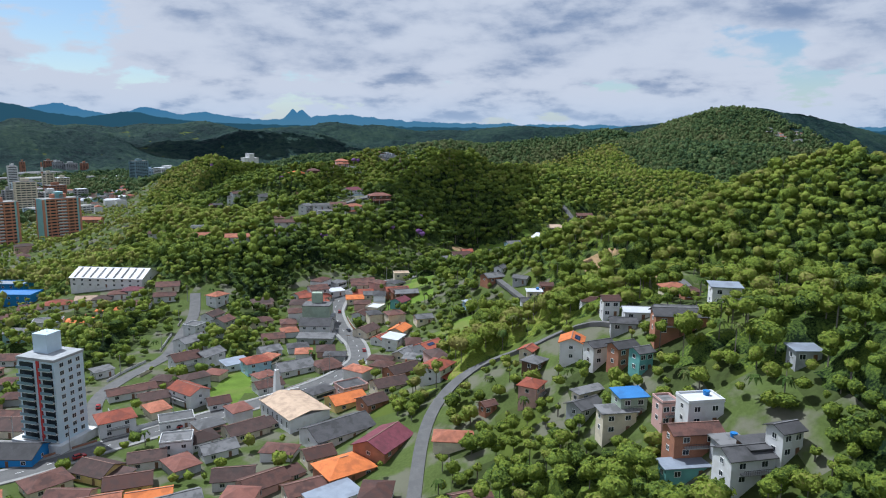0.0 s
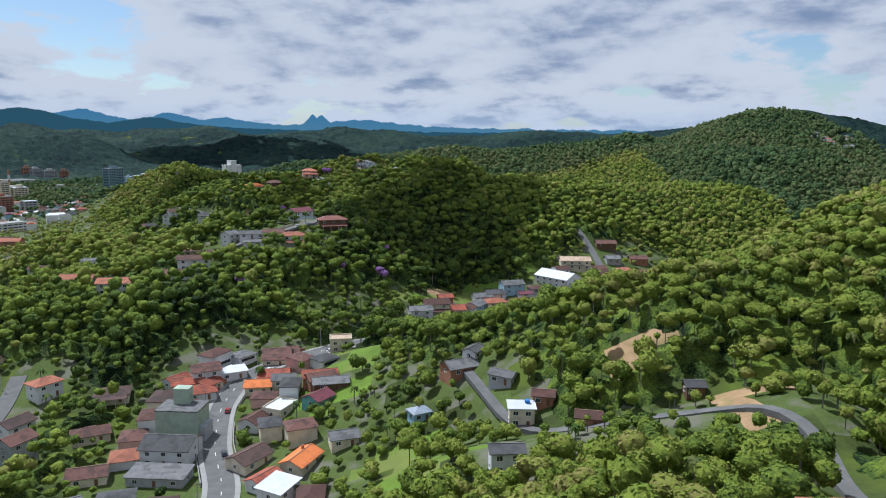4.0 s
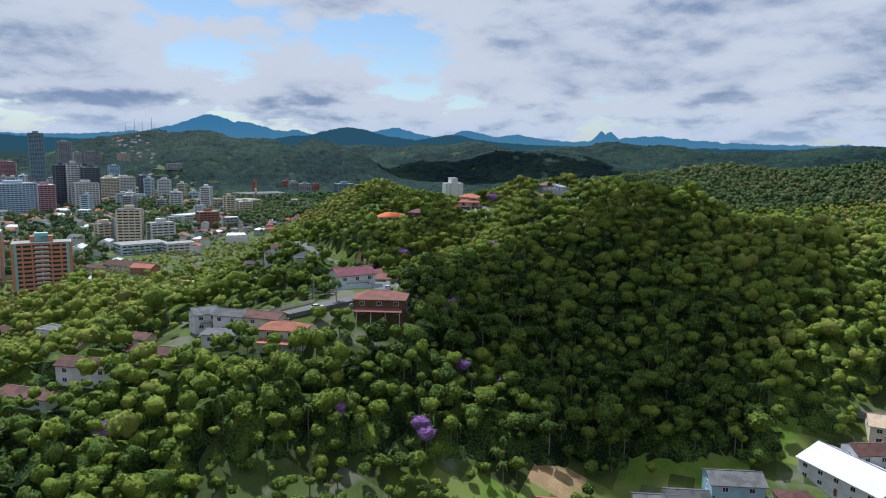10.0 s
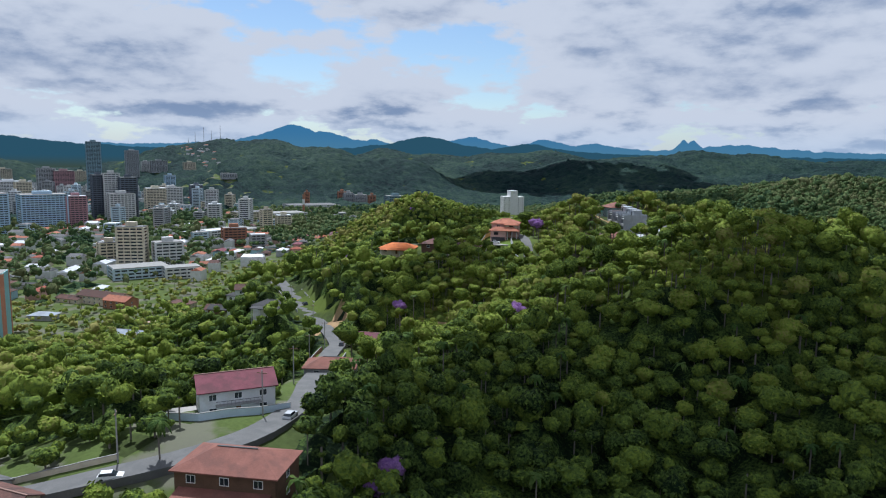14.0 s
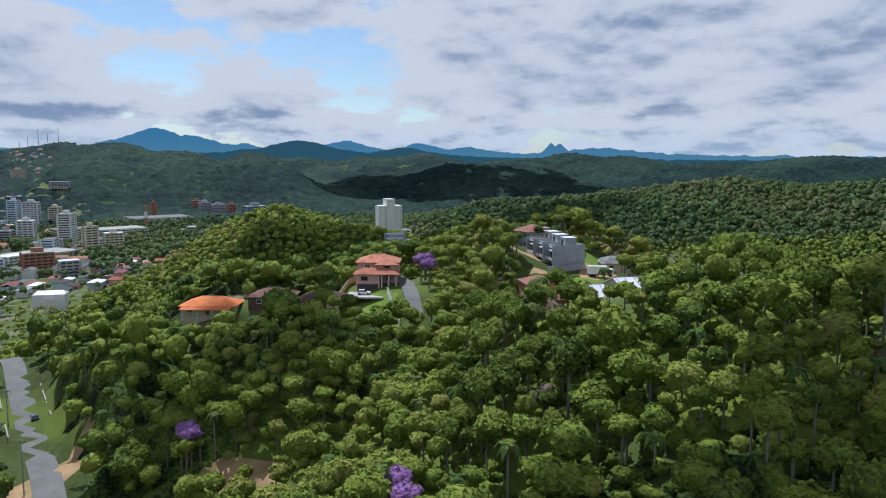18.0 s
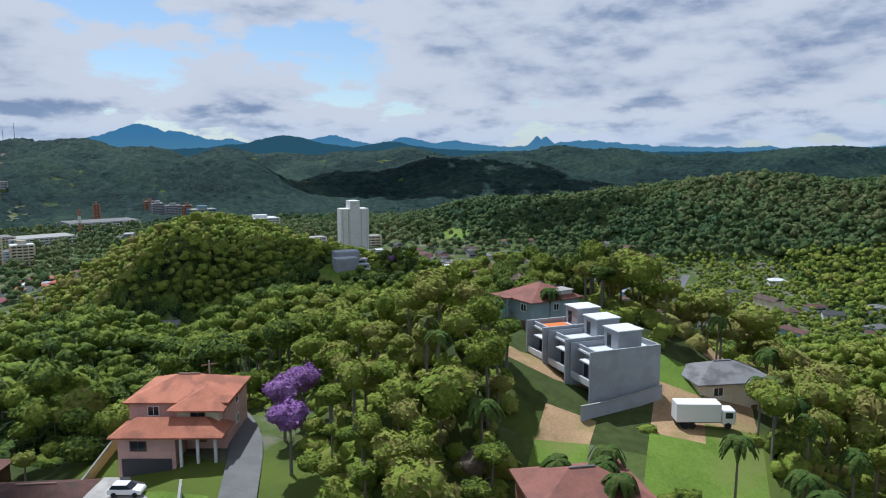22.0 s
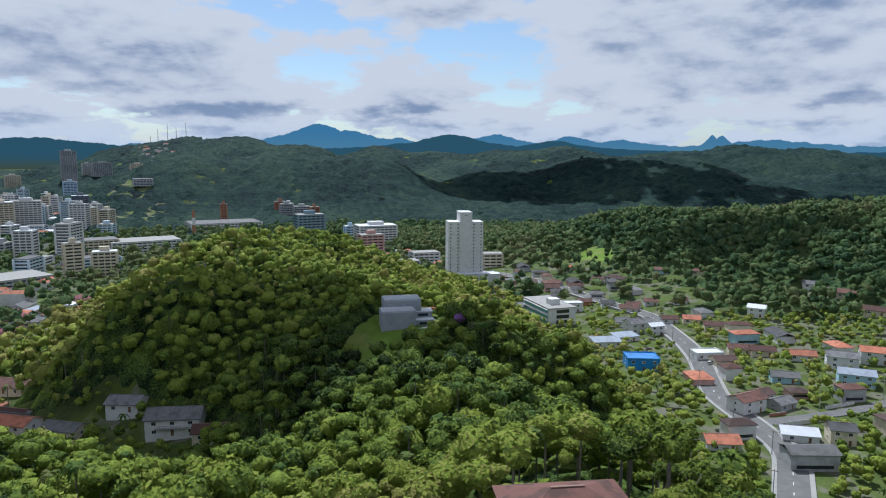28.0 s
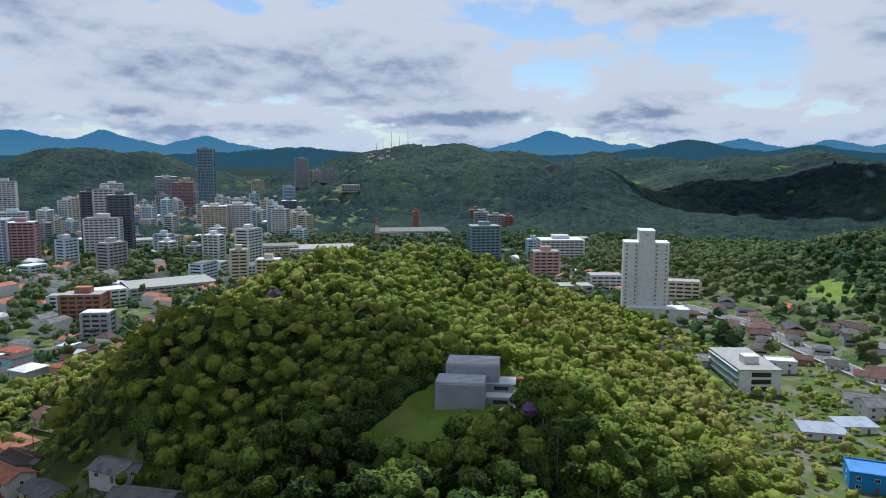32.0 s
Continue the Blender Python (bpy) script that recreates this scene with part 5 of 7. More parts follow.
house(-37, 385, 11, 8, 1, "flat", "metal", "cream", 70, "")
house(-30, 339, 9, 7, 1, "gable", "red", "white", 60, "")
house(-21, 349, 12, 8, 1, "gable", "orange", "cream", 70, "c")
house(-23, 329, 10, 8, 2, "shed", "metal", "white", 70, "")
house(-16, 308, 11, 8, 1, "gable", "grey", "cream", 60, "")
house(-25, 401, 11, 8, 1, "gable", "brown", "brick", 30, "")
house(-23, 386, 9, 8, 1, "gable", "maroon", "teal", 60, "")
house(-5, 308, 12, 9, 1, "gable", "red", "white", 50, "s")
house(-1, 251, 11, 9, 2, "hip", "red", "white", 60, "v")
house(-16, 278, 14, 9, 1, "gable", "darkbrown", "brick", 40, "c")
house(-20, 259, 13, 9, 1, "gable", "darkbrown", "cream", 30, "")
house(-36, 266, 11, 9, 1, "flat", "darkgrey", "pink", 35, "")
house(-25, 242, 9, 8, 1, "gable", "darkbrown", "brick", 40, "")
house(-85, 408, 9, 7, 1, "gable", "red", "white", 60, "")
house(-72, 408, 9, 7, 1, "gable", "red", "cream", 60, "")
house(-68, 418, 8, 6, 1, "shed", "metal", "white", 50, "")
house(-9, 358, 9, 7, 1, "gable", "grey", "cream", 20, "")
house(-52, 434, 10, 6, 1, "gable", "brown", "cream", 10, "")
house(-107, 185, 12, 8, 1, "gable", "brown", "cream", 0, "")
house(-97, 182, 11, 8, 1, "gable", "terracotta", "white", 20, "")
house(-75, 183, 12, 8, 1, "gable", "grey", "white", 30, "")
house(15, 206, 4.2, 3.8, 1, "gable", "brown", "brick", 30, "")
house(28, 201, 7.2, 5.8, 2, "hip", "red", "pink", 60, "b")
house(30, 226, 5.4, 4.5, 1, "gable", "red", "cream", 60, "")
house(31, 217, 6.6, 5.8, 1, "hip", "grey", "wood", 50, "")
house(42, 212, 7.8, 7, 2, "gable", "orange", "white", 75, "sb")
house(48, 201, 7.8, 5.1, 2, "gable", "darkgrey", "white", 25, "")
house(53, 193, 7.2, 5.1, 2, "gable", "darkgrey", "brick", 25, "")
house(56, 185, 4.8, 4.5, 2, "gable", "darkgrey", "teal", 25, "")
house(40, 181, 8.4, 5.8, 1, "gable", "darkgrey", "grey", 35, "")
house(42, 186, 9.6, 3.2, 1, "shed", "grey", "cream", 30, "")
house(49, 170, 7.2, 5.8, 2, "shed", "blue", "green", 10, "b")
house(45, 167, 9, 4.5, 2, "shed", "grey", "cream", 10, "")
house(55, 160, 4.2, 5.1, 2, "flat", "grey", "pink", 10, "b")
house(61, 154, 9, 5.8, 2, "flat", "metal", "white", 10, "t")
house(57, 147, 11.4, 5.8, 2, "gable", "brown", "brick", 8, "b")
house(54, 142, 10.8, 3.8, 1, "shed", "bluegrey", "teal", 8, "")
house(63, 134, 10.2, 6.4, 2, "gable", "darkgrey", "white", 12, "b")
house(63, 141, 6, 5.1, 1, "shed", "grey", "grey", 10, "t")
house(71, 134, 5.4, 4.5, 2, "gable", "darkgrey", "white", 20, "")
house(68, 136, 9.6, 5.1, 1, "shed", "darkgrey", "wood", 12, "")
house(8, 164, 9.6, 6.4, 1, "gable", "brown", "cream", 20, "")
house(34, 379, 7.2, 5.1, 1, "gable", "darkgrey", "white", 60, "")
house(43, 357, 7.8, 5.1, 1, "gable", "grey", "grey", -30, "")
house(47, 336, 7.2, 5.1, 2, "shed", "metal", "cream", 0, "t")
house(40, 299, 7.8, 5.1, 2, "gable", "darkgrey", "white", 5, "")
house(54, 341, 6, 5.1, 1, "gable", "brown", "brick", -10, "")
house(64, 323, 6.6, 5.1, 1, "gable", "brown", "brick", -10, "")
house(16, 358, 6, 5.1, 1, "hip", "bluegrey", "blue", 30, "")
house(57, 226, 5.4, 5.1, 2, "gable", "brown", "white", 0, "")
house(63, 216, 7.8, 5.1, 1, "gable", "metal", "white", -5, "")
house(58, 212, 7.8, 5.1, 1, "gable", "darkgrey", "grey", -10, "")
house(72, 204, 13.2, 5.1, 1, "gable", "grey", "grey", -5, "")
house(69, 194, 14.4, 7, 2, "gable", "darkgrey", "brick", -5, "b")
house(82, 237, 8.4, 6.4, 1, "hip", "terracotta", "cream", 0, "v")
house(84, 226, 5.4, 5.1, 1, "hip", "brown", "brick", 0, "")
house(87, 206, 8.4, 6.4, 2, "shed", "bluegrey", "white", -10, "")
house(92, 324, 4.8, 4.5, 1, "gable", "darkgrey", "wood", 0, "")
house(85, 155, 6, 4.5, 1, "shed", "bluegrey", "grey", 0, "")
house(54, 242, 6.6, 4.5, 1, "gable", "brown", "white", 0, "")
house(-52, 439, 12, 8, 1, "gable", "brown", "cream", 10, "")
house(-26, 453, 10, 8, 2, "flat", "beige", "cream", 10, "")
# ---------------- houses of the second valley
house(8, 509, 12, 8, 2, "gable", "grey", "white", 15, "b")
house(16, 522, 14, 10, 2, "gable", "brown", "cream", 15, "v")
house(27, 528, 10, 9, 1, "gable", "red", "cream", 15, "")
house(21, 534, 8, 7, 2, "gable", "red", "brick", 15, "")
house(35, 536, 11, 9, 1, "gable", "brown", "white", 60, "")
house(39, 542, 11, 9, 1, "gable", "grey", "blue", 60, "")
house(51, 549, 13, 9, 1, "hip", "terracotta", "cream", 20, "")
house(65, 549, 13, 10, 1, "gable", "maroon", "white", 25, "")
house(77, 556, 14, 9, 1, "gable", "darkgrey", "white", 30, "")
house(51, 561, 12, 8, 1, "gable", "darkgrey", "white", 20, "")
house(43, 556, 11, 8, 1, "gable", "grey", "white", 20, "")
house(62, 568, 14, 9, 2, "gable", "grey", "blue", 20, "")
house(106, 577, 14, 6, 1, "gable", "terracotta", "white", -40, "")
house(88, 586, 11, 8, 1, "hip", "brown", "white", 30, "")
house(96, 593, 10, 8, 2, "gable", "brown", "white", 30, "")
house(108, 609, 20, 10, 2, "gable", "beige", "cream", 0, "b")
house(122, 601, 11, 8, 2, "gable", "brown", "white", 30, "")
house(122, 594, 11, 8, 2, "gable", "brown", "white", 20, "")
house(127, 591, 12, 8, 2, "gable", "brown", "white", 15, "")
house(136, 645, 14, 9, 1, "gable", "brown", "wood", 0, "")
house(54, 533, 12, 8, 1, "gable", "brown", "cream", 20, "")
house(79, 540, 10, 8, 1, "gable", "red", "cream", 20, "")
house(70, 561, 8, 6, 1, "shed", "maroon", "white", 20, "")
house(136, 547, 14, 11, 1, "gable", "metal", "wood", 20, "")
house(115, 535, 10, 8, 1, "gable", "grey", "white", 20, "")
house(107, 467, 11, 8, 1, "gable", "brown", "cream", 20, "")
house(93, 525, 14, 9, 1, "gable", "darkgrey", "wood", -30, "")
house(80, 534, 12, 8, 1, "gable", "brown", "brick", -30, "")
house(137, 626, 10, 8, 1, "gable", "grey", "grey", 10, "")
house(157, 632, 12, 8, 1, "gable", "brown", "brick", 0, "")
house(143, 611, 10, 8, 1, "hip", "terracotta", "cream", 0, "")
house(160, 612, 13, 8, 1, "gable", "brown", "cream", 0, "")
house(136, 645, 10, 7, 1, "gable", "brown", "brick", 0, "")
house(124, 591, 11, 8, 1, "gable", "darkbrown", "white", 20, "")
house(136, 587, 11, 8, 1, "gable", "darkbrown", "cream", 20, "")
house(-50, 441, 13, 8, 1, "gable", "brown", "cream", 20, "")
house(-75, 413, 11, 9, 2, "gable", "brown", "white", 30, "")
house(-80, 407, 12, 8, 1, "gable", "red", "cream", 25, "")
house(-73, 402, 11, 9, 1, "hip", "red", "white", 25, "")
house(-66, 419, 11, 7, 1, "shed", "metal", "white", 30, "")
house(-52, 409, 10, 8, 1, "gable", "orange", "cream", 10, "")
house(-42, 411, 9, 7, 1, "gable", "grey", "cream", 10, "")
house(-26, 404, 13, 8, 1, "gable", "red", "brick", 15, "")
house(-20, 395, 13, 7, 1, "gable", "grey", "wood", 15, "")
house(29, 373, 11, 8, 1, "gable", "grey", "brick", 30, "")
# ---------------- villas on the first ridge
house(-108, 548, 8, 7.6, 2, "gable", "grey", "white", 60, "b")
house(-95, 550, 14.4, 6.8, 1, "gable", "grey", "white", 10, "")
house(-91, 538, 11.2, 6, 1, "shed", "grey", "white", 20, "")
house(-82, 549, 12, 6.8, 1, "gable", "brown", "cream", 10, "")
house(-69, 542, 13.6, 8.5, 2, "hip", "terracotta", "white", 15, "bv")
house(-114, 508, 17.6, 7.6, 2, "gable", "brown", "white", 15, "")
house(-105, 526, 19.2, 6.8, 1, "gable", "brown", "cream", 10, "")
house(-186, 537, 16, 8.5, 1, "gable", "brown", "white", 10, "")
house(-197, 556, 11.2, 7.6, 2, "flat", "grey", "white", 10, "b")
house(-233, 563, 14.4, 6.8, 1, "gable", "brown", "white", 10, "")
house(-118, 492, 16, 6.8, 1, "gable", "brown", "white", 10, "")
house(-51, 571, 17, 10, 2, "hip", "redbrown", "wood", 22, "v")
house(-118, 697, 18, 8, 1, "hip", "maroon", "cream", 20, "v")
house(-127, 538, 8, 6, 1, "gable", "brown", "cream", 10, "")
house(-172, 570, 7.2, 6, 1, "gable", "brown", "white", 10, "")
house(-342, 826, 12.8, 7.6, 1, "gable", "bluegrey", "blue", 10, "")
house(-220, 726, 9.6, 6.8, 2, "hip", "darkgrey", "white", 10, "")
house(-418, 783, 40, 13.6, 2, "gable", "brown", "cream", 8, "")
house(-366, 807, 17.6, 8.5, 1, "hip", "brown", "cream", 15, "")
house(-333, 790, 14.4, 8.5, 1, "hip", "terracotta", "pink", 20, "")
house(-442, 773, 20.8, 8.5, 1, "gable", "brown", "cream", 12, "")
house(-236, 728, 9.6, 6.8, 1, "gable", "darkgrey", "wood", 20, "")
house(-169, 490, 16, 9, 2, "gable", "terracotta", "white", 10, "")
house(-141, 474, 16, 9, 2, "gable", "terracotta", "white", 10, "")
house(-163, 537, 14, 8, 2, "gable", "brown", "white", 10, "")
house(-254, 542, 18, 9, 1, "gable", "brown", "white", 5, "")
house(-92, 643, 14, 9, 1, "hip", "redbrown", "grey", 30, "b")
house(-216, 728, 11, 8, 2, "gable", "brown", "white", 40, "")
house(-181, 709, 14, 9, 1, "hip", "darkgrey", "white", 15, "v")
house(-241, 730, 9, 8, 1, "gable", "brown", "white", 30, "")
house(-332, 763, 12, 9, 1, "hip", "beige", "white", 30, "")
house(-397, 781, 20, 12, 2, "gable", "terracotta", "brick", 10, "")
house(-315, 734, 22, 12, 1, "gable", "bluegrey", "blue", 20, "")
# ---------------- houses on the second ridge
house(-125, 786, 15, 10, 1, "hip", "brown", "cream", 25, "")
house(-145, 787, 14, 10, 1, "hip", "brown", "wood", 20, "")
house(-162, 778, 17, 10, 1, "hip", "orange", "cream", 20, "v")
house(-354, 985, 18, 11, 2, "flat", "metal", "white", 20, "b")
house(68, 1225, 10, 8, 2, "hip", "grey", "white", 0, "")
house(41, 1215, 12, 8, 1, "gable", "darkgrey", "white", 0, "")
house(15, 1281, 11, 8, 1, "hip", "metal", "white", 10, "")
house(56, 1175, 11, 8, 1, "gable", "brown", "teal", 0, "")
# ---------------- houses of the northern quarter
house(-107, 943, 14, 10, 2, "hip", "brown", "white", 40, "v")
house(-281, 1015, 18, 11, 2, "gable", "grey", "white", 40, "b")
house(-265, 1017, 11, 8, 1, "gable", "brown", "cream", 40, "")
house(-339, 990, 14, 9, 2, "gable", "terracotta", "white", 20, "")
house(-320, 997, 14, 8, 1, "gable", "grey", "cream", 20, "")
house(-354, 995, 14, 8, 1, "gable", "brown", "white", 20, "")
house(-332, 983, 12, 9, 1, "gable", "terracotta", "cream", 20, "")
house(-135, 1105, 12, 9, 1, "hip", "brown", "cream", 30, "")
house(-125, 1135, 12, 9, 1, "gable", "terracotta", "white", 30, "")
house(-124, 1107, 12, 9, 1, "gable", "metal", "cream", 20, "")
house(-102, 1163, 13, 9, 1, "gable", "metal", "white", 20, "b")
house(-88, 1168, 9, 8, 2, "gable", "darkgrey", "cream", 20, "")
house(-124, 1183, 14, 9, 2, "gable", "brown", "white", 60, "")
house(-112, 1194, 10, 8, 1, "gable", "grey", "grey", 60, "")
house(-121, 1201, 9, 8, 1, "gable", "darkbrown", "white", 60, "")
house(-203, 1285, 15, 10, 2, "gable", "grey", "white", 50, "")
house(-204, 1263, 14, 9, 1, "shed", "bluegrey", "white", 50, "")
house(-192, 1282, 9, 7, 2, "gable", "metal", "white", 50, "")
house(-155, 1250, 15, 9, 1, "flat", "metal", "white", 40, "")
house(-145, 1242, 11, 8, 1, "gable", "darkbrown", "cream", 40, "")
house(-141, 1264, 12, 8, 1, "gable", "brown", "cream", 20, "")
house(-130, 1265, 12, 8, 1, "gable", "brown", "cream", 20, "")
house(-112, 1265, 14, 8, 1, "gable", "terracotta", "white", 20, "")
house(-93, 1261, 14, 9, 2, "gable", "grey", "white", 10, "")
house(-79, 1273, 14, 9, 2, "gable", "terracotta", "white", 10, "")
house(-86, 1239, 15, 9, 2, "gable", "bluegrey", "blue", 10, "")
house(-260, 1317, 14, 9, 2, "flat", "metal", "white", 40, "")
house(-227, 1421, 10, 7, 1, "gable", "brown", "blue", 10, "")
house(-196, 1414, 13, 7, 1, "gable", "brown", "cream", 10, "")
house(-117, 1379, 12, 8, 1, "gable", "grey", "white", 0, "")
house(-97, 1362, 13, 8, 1, "gable", "brown", "cream", 0, "")
house(-313, 1429, 12, 7, 1, "gable", "orange", "white", 0, "")
house(-272, 1402, 9, 7, 1, "gable", "darkbrown", "white", 0, "")
house(-255, 1401, 11, 7, 1, "gable", "darkbrown", "cream", 0, "")
house(-195, 1353, 9, 7, 1, "gable", "brown", "white", 20, "")
house(-185, 1370, 9, 7, 1, "gable", "brown", "white", 20, "")
house(-143, 1331, 10, 8, 2, "gable", "metal", "white", 0, "")
house(-162, 1302, 12, 8, 1, "gable", "brown", "cream", 20, "")
house(-223, 1338, 9, 7, 1, "gable", "brown", "white", 30, "")
house(-214, 1348, 9, 7, 1, "gable", "brown", "white", 30, "")
house(-115, 1230, 12, 8, 1, "gable", "grey", "blue", 20, "")
house(-178, 1313, 10, 8, 1, "gable", "terracotta", "cream", 20, "")
house(-125, 1363, 11, 8, 1, "gable", "brown", "cream", 0, "")
house(-81, 1334, 12, 8, 1, "gable", "brown", "cream", 0, "")
house(-191, 1310, 10, 7, 1, "gable", "brown", "white", 30, "")
house(-210, 1248, 16, 10, 1, "shed", "bluegrey", "white", 40, "")
house(-213, 1296, 16, 9, 1, "gable", "grey", "white", 30, "")
house(-223, 1329, 12, 8, 1, "gable", "brown", "white", 20, "")
house(-180, 1217, 16, 12, 2, "flat", "blue", "brightblue", 30, "")
house(-241, 1337, 9, 8, 1, "gable", "darkgrey", "white", 30, "")
house(-258, 1336, 10, 7, 1, "gable", "brown", "brick", 30, "")
house(-312, 1296, 18, 10, 1, "gable", "brown", "white", 55, "")
house(-289, 1290, 14, 10, 1, "gable", "grey", "white", 55, "")
house(-311, 1425, 10, 8, 1, "gable", "orange", "white", 0, "")
house(-270, 1396, 11, 7, 1, "gable", "darkbrown", "white", 0, "")
house(-260, 1405, 11, 7, 1, "gable", "darkbrown", "white", 0, "")
house(-385, 1010, 18, 10, 1, "gable", "brown", "cream", 20, "")
house(-377, 995, 14, 10, 1, "hip", "terracotta", "cream", 20, "")
house(-308, 1014, 12, 9, 1, "gable", "grey", "white", 30, "")
house(-345, 990, 12, 9, 2, "gable", "darkgrey", "white", 20, "")
PURPLES = [(-83, 486), (-17, 533), (-5, 568), (-37, 525), (-33, 589), (-17, 562), (-32, 584), (-121, 718), (-54, 686), (-119, 717), (-57, 691), (-101, 805), (-102, 812), (-95, 797), (-128, 880), (-178, 1137), (-181, 1132), (-102, 811), (-173, 751), (-360, 1088), (-209, 1085), (-14, 531), (-82, 486)]
PALMS = [(-57, 799), (-55, 796), (-36, 834), (-39, 827), (-35, 823), (-72, 846), (-34, 819), (-43, 808), (-36, 796), (-37, 801), (-57, 802), (-62, 799), (-53, 415), (23, 245), (48, 387), (-67, 568), (112, 621), (-29, 818), (-44, 846), (-36, 848)]

# ---------------- the city in the valley
block(-938, 950, 54, 33, 17, "skyblue", 76, "blue and white apartment block with long window bands", joined=True)
block(-937, 1028, 56, 34, 16, "skyblue", 72, "blue and white apartment block with long window bands", joined=True)
block(-917, 1063, 26, 18, 15, "maroon", 70, "maroon apartment block with pale window rows", joined=True)
block(-1487, 1453, 30, 22, 43, "towerglass", 60, "very tall slender dark glass tower")
block(-2055, 1946, 39, 24, 30, "grey", 67, "tall grey apartment tower", joined=True)
block(-984, 1141, 18, 11, 24, "dark", 69, "tall dark residential tower with balconies", joined=True)
block(-970, 1154, 22, 13, 25, "white", 68, "tall white residential tower with dark windows", joined=True)
block(-942, 1164, 24, 15, 23, "dark", 67, "tall dark residential tower with balconies", joined=True)
block(-928, 1142, 35, 21, 15, "white", 67, "white residential block with balconies", joined=True)
block(-1101, 1329, 34, 21, 14, "cream", 65, "cream residential block with balconies", joined=True)
block(-1103, 1365, 38, 23, 14, "white", 64, "white residential block with balconies", joined=True)
block(-1171, 1481, 24, 15, 13, "dark", 62, "square dark office tower", joined=True)
block(-517, 911, 24, 15, 8, "white", 64, "white mid-rise residential block", joined=True)
block(-576, 890, 18, 11, 7, "cream", 68, "cream mid-rise residential block", joined=True)
block(-564, 897, 10, 6, 9, "grey", 67, "narrow grey residential tower", joined=True)
block(-1397, 1589, 23, 14, 9, "skyblue", 64, "bright blue office block", joined=True)
block(-1278, 1086, 28, 17, 26, "white", 77, "white residential tower", joined=True)
block(-1692, 1321, 42, 25, 20, "white", 76, "white residential tower", joined=True)
block(-1494, 1264, 50, 30, 15, "white", 75, "broad white residential block", joined=True)
block(-1286, 1186, 25, 15, 17, "cream", 74, "cream residential tower", joined=True)
block(-1606, 1408, 36, 22, 23, "grey", 72, "grey residential tower", joined=True)
block(-1578, 1433, 41, 24, 21, "maroon", 71, "maroon office block", joined=True)
block(-1178, 1083, 33, 20, 13, "bluewhite", 75, "bluish-white residential block", joined=True)
block(-670, 1222, 20, 12, 7, "cream", 55, "cream warehouse tower", joined=True)
block(-553, 1059, 16, 10, 5, "grey", 57, "low grey commercial block", joined=True)
block(-592, 1059, 25, 15, 7, "brick", 59, "red commercial block", joined=True)
block(-647, 1055, 17, 10, 4, "bluewhite", 62, "bluish-white commercial block", joined=True)
block(-496, 865, 44, 26, 3, "bluewhite", 66, "long bluish-white apartment row", joined=True)
block(-464, 884, 28, 17, 3, "white", 63, "long white commercial block", joined=True)
block(-978, 1729, 17, 11, 7, "brick", 51, "brick tower block", joined=True)
block(-966, 1738, 14, 9, 6, "white", 50, "white tower block", joined=True)
block(-921, 1724, 26, 16, 6, "grey", 50, "grey tower block", joined=True)
block(-962, 1594, 9, 5, 10, "brick", 54, "narrow brick tower", joined=True)
block(-1270, 1659, 34, 20, 4, "grey", 60, "low grey office block", joined=True)
block(-1943, 2087, 37, 22, 9, "cream", 63, "cream tower block", joined=True)
block(-2033, 2032, 50, 30, 13, "grey", 65, "grey tower block", joined=True)
block(-2074, 2009, 25, 15, 12, "white", 66, "white tower block", joined=True)
block(-2292, 1607, 62, 37, 17, "grey", 76, "grey office block", joined=True)
block(-2476, 1657, 40, 24, 10, "white", 77, "white office block", joined=True)
block(-2407, 1707, 53, 32, 13, "cream", 75, "cream office block", joined=True)
block(-2251, 1884, 39, 23, 13, "cream", 70, "cream tower block", joined=True)
block(-627, 1439, 30, 18, 14, "towerglass", 61, "round-fronted dark glass office tower")
block(-526, 1424, 23, 14, 9, "pink", 55, "beige six-storey block with dark balconies")
block(-604, 1529, 46, 28, 8, "white", 54, "broad white commercial block")
block(-442, 1367, 26, 15, 4, "grey", 53, "grey commercial block")
block(-462, 1429, 26, 16, 4, "white", 50, "white commercial block")
block(-640, 1524, 13, 8, 7, "skyblue", 56, "narrow bright blue block")
block(-692, 1142, 69, 42, 2, "grey", 86, "long low grey factory hall")
block(-653, 1083, 28, 17, 4, "white", 91, "white three-storey block")
block(-987, 1188, 45, 27, 4, "white", 88, "low white hall")
block(-882, 1715, 14, 10, 7, "brick", 54, "brick tower block")
block(-945, 1712, 20, 13, 7, "grey", 56, "grey tower block")
block(-811, 1290, 51, 30, 5, "cream", 69, "long factory hall with pale roof")
block(-787, 1338, 72, 43, 4, "white", 66, "long white factory hall")
block(-681, 1199, 14, 9, 10, "cream", 70, "cream factory tower")
block(-701, 1233, 37, 22, 4, "skyblue", 69, "blue factory block")
block(-912, 1552, 100, 60, 3, "white", 61, "wide low white market hall")
block(-678, 1635, 38, 23, 4, "white", 49, "white commercial hall")


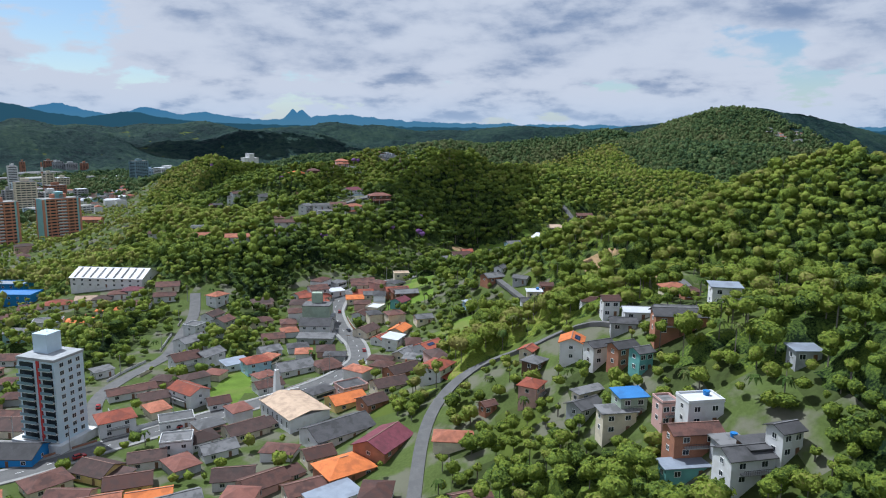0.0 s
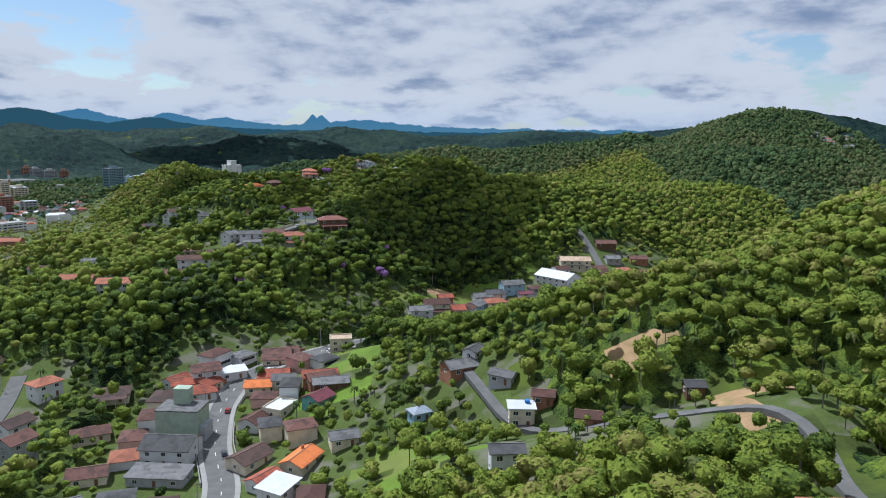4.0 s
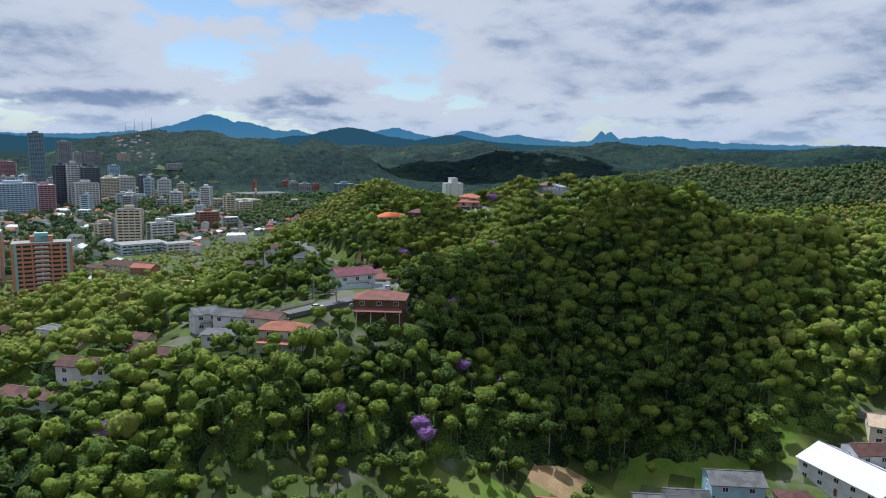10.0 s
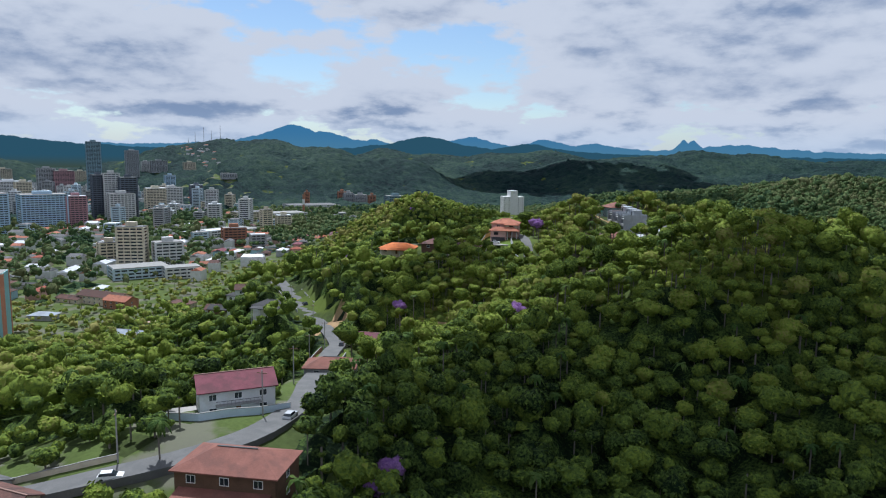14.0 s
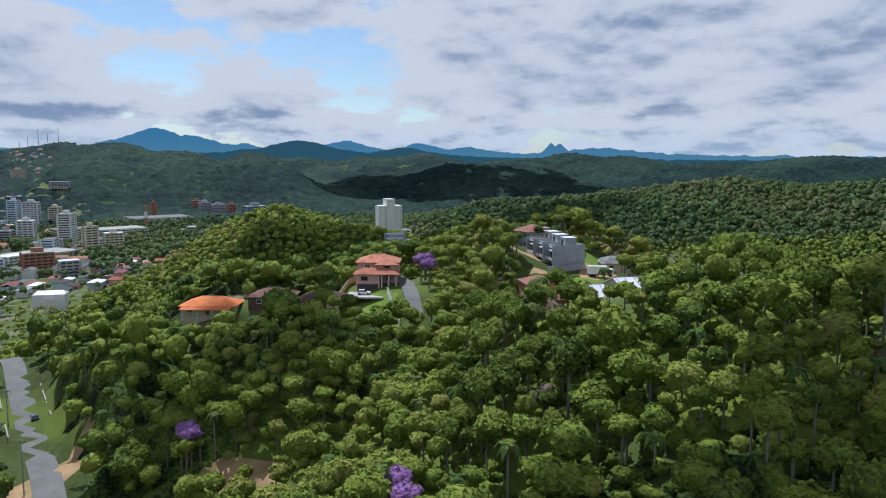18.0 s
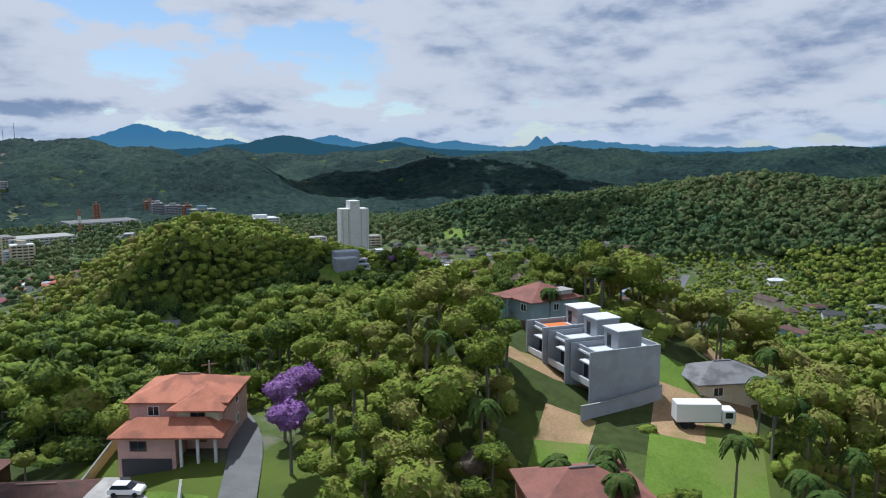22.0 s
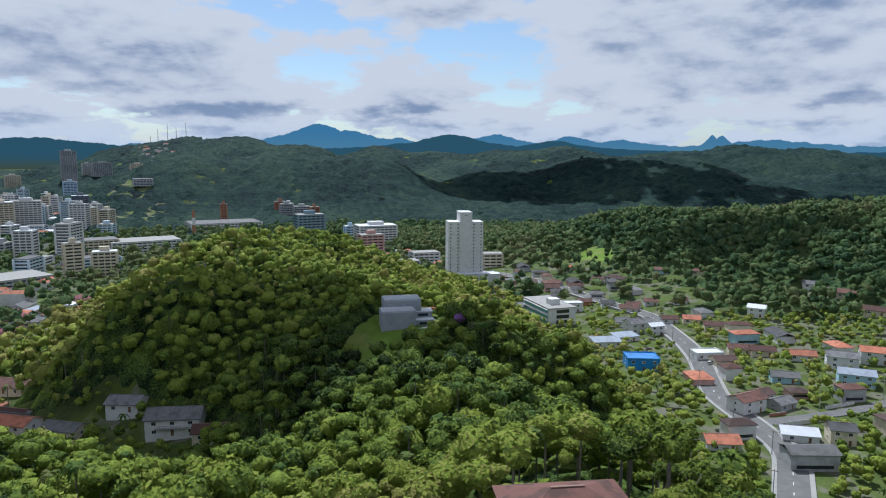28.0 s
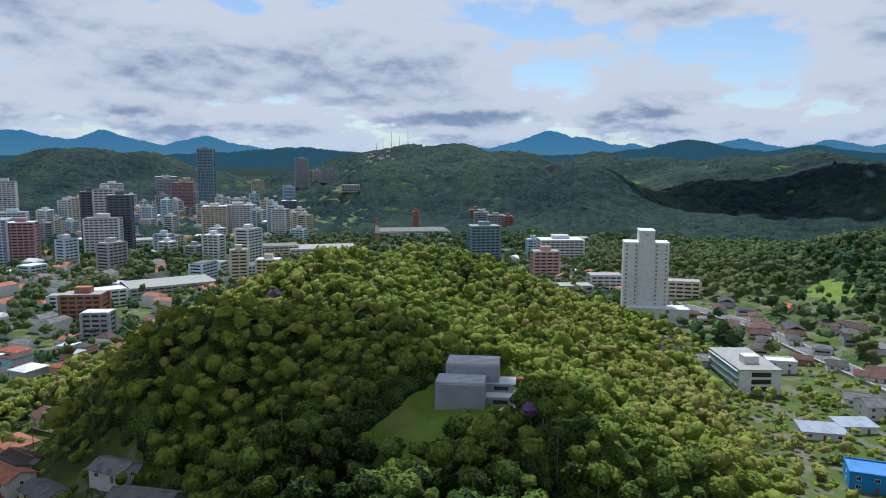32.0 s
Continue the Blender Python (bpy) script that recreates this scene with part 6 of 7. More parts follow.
def small_building(x, y, w, d, h, rot, rc, wc, label, strip=True):
    """A small far house or shop: walls, a pitched roof with ridge, and one front window strip."""
    base = part("city_house", box(-w / 2, -d / 2, -1, w / 2, d / 2, h), WALLS[wc], None)
    base.matrix_basis = pose(x, y, gz(x, y), 0, 0, rot)
    tagged(base, label, "house", "city houses")
    KEEP.append((x, y, math.hypot(w, d) / 2 + 1))
    r = part("roof", roof_mesh("hip" if w < 16 else "gable", w, d, d * 0.18, 0.5), ROOFS[rc], base)
    r.location.z = h + 0.1
    if strip:
        part("window_strip", box(-w * 0.38, -d / 2 - 0.08, 1.0, w * 0.38, -d / 2 + 0.05, 2.2), GLASS, base)


FARV, FARF, FARM = [], [], []


def far_house(x, y, w, d, h, rot, roof):
    """Adds a far house, too small to pick apart, to the joined quarter."""
    c, s, z = math.cos(radians(rot)), math.sin(radians(rot)), gz(x, y)
    k = len(FARV)
    for px, py, pz in ((-1, -1, -1), (1, -1, -1), (1, 1, -1), (-1, 1, -1), (-1, -1, 1), (1, -1, 1), (1, 1, 1), (-1, 1, 1)):
        FARV.append((x + px * w / 2 * c - py * d / 2 * s, y + px * w / 2 * s + py * d / 2 * c, z + (h if pz > 0 else -1)))
    for e in (-0.4, 0.4):
        FARV.append((x + e * w * c, y + e * w * s, z + h + d * 0.2))
    FARF.extend(tuple(k + i for i in q) for q in ((0, 1, 5, 4), (1, 2, 6, 5), (2, 3, 7, 6), (3, 0, 4, 7), (4, 5, 9, 8), (6, 7, 8, 9), (5, 6, 9), (7, 4, 8)))
    FARM.extend([0] * 4 + [roof] * 4)


def city(n, x1, y1, x2, y2, r, tall, seed):
    """Fills a stretch of the valley with n buildings; tall: share of blocks of several storeys."""
    q = random.Random(seed)
    placed = 0
    for _ in range(n * 12):
        if placed >= n:
            break
        k, a, s = q.random(), q.uniform(0, 6.28), r * math.sqrt(q.random())
        x, y = x1 + (x2 - x1) * k + s * math.cos(a), y1 + (y2 - y1) * k + s * math.sin(a)
        if gz(x, y) > -6:
            continue
        isb = q.random() < tall
        w, d = (q.uniform(14, 24), q.uniform(11, 15)) if isb else (q.uniform(9, 22), q.uniform(8, 13))
        rad = math.hypot(w, d) / 2
        if any(abs(x - kx) < kr + rad and math.hypot(x - kx, y - ky) < (kr + rad) * 0.80 for kx, ky, kr in KEEP):
            continue
        rot = 35 + q.choice((0, 90)) + q.uniform(-6, 6)
        if isb:
            wc = q.choice(("white", "white", "cream", "grey", "bluewhite", "bluewhite", "white", "grey"))
            fl = q.choice((4, 5, 6, 8, 10, 13))
            block(x, y, w, d, fl, wc, rot, f"{WNAME[wc]} city block with rows of windows", joined=True)
        else:
            rc, wc = q.choice(("brown", "terracotta", "red", "grey", "metal", "bluegrey", "darkgrey", "brown", "darkbrown", "maroon")), q.choice(("white", "white", "cream", "pink", "grey", "blue"))
            if seed in (2, 3, 4, 6):
                far_house(x, y, w, d, q.choice((3.2, 6.2, 9.0)), rot, q.choice((1, 1, 2, 2, 4, 3)))
                KEEP.append((x, y, rad))
            else:
                if seed >= 7:
                    rc = q.choice(("brown", "darkbrown", "grey", "brown", "darkgrey", "terracotta"))
                small_building(x, y, w * 0.85, d * 0.85, q.choice((3.2, 3.4, 6.2)), rot, rc, wc, f"small {WNAME[wc]} city house with a {RNAME[rc]} roof", seed >= 5)
        placed += 1




def lots(n, x1, y1, x2, y2, r, seed):
    """Small old houses with brown roofs on the free lots of the valley."""
    q = random.Random(seed)
    done = 0
    for _ in range(n * 40):
        if done >= n:
            break
        k, a, s = q.random(), q.uniform(0, 6.28), r * math.sqrt(q.random())
        x, y = x1 + (x2 - x1) * k + s * math.cos(a), y1 + (y2 - y1) * k + s * math.sin(a)
        w, d = q.uniform(8, 12), q.uniform(6.5, 8.5)
        if any(math.hypot(x - kx, y - ky) < kr + 2.0 for kx, ky, kr in KEEP):
            continue
        if any(np.min(np.hypot(p[:, 0] - x, p[:, 1] - y)) < rw / 2 + 7 for rw, p in ROADS):
            continue
        rc, wc = q.choice(("brown", "darkbrown", "brown", "grey", "darkgrey", "redbrown", "terracotta")), q.choice(("white", "cream", "white", "grey", "pink"))
        small_building(x, y, w, d, q.choice((3.1, 3.1, 5.8)), road_angle(x, y) + q.choice((0, 90)), rc, wc, f"small {WNAME[wc]} valley house with a {RNAME[rc]} roof")
        done += 1


KEEP.append((-88, 276, 13))
lots(20, -143, 215, -43, 286, 46, 31)
lots(18, -43, 290, -57, 415, 34, 32)
lots(10, -225, 292, -150, 262, 22, 33)
lots(7, -57, 186, -14, 201, 26, 34)
lots(9, 60, 548, 150, 585, 22, 35)
city(60, -420, 600, -640, 850, 110, 0.03, 1)
city(130, -560, 850, -860, 1150, 170, 0.10, 2)
city(110, -900, 1150, -1450, 1380, 240, 0.5, 3)
city(75, -1350, 1350, -1750, 1560, 210, 0.72, 4)
city(45, -500, 980, -520, 1180, 60, 0.02, 5)
city(30, -400, 1400, -800, 1480, 70, 0.10, 6)
city(18, -240, 1370, -380, 1420, 45, 0.0, 7)
city(20, -70, 1170, -140, 1340, 62, 0.0, 8)
city(9, 10, 1190, -30, 1330, 55, 0.0, 9)


def city_slope(n, x1, y1, x2, y2, r, seed):
    q = random.Random(seed)
    for _ in range(n):
        k, a, s = q.random(), q.uniform(0, 6.28), r * math.sqrt(q.random())
        x, y = x1 + (x2 - x1) * k + s * math.cos(a), y1 + (y2 - y1) * k + s * math.sin(a)
        far_house(x, y, q.uniform(10, 16), q.uniform(8, 11), q.choice((3.4, 6.2)), q.uniform(0, 90), q.choice((1, 2)))
        KEEP.append((x, y, 9))


city_slope(30, -1950, 2150, -2180, 2330, 70, 21)
city_slope(14, 560, 1330, 720, 1400, 50, 22)
city_slope(10, 420, 1380, 500, 1180, 60, 23)
city_slope(6, 195, 800, 215, 815, 14, 24)
tagged(mesh_object("distant_houses", FARV, FARF, [WALLS["white"], ROOFS["terracotta"], ROOFS["grey"], ROOFS["metal"], ROOFS["brown"]], index=FARM), "distant houses with red and grey roofs", "houses", kind="stuff")

# poles and cars along the streets
PRND = random.Random(3)
for w, p in ROADS:
    if w < 4.5:
        continue
    acc = 0.0
    for i in range(1, len(p) - 1):
        acc += math.hypot(*(p[i] - p[i - 1]))
        if acc > 34:
            acc = 0.0
            t = p[i + 1] - p[i - 1]
            a = math.degrees(math.atan2(t[1], t[0]))
            nx_, ny_ = -t[1] / np.hypot(*t), t[0] / np.hypot(*t)
            utility_pole(p[i, 0] + nx_ * (w / 2 + 1.2), p[i, 1] + ny_ * (w / 2 + 1.2), a + 90)
            if PRND.random() < 0.55:
                car(p[i, 0] - nx_ * (w / 2 - 1.3), p[i, 1] - ny_ * (w / 2 - 1.3), a, PRND.choice((0, 0, 1, 2, 3)), gz(p[i, 0], p[i, 1]) + 0.35)
# garden walls beside the streets
for w, p in ROADS:
    if w not in (8, 6):
        continue
    for side in (-1, 1):
        i = 3
        while i < len(p) - 10:
            k = PRND.randint(4, 8)
            seg = p[i:i + k]
            t = np.gradient(seg, axis=0)
            nn = np.stack([-t[:, 1], t[:, 0]], -1) / (np.linalg.norm(t, axis=1)[:, None] + 1e-9)
            q = seg + nn * side * (w / 2 + 2.1)
            if PRND.random() < 0.7:
                wall_line([tuple(v) for v in q[::2]], PRND.uniform(0.9, 1.8), PRND.choice((WALLS["white"], WALLS["white"], WALLS["grey"], WALLS["cream"], WALLS["brick"])), PRND.choice(("painted street wall in front of the gardens", "rendered front wall beside the pavement")))
            i += k + PRND.randint(1, 3)

# ---------------- trees
rng = np.random.default_rng(7)


def icosa():
    t = (1 + 5 ** 0.5) / 2
    v = np.array([(-1, t, 0), (1, t, 0), (-1, -t, 0), (1, -t, 0), (0, -1, t), (0, 1, t), (0, -1, -t), (0, 1, -t), (t, 0, -1), (t, 0, 1), (-t, 0, -1), (-t, 0, 1)], float)
    v /= np.linalg.norm(v[0])
    f = [(0, 11, 5), (0, 5, 1), (0, 1, 7), (0, 7, 10), (0, 10, 11), (1, 5, 9), (5, 11, 4), (11, 10, 2), (10, 7, 6), (7, 1, 8), (3, 9, 4), (3, 4, 2), (3, 2, 6), (3, 6, 8), (3, 8, 9), (4, 9, 5), (2, 4, 11), (6, 2, 10), (8, 6, 7), (9, 8, 1)]
    return v, np.array(f)


ICO = icosa()


def finer(solid):
    """Splits every triangle of a ball in four."""
    v, f = [tuple(q) for q in solid[0]], []
    mid = {}

    def half(i, j):
        k = (min(i, j), max(i, j))
        if k not in mid:
            m = np.array(v[i]) + np.array(v[j])
            mid[k] = len(v)
            v.append(tuple(m / np.linalg.norm(m)))
        return mid[k]

    for p, q, t in solid[1].tolist():
        pq, qt, tp = half(p, q), half(q, t), half(t, p)
        f += [(p, pq, tp), (q, qt, pq), (t, tp, qt), (pq, qt, tp)]
    return np.array(v), np.array(f)


BALL = finer(ICO)
FINE = finer(BALL)
SMOOTH = {}         # faces of each crown that belong to its rounded body


def crown(r, k, leaves, size, solid, clump=0.5, flat=0.8, skirt=-0.5):
    """Crown of radius 1: a full rounded body that bulges into k boughs, with loose leaf sprays over it; returns vertices and triangles."""
    cs = []
    for i in range(k):
        a = i * 2.399 + r.uniform(-0.5, 0.5)
        rad = 0.66 * math.sqrt((i + 0.3) / k) * r.uniform(0.85, 1.1)
        h = 0.62 * math.sqrt(max(0.0, 1 - rad * rad * 1.6)) * r.uniform(0.75, 1.12) - 0.10
        cs.append((rad * math.cos(a), rad * math.sin(a), h, clump * r.uniform(0.75, 1.15)))
    C = np.array(cs)
    bv, bf = solid
    a = r.uniform(0, 6.28)
    d = bv @ np.array([(math.cos(a), math.sin(a), 0), (-math.sin(a), math.cos(a), 0), (0, 0, 1)])
    dc = d @ C[:, :3].T
    disc = C[:, 3] ** 2 - (C[:, :3] ** 2).sum(1) + dc ** 2
    reach = np.where(disc > 0, dc + np.sqrt(np.maximum(disc, 0)), 0).max(1)
    v = d * (np.maximum(reach, 0.52) * r.uniform(0.80, 1.14, len(d)))[:, None]
    f = bf[(d[bf][:, :, 2].max(1) > skirt)]
    keep, back = np.unique(f, return_inverse=True)
    v, f = v[keep], back.reshape(-1, 3)
    body = len(f)
    if leaves:
        tri = f[r.integers(0, body, leaves * 2)]
        wgt = r.dirichlet((1, 1, 1), leaves * 2)
        pos = (v[tri] * wgt[:, :, None]).sum(1)
        pos = pos[np.argsort(-pos[:, 2] + r.normal(size=leaves * 2) * 0.5)[:leaves]]
        out = pos / (np.linalg.norm(pos, axis=1)[:, None] + 1e-9)
        pos = pos * r.uniform(0.98, 1.13, leaves)[:, None]
        nn = out + r.normal(size=(leaves, 3)) * 0.55 + (0, 0, 0.3)
        nn /= np.linalg.norm(nn, axis=1)[:, None]
        u = np.cross(nn, r.normal(size=(leaves, 3)))
        u /= np.linalg.norm(u, axis=1)[:, None] + 1e-9
        w = np.cross(nn, u)
        q = (size * r.uniform(0.6, 1.3, leaves))[:, None]
        tri_ = np.stack([pos - u * q - w * q * 0.6, pos + u * q * 1.1 - w * q * 0.4, pos + w * q * 1.2], 1).reshape(-1, 3)
        f = np.concatenate([f, len(v) + np.arange(leaves * 3).reshape(-1, 3)])
        v = np.concatenate([v, tri_])
    v = v * (1, 1, flat)
    SMOOTH[len(v), len(f)] = body
    return v, f


def palm_crown(r, fronds, segs):
    vs, fs, n = [], [], 0
    for i in range(fronds):
        a = i * 2.399 + r.uniform(-0.2, 0.2)
        up = r.uniform(0.1, 0.9)
        L = r.uniform(0.85, 1.1)
        dirv, side = np.array((math.cos(a), math.sin(a))), np.array((-math.sin(a), math.cos(a)))
        row = []
        for s in range(segs + 1):
            t = s / segs
            p = dirv * (L * t * (1 - 0.22 * t))
            z = up * t * 0.9 - (0.75 + 0.5 * up) * t * t + 0.05
            wd = 0.16 * math.sin(math.pi * (0.12 + 0.86 * t)) + 0.01
            row += [(*(p + side * wd), z - 0.10 * t), (*p, z), (*(p - side * wd), z - 0.10 * t)]
        vs.append(np.array(row))
        for s in range(segs):
            b = n + s * 3
            fs += [(b, b + 1, b + 4), (b, b + 4, b + 3), (b + 1, b + 2, b + 5), (b + 1, b + 5, b + 4)]
        n += len(row)
    return np.concatenate(vs), np.array(fs)


def trunk_mesh(r, h, rad, limbs, sides=5, bend=0.05):
    """A tapered trunk of height h with limbs that fork towards the crown."""
    vs, fs = [], []

    def tube(pts, r0, r1):
        n = len(vs)
        for i, p in enumerate(pts):
            t = i / (len(pts) - 1)
            rr = r0 + (r1 - r0) * t
            for j in range(sides):
                a = 2 * math.pi * j / sides
                vs.append((p[0] + rr * math.cos(a), p[1] + rr * math.sin(a), p[2]))
        for i in range(len(pts) - 1):
            for j in range(sides):
                a, b = n + i * sides + j, n + i * sides + (j + 1) % sides
                fs.append((a, b, b + sides, a + sides))

    bx, by = r.uniform(-bend, bend, 2) * h
    top = np.array((bx, by, h))
    tube([(0, 0, -1.0), (bx * 0.3, by * 0.3, h * 0.4), (bx * 0.7, by * 0.7, h * 0.75), top], rad * 1.3, rad * 0.55)
    for i in range(limbs):
        a = i * 2.4 + r.uniform(-0.4, 0.4)
        s = r.uniform(0.55, 0.95)
        st = np.array((bx * s, by * s, h * s))
        e = st + np.array((math.cos(a), math.sin(a), 0)) * h * r.uniform(0.22, 0.4) + (0, 0, h * r.uniform(0.15, 0.35))
        tube([st, (st + e) / 2 + (0, 0, h * 0.03), e], rad * 0.45, rad * 0.12)
    return vs, fs


def forest_object(name, variants, where, tints, mat, label):
    """Joins many trees, each a turned and scaled variant of (vertices, triangles), into one mesh."""
    vv, ff, tt, smooth, n = [], [], [], [], 0
    for (bx, by, bz, sx, sz, ang, kind), tint in zip(where, tints):
        v, f = variants[int(kind)]
        c, s = math.cos(ang), math.sin(ang)
        q = np.empty_like(v)
        q[:, 0] = (v[:, 0] * c - v[:, 1] * s) * sx + bx
        q[:, 1] = (v[:, 0] * s + v[:, 1] * c) * sx + by
        q[:, 2] = v[:, 2] * sz + bz
        vv.append(q)
        ff.append(f + n)
        tt.append(np.full(len(v), tint))
        smooth.append(np.arange(len(f)) < SMOOTH.get((len(v), len(f)), 0))
        n += len(v)
    if not vv:
        return
    V, F, T = np.concatenate(vv), np.concatenate(ff), np.concatenate(tt)
    me = bpy.data.meshes.new(name)
    me.vertices.add(len(V))
    me.vertices.foreach_set("co", V.ravel())
    me.loops.add(F.size)
    me.loops.foreach_set("vertex_index", F.ravel())
    me.polygons.add(len(F))
    me.polygons.foreach_set("loop_start", np.arange(len(F)) * 3)
    me.polygons.foreach_set("loop_total", np.full(len(F), 3))
    me.attributes.new("tint", "FLOAT", "POINT").data.foreach_set("value", T)
    me.polygons.foreach_set("use_smooth", np.concatenate(smooth))
    me.materials.append(mat)
    me.update()
    tagged(new(name, me), label, "forest", kind="stuff")


def sheet(name, pts, inside, tint, mat, label, soft=False):
    """A rough sheet over a grid of points, kept where a corner of the cell lies inside the wood."""
    ny_, nx_ = inside.shape
    cell = inside[:-1, :-1] | inside[1:, :-1] | inside[:-1, 1:] | inside[1:, 1:]
    r, c = np.nonzero(cell)
    i = r * nx_ + c
    flip = (r + c) % 2 == 0
    t1 = np.where(flip[:, None], np.stack([i, i + 1, i + nx_ + 1], -1), np.stack([i, i + 1, i + nx_], -1))
    t2 = np.where(flip[:, None], np.stack([i, i + nx_ + 1, i + nx_], -1), np.stack([i + 1, i + nx_ + 1, i + nx_], -1))
    tri_ = np.concatenate([t1, t2])
    keep, back = np.unique(tri_, return_inverse=True)
    return add_triangles(name, pts[keep], back.reshape(-1, 3), tint[keep], mat, label, soft)


def add_triangles(name, V, F, T, mat, label, soft=False):
    me = bpy.data.meshes.new(name)
    me.vertices.add(len(V))
    me.vertices.foreach_set("co", V.ravel())
    me.loops.add(F.size)
    me.loops.foreach_set("vertex_index", F.ravel())
    me.polygons.add(len(F))
    me.polygons.foreach_set("loop_start", np.arange(len(F)) * 3)
    me.polygons.foreach_set("loop_total", np.full(len(F), 3))
    me.attributes.new("tint", "FLOAT", "POINT").data.foreach_set("value", T)
    me.polygons.foreach_set("use_smooth", np.full(len(F), soft))
    me.materials.append(mat)
    me.update()
    ob = new(name, me)
    tagged(ob, label, "forest", kind="stuff")
    return ob


def canopy(name, step, tx, ty, tz, th, ts, tt, mat, label):
    """The shaded lower storey of a wood: every tree lifts a low dome out of one rough sheet under the crowns."""
    x0, y0 = tx.min() - 12, ty.min() - 12
    nx_, ny_ = int((tx.max() - x0 + 12) / step), int((ty.max() - y0 + 12) / step)
    H, T = np.full((ny_, nx_), -1e9), np.zeros((ny_, nx_))
    gx_, gy_ = x0 + np.arange(nx_) * step, y0 + np.arange(ny_) * step
    for px_, py_, pr_, pz_, pt_ in zip(tx, ty, ts * 1.1, tz + th * 0.52, tt):
        a0, b0 = max(int((px_ - pr_ - x0) / step), 0), int((px_ + pr_ - x0) / step) + 2
        c0, d0 = max(int((py_ - pr_ - y0) / step), 0), int((py_ + pr_ - y0) / step) + 2
        f = 1 - ((gx_[None, a0:b0] - px_) ** 2 + (gy_[c0:d0, None] - py_) ** 2) / (pr_ * pr_)
        dome = np.where(f > 0, pz_ + pr_ * 0.35 * np.sqrt(np.maximum(f, 0)), -1e9)
        win = H[c0:d0, a0:b0]
        better = dome > win
        win[better] = dome[better]
        T[c0:d0, a0:b0][better] = pt_
    inside = H > -1e8
    X, Y = np.meshgrid(gx_, gy_)
    X, Y = X + rng.uniform(-0.38, 0.38, X.shape) * step, Y + rng.uniform(-0.38, 0.38, X.shape) * step
    floor_ = ground(X, Y)
    Z = np.where(inside, np.maximum(H, floor_ + 0.4) + rng.normal(size=X.shape) * 0.45, floor_ - 0.3)
    # the sheet sinks to the ground towards its rim
    rim = np.pad(inside.astype(float), 2)
    share = sum(rim[i:i + ny_, j:j + nx_] for i in range(5) for j in range(5)) / 25
    Z = floor_ - 0.3 + (Z - floor_ + 0.3) * np.clip(share * 1.6 - 0.6, 0, 1)
    # tints cut to three quarters: shade under the crowns put into the colour
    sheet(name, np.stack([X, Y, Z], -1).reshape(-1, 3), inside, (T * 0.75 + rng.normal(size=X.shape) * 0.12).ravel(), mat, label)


def allowed(x, y):
    """Share of trees that may stand at each place: none on roads and footprints, few in the built-up stretches."""
    share = np.ones(len(x))
    for x1, y1, x2, y2, r, sh, kind in ZONES:
        d = along(x, y, x1, y1, x2, y2) + 4 * np.sin(x * 0.31) + 4 * np.sin(y * 0.27)
        share = np.where(d < r, np.minimum(share, sh), share)
    for w, p in ROADS:
        near = (x > p[:, 0].min() - 12) & (x < p[:, 0].max() + 12) & (y > p[:, 1].min() - 12) & (y < p[:, 1].max() + 12)
        idx = np.nonzero(near)[0]
        if len(idx):
            d = np.min(np.hypot(x[idx, None] - p[None, :, 0], y[idx, None] - p[None, :, 1]), 1)
            share[idx[d < w / 2 + 4.2]] = 0
    if KEEP:
        k = np.array(KEEP)
        for kx, ky, kr in k:
            idx = np.nonzero((np.abs(x - kx) < kr) & (np.abs(y - ky) < kr))[0]
            if len(idx):
                idx = idx[np.hypot(x[idx] - kx, y[idx] - ky) < kr]
                share[idx] = 0
    return share


LINE = np.array([e[1][:2] for e in PATH])


def scatter(step, x0, x1, y0, y1):
    xs, ys = np.arange(x0, x1, step), np.arange(y0, y1, step)
    X, Y = np.meshgrid(xs, ys)
    X[1::2] += step / 2
    X = X.ravel() + rng.uniform(-0.42, 0.42, X.size) * step
    Y = Y.ravel() + rng.uniform(-0.42, 0.42, Y.size) * step
    return X, Y


def off_line(x, y):
    d = np.full(len(x), 1e9)
    for (ax, ay), (bx, by) in zip(LINE, LINE[1:]):
        d = np.minimum(d, along(x, y, ax, ay, bx, by))
    return d


def in_sight(x, y, margin=0.12):
    """Whether a place lies ahead of any stretch of the walk, within a broad cone."""
    ok = np.zeros(len(x), bool)
    for t, e, a, r in PATH[::2] + PATH[-1:]:
        ax, ay = a[0] - e[0], a[1] - e[1]
        n = math.hypot(ax, ay)
        ax, ay = ax / n, ay / n
        fx = (x - e[0]) * ax + (y - e[1]) * ay
        sx = (x - e[0]) * ay - (y - e[1]) * ax
        ok |= (fx > -5) & (np.abs(sx) < fx * (0.65 + margin) + 25)
    return ok


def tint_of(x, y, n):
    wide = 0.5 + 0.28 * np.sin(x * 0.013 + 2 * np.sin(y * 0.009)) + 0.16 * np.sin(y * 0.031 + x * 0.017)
    # stands toned darker: dark kinds, and cloud shade put into the tint
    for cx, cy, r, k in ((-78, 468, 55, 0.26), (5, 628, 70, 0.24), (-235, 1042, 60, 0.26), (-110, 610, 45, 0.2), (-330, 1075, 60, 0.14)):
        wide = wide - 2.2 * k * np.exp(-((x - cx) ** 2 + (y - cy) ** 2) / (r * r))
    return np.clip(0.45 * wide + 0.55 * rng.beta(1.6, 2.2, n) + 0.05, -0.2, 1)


NEAR_R, FAR_R = 84, 950
v0 = [crown(rng, 7, 130, 0.125, BALL, 0.46, rng.uniform(0.8, 1.25)) for _ in range(12)]
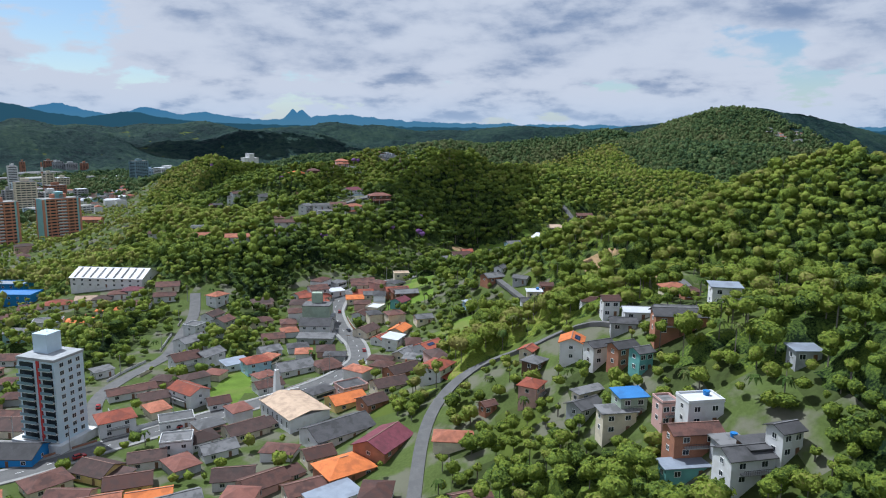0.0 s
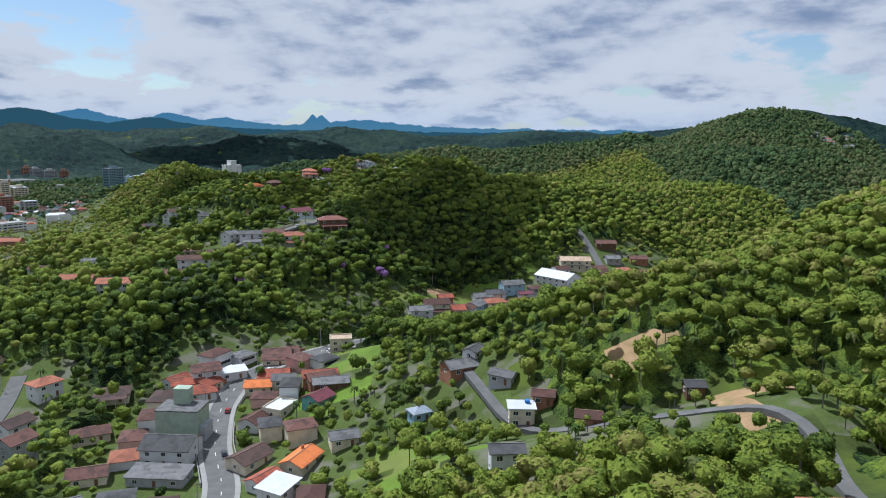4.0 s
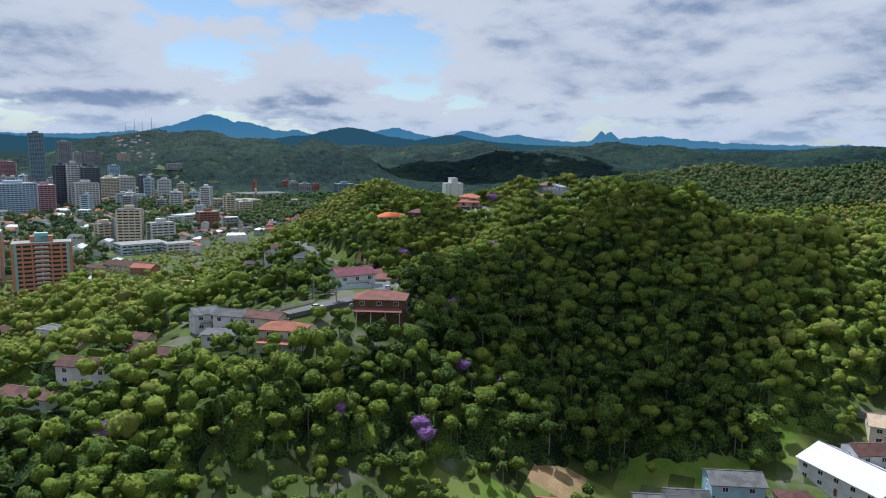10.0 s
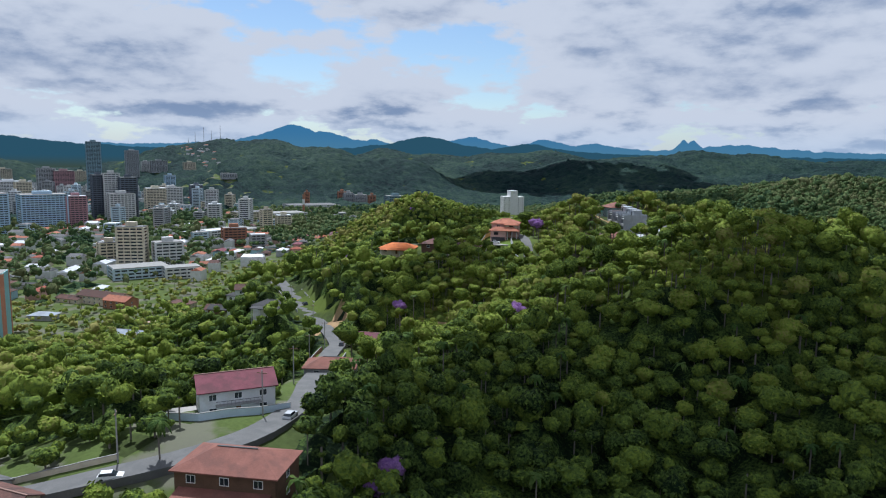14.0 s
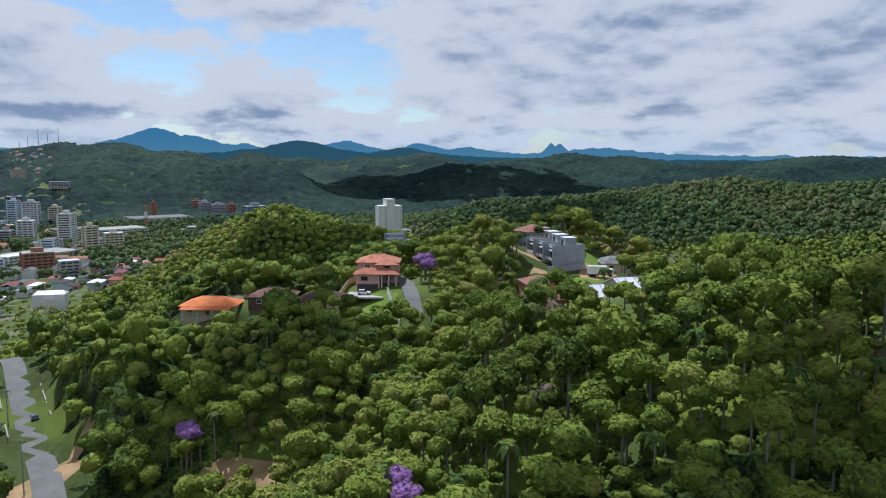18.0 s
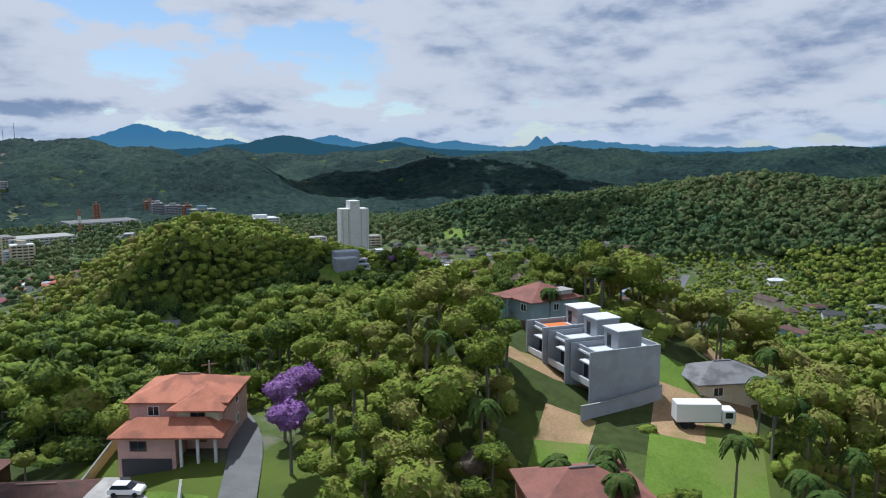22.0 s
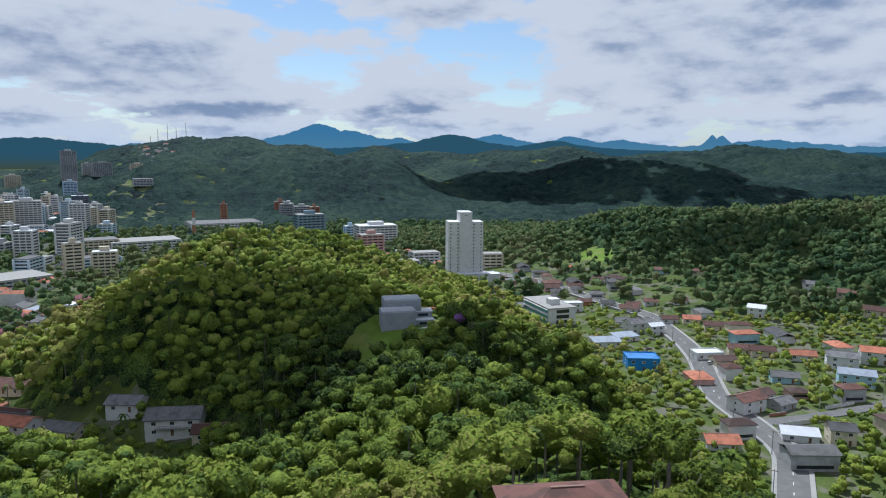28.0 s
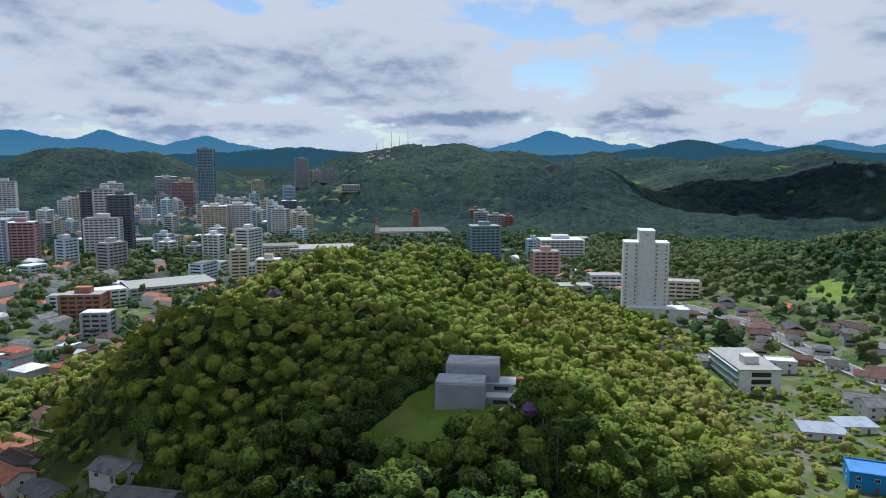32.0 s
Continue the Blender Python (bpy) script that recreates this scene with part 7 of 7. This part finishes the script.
vf = [crown(rng, 9, 260, 0.10, BALL, 0.40, rng.uniform(0.8, 1.2)) for _ in range(10)]
v1 = [crown(rng, 6, 36, 0.17, BALL, 0.46, rng.uniform(0.85, 1.3), -0.25) for _ in range(12)]
v2 = [crown(rng, 4, 14, 0.24, ICO, 0.55, rng.uniform(0.85, 1.25), 0.0) for _ in range(10)]
palms = [palm_crown(rng, 9, 2) for _ in range(3)]

# near woods
x, y = scatter(4.3, -460, 330, 60, 1330)
d = off_line(x, y)
ok = (rng.uniform(size=len(x)) < allowed(x, y)) & in_sight(x, y)
x, y, d = x[ok], y[ok], d[ok]
z = ground(x, y)
SINGLE = (d < 60) & (x > -165) & (x < 20) & (y > 700) & (y < 965)
pick = np.nonzero(SINGLE)[0]
if len(pick) > 260:
    pick = pick[np.argsort(d[pick])[:240]]
SINGLE = np.zeros(len(x), bool)
SINGLE[pick] = True
isp = rng.uniform(size=len(x)) < 0.05
NEAR = (d < NEAR_R) | ((d < 175) & (y > 985) & (y < 1165) & (x < -150))
near = NEAR & ~SINGLE
mid = ~NEAR & ~SINGLE
size = (rng.gamma(5, 1 / 5, len(x)) * 2.1 + 0.8) * np.where(rng.uniform(size=len(x)) < 0.07, 1.4, 1.0)
size = np.minimum(size * 0.84, 4.2)
town = np.zeros(len(x), bool)
for x1, y1, x2, y2, r, sh, kind in ZONES:
    if kind == "town":
        town |= along(x, y, x1, y1, x2, y2) < r + 6
size = np.where(town, size * 0.8, size)
tall = np.where(town, rng.uniform(1.2, 4.2, len(x)), rng.uniform(5.0, 9.6, len(x)) + 0.7 * (size - 2.8))
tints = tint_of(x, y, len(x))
ang = rng.uniform(0, 6.28, len(x))


def rows_of(sel, kinds, lift=0.0):
    k = rng.integers(0, kinds, sel.sum())
    return np.stack([x[sel], y[sel], z[sel] + tall[sel] + lift, size[sel], size[sel] * rng.uniform(0.8, 1.15, sel.sum()), ang[sel], k], -1)


hs = mid & ~isp
close = near & ~isp & (d < 62) & (y > 640) & (y < 970)
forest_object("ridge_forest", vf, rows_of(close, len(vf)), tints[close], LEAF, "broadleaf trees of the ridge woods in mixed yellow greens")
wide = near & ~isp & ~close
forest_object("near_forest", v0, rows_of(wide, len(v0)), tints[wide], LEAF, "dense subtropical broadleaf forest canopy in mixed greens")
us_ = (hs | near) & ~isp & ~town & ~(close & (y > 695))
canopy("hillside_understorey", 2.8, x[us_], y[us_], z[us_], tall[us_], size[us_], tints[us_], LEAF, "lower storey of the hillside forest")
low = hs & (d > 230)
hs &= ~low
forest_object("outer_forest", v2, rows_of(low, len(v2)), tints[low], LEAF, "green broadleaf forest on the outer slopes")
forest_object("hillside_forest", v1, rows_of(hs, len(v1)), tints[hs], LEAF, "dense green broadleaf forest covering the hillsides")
ps = isp & ~SINGLE
pr = rows_of(ps, len(palms), 3.0)
pr[:, 3], pr[:, 4] = 2.7, 2.7
forest_object("forest_palms", palms, pr, tints[ps], PALM, "slender palms scattered through the green forest")
stems = [(np.array([(0.16 * math.cos(a), 0.16 * math.sin(a), q) for q in (0.0, 1.0) for a in (0, 2.1, 4.2)]), np.array([(0, 1, 4), (0, 4, 3), (1, 2, 5), (1, 5, 4), (2, 0, 3), (2, 3, 5)]))]
st = (near | ps) & (rng.uniform(size=len(x)) < 0.45)
sr = np.stack([x[st], y[st], z[st] - 0.5, rng.uniform(0.7, 1.5, st.sum()), tall[st] + 0.5 + np.where(isp[st], 3.0, 1.5), ang[st], np.zeros(st.sum())], -1)
forest_object("forest_trunks", stems, sr, np.zeros(st.sum()), BARK, "pale slender tree trunks under the canopy")

# undergrowth where the walk passes low over the ridge
ux, uy = scatter(3.3, -170, 40, 690, 960)
ud = off_line(ux, uy)
ok = (ud < 62) & (rng.uniform(size=len(ux)) < allowed(ux, uy))
ux, uy = ux[ok], uy[ok]
un = len(ux)
us = rng.uniform(1.5, 3.1, un)
bushes = [crown(rng, 4, 26, 0.16, BALL, 0.5, 0.9, -0.2) for _ in range(5)]
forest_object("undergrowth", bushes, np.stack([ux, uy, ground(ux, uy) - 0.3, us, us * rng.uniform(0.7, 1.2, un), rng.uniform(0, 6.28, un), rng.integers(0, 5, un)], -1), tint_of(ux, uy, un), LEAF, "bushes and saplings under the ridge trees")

# farther woods
X2, Y2 = scatter(6.4, -1500, 1200, 0, 1900)
D2 = off_line(X2, Y2)
ok = (D2 < FAR_R) & ((X2 < -455) | (X2 > 325) | (Y2 > 1325)) & in_sight(X2, Y2)
X2, Y2 = X2[ok], Y2[ok]
ok = rng.uniform(size=len(X2)) < allowed(X2, Y2)
X2, Y2 = X2[ok], Y2[ok]
n2 = len(X2)
s2 = rng.gamma(6, 1 / 6, n2) * 3.1 + 0.9
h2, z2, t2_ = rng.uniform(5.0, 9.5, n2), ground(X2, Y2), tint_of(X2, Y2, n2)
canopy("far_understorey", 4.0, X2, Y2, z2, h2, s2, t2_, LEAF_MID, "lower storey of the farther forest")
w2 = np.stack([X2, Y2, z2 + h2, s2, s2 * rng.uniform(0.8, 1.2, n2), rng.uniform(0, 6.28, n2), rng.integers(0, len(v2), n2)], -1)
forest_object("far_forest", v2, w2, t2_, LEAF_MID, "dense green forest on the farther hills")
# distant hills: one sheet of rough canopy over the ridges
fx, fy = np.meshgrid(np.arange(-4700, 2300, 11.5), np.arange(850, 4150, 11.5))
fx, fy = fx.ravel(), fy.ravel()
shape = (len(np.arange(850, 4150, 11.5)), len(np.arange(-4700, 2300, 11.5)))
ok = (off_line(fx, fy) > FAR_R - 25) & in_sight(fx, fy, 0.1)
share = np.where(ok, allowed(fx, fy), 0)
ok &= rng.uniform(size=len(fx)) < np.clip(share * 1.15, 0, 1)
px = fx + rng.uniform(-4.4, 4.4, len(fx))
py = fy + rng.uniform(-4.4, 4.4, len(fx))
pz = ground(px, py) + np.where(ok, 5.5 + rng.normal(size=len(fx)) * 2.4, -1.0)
sheet("distant_woods", np.stack([px, py, pz], -1), ok.reshape(shape), tint_of(fx, fy, len(fx)) + rng.normal(size=len(fx)) * 0.10, LEAF_FAR, "distant wooded hills with haze in their blue-green colour", True)


# ---- single trees beside the low part of the walk
def tree_kind(name, cv, cm, h, rad, limbs, label, category="tree"):
    base = new(name)
    tv, tf = trunk_mesh(rng, h, rad, limbs)
    mesh_object("trunk", tv, tf, BARK, base)
    me = bpy.data.meshes.new("crown")
    me.from_pydata([tuple(q) for q in cv[0]], [], [tuple(f) for f in cv[1].tolist()])
    me.attributes.new("tint", "FLOAT", "POINT").data.foreach_set("value", np.full(len(cv[0]), rng.uniform(0.2, 1.0)))
    me.polygons.foreach_set("use_smooth", np.arange(len(cv[1])) < SMOOTH.get((len(cv[0]), len(cv[1])), 0))
    me.materials.append(cm)
    ob = new("crown", me)
    ob.parent = base
    tagged(base, label, category, "trees beside the ridge houses")
    return base


def scaled(cv, s, zs, up):
    return cv[0] * (s, s, zs) + (0, 0, up), cv[1]


KINDS = []
for i in range(9):
    s, h = rng.uniform(2.2, 3.4), rng.uniform(5.0, 8.0)
    c = crown(rng, int(rng.integers(11, 16)), 1000, 0.062, FINE, rng.uniform(0.32, 0.42), rng.uniform(0.75, 1.15))
    KINDS.append(tree_kind("broadleaf_tree", scaled(c, s, s * 0.95, h), LEAF, h + 1.2, 0.22, 5, ("broad spreading tree with a bright green domed crown", "tall forest tree with a dense dark green crown", "broadleaf tree with a loose yellow-green crown")[i % 3]))
c = crown(rng, 9, 420, 0.05, BALL, 0.28, 0.9)
KINDS.append(tree_kind("dry_tree", scaled(c, 3.4, 4.2, 4.0), DRYLEAF, 6.0, 0.2, 9, "half bare grey-brown tree with thin twigs"))
for i in range(2):
    c = palm_crown(rng, 18, 6)
    KINDS.append(tree_kind("palm_tree", scaled(c, 3.4, 3.4, 8.0), PALM, 8.2, 0.17, 0, "slender palm with drooping green fronds", "palm"))
PURPLE = tree_kind("purple_tree", scaled(crown(rng, 11, 620, 0.07, FINE, 0.36, 0.9), 2.8, 3.2, 7.0), BLOSSOM, 6.0, 0.2, 5, "flowering tree with a purple blossom crown", "tree")
used = set()
for j, i in enumerate(pick):
    k = 9 if rng.uniform() < 0.07 else int(rng.integers(10, 12)) if isp[i] else int(rng.integers(0, 9))
    s = rng.uniform(0.8, 1.2)
    m = Matrix.Translation((x[i], y[i], z[i])) @ Matrix.Rotation(ang[i], 4, "Z") @ Matrix.Diagonal((s, s, s * rng.uniform(0.9, 1.1), 1))
    if k not in used:
        used.add(k)
        KINDS[k].matrix_basis = m
    else:
        copy_thing(KINDS[k], m)
for k, ob in enumerate(KINDS):
    if k not in used:
        ob.matrix_basis = Matrix.Translation((-145 - 7 * k, 865, gz(-145 - 7 * k, 865)))
first = True
for px, py in PURPLES:
    m = Matrix.Translation((px, py, gz(px, py))) @ Matrix.Rotation(px, 4, "Z")
    if first:
        PURPLE.matrix_basis, first = m, False
    else:
        copy_thing(PURPLE, m)
for px, py in PALMS:
    copy_thing(KINDS[10], Matrix.Translation((px, py, gz(px, py))) @ Matrix.Rotation(py, 4, "Z"))

# ---- clouds overhead that shade some of the hillsides
CLOUD = bpy.data.materials.new("cloud")
CLOUD.use_nodes = True
CLOUD.node_tree.nodes["Principled BSDF"].inputs["Base Color"].default_value = (0.85, 0.85, 0.86, 1)
CLOUD.node_tree.nodes["Principled BSDF"].inputs["Roughness"].default_value = 1.0


def cloud(sx, sy, rx, ry, turn, puffs, height, full=0.34):
    """A flat heap of puffs that casts its shade about (sx, sy) on the ground."""
    k = (height - 40) / SUN_TO.z
    cx, cy = sx + SUN_TO.x * k, sy + SUN_TO.y * k
    vs, fs, n = [], [], 0
    bv, bf = ICO
    for i in range(puffs):
        a, q = i * 2.399, math.sqrt((i + 0.5) / puffs)
        x0, y0 = rx * q * math.cos(a), ry * q * math.sin(a)
        t = radians(turn)
        s = full * math.sqrt(rx * ry) * rng.uniform(0.7, 1.25) * (1.15 - 0.5 * q)
        v = bv * (s * rng.uniform(0.85, 1.15, (12, 1))) * (1, 1, 0.5)
        vs.append(v + (cx + x0 * math.cos(t) - y0 * math.sin(t), cy + x0 * math.sin(t) + y0 * math.cos(t), height + rng.uniform(0, 30)))
        fs.append(bf + n)
        n += 12
    ob = mesh_object("cloud", [tuple(q) for q in np.concatenate(vs)], [tuple(q) for q in np.concatenate(fs).tolist()], CLOUD)
    tagged(ob, "white cumulus cloud drifting high over the hills", "cloud", kind="structure")


cloud(10, 644, 78, 50, 40, 48, 620)
cloud(-302, 1056, 100, 46, 25, 70, 640, 0.24)
cloud(-190, 1475, 90, 40, -15, 22, 700)
cloud(-128, 755, 24, 50, 10, 14, 640)
cloud(-760, 2250, 640, 130, 10, 170, 900, 0.14)
cloud(58, 700, 46, 32, 20, 22, 620)
cloud(800, 1600, 130, 80, 0, 24, 900)
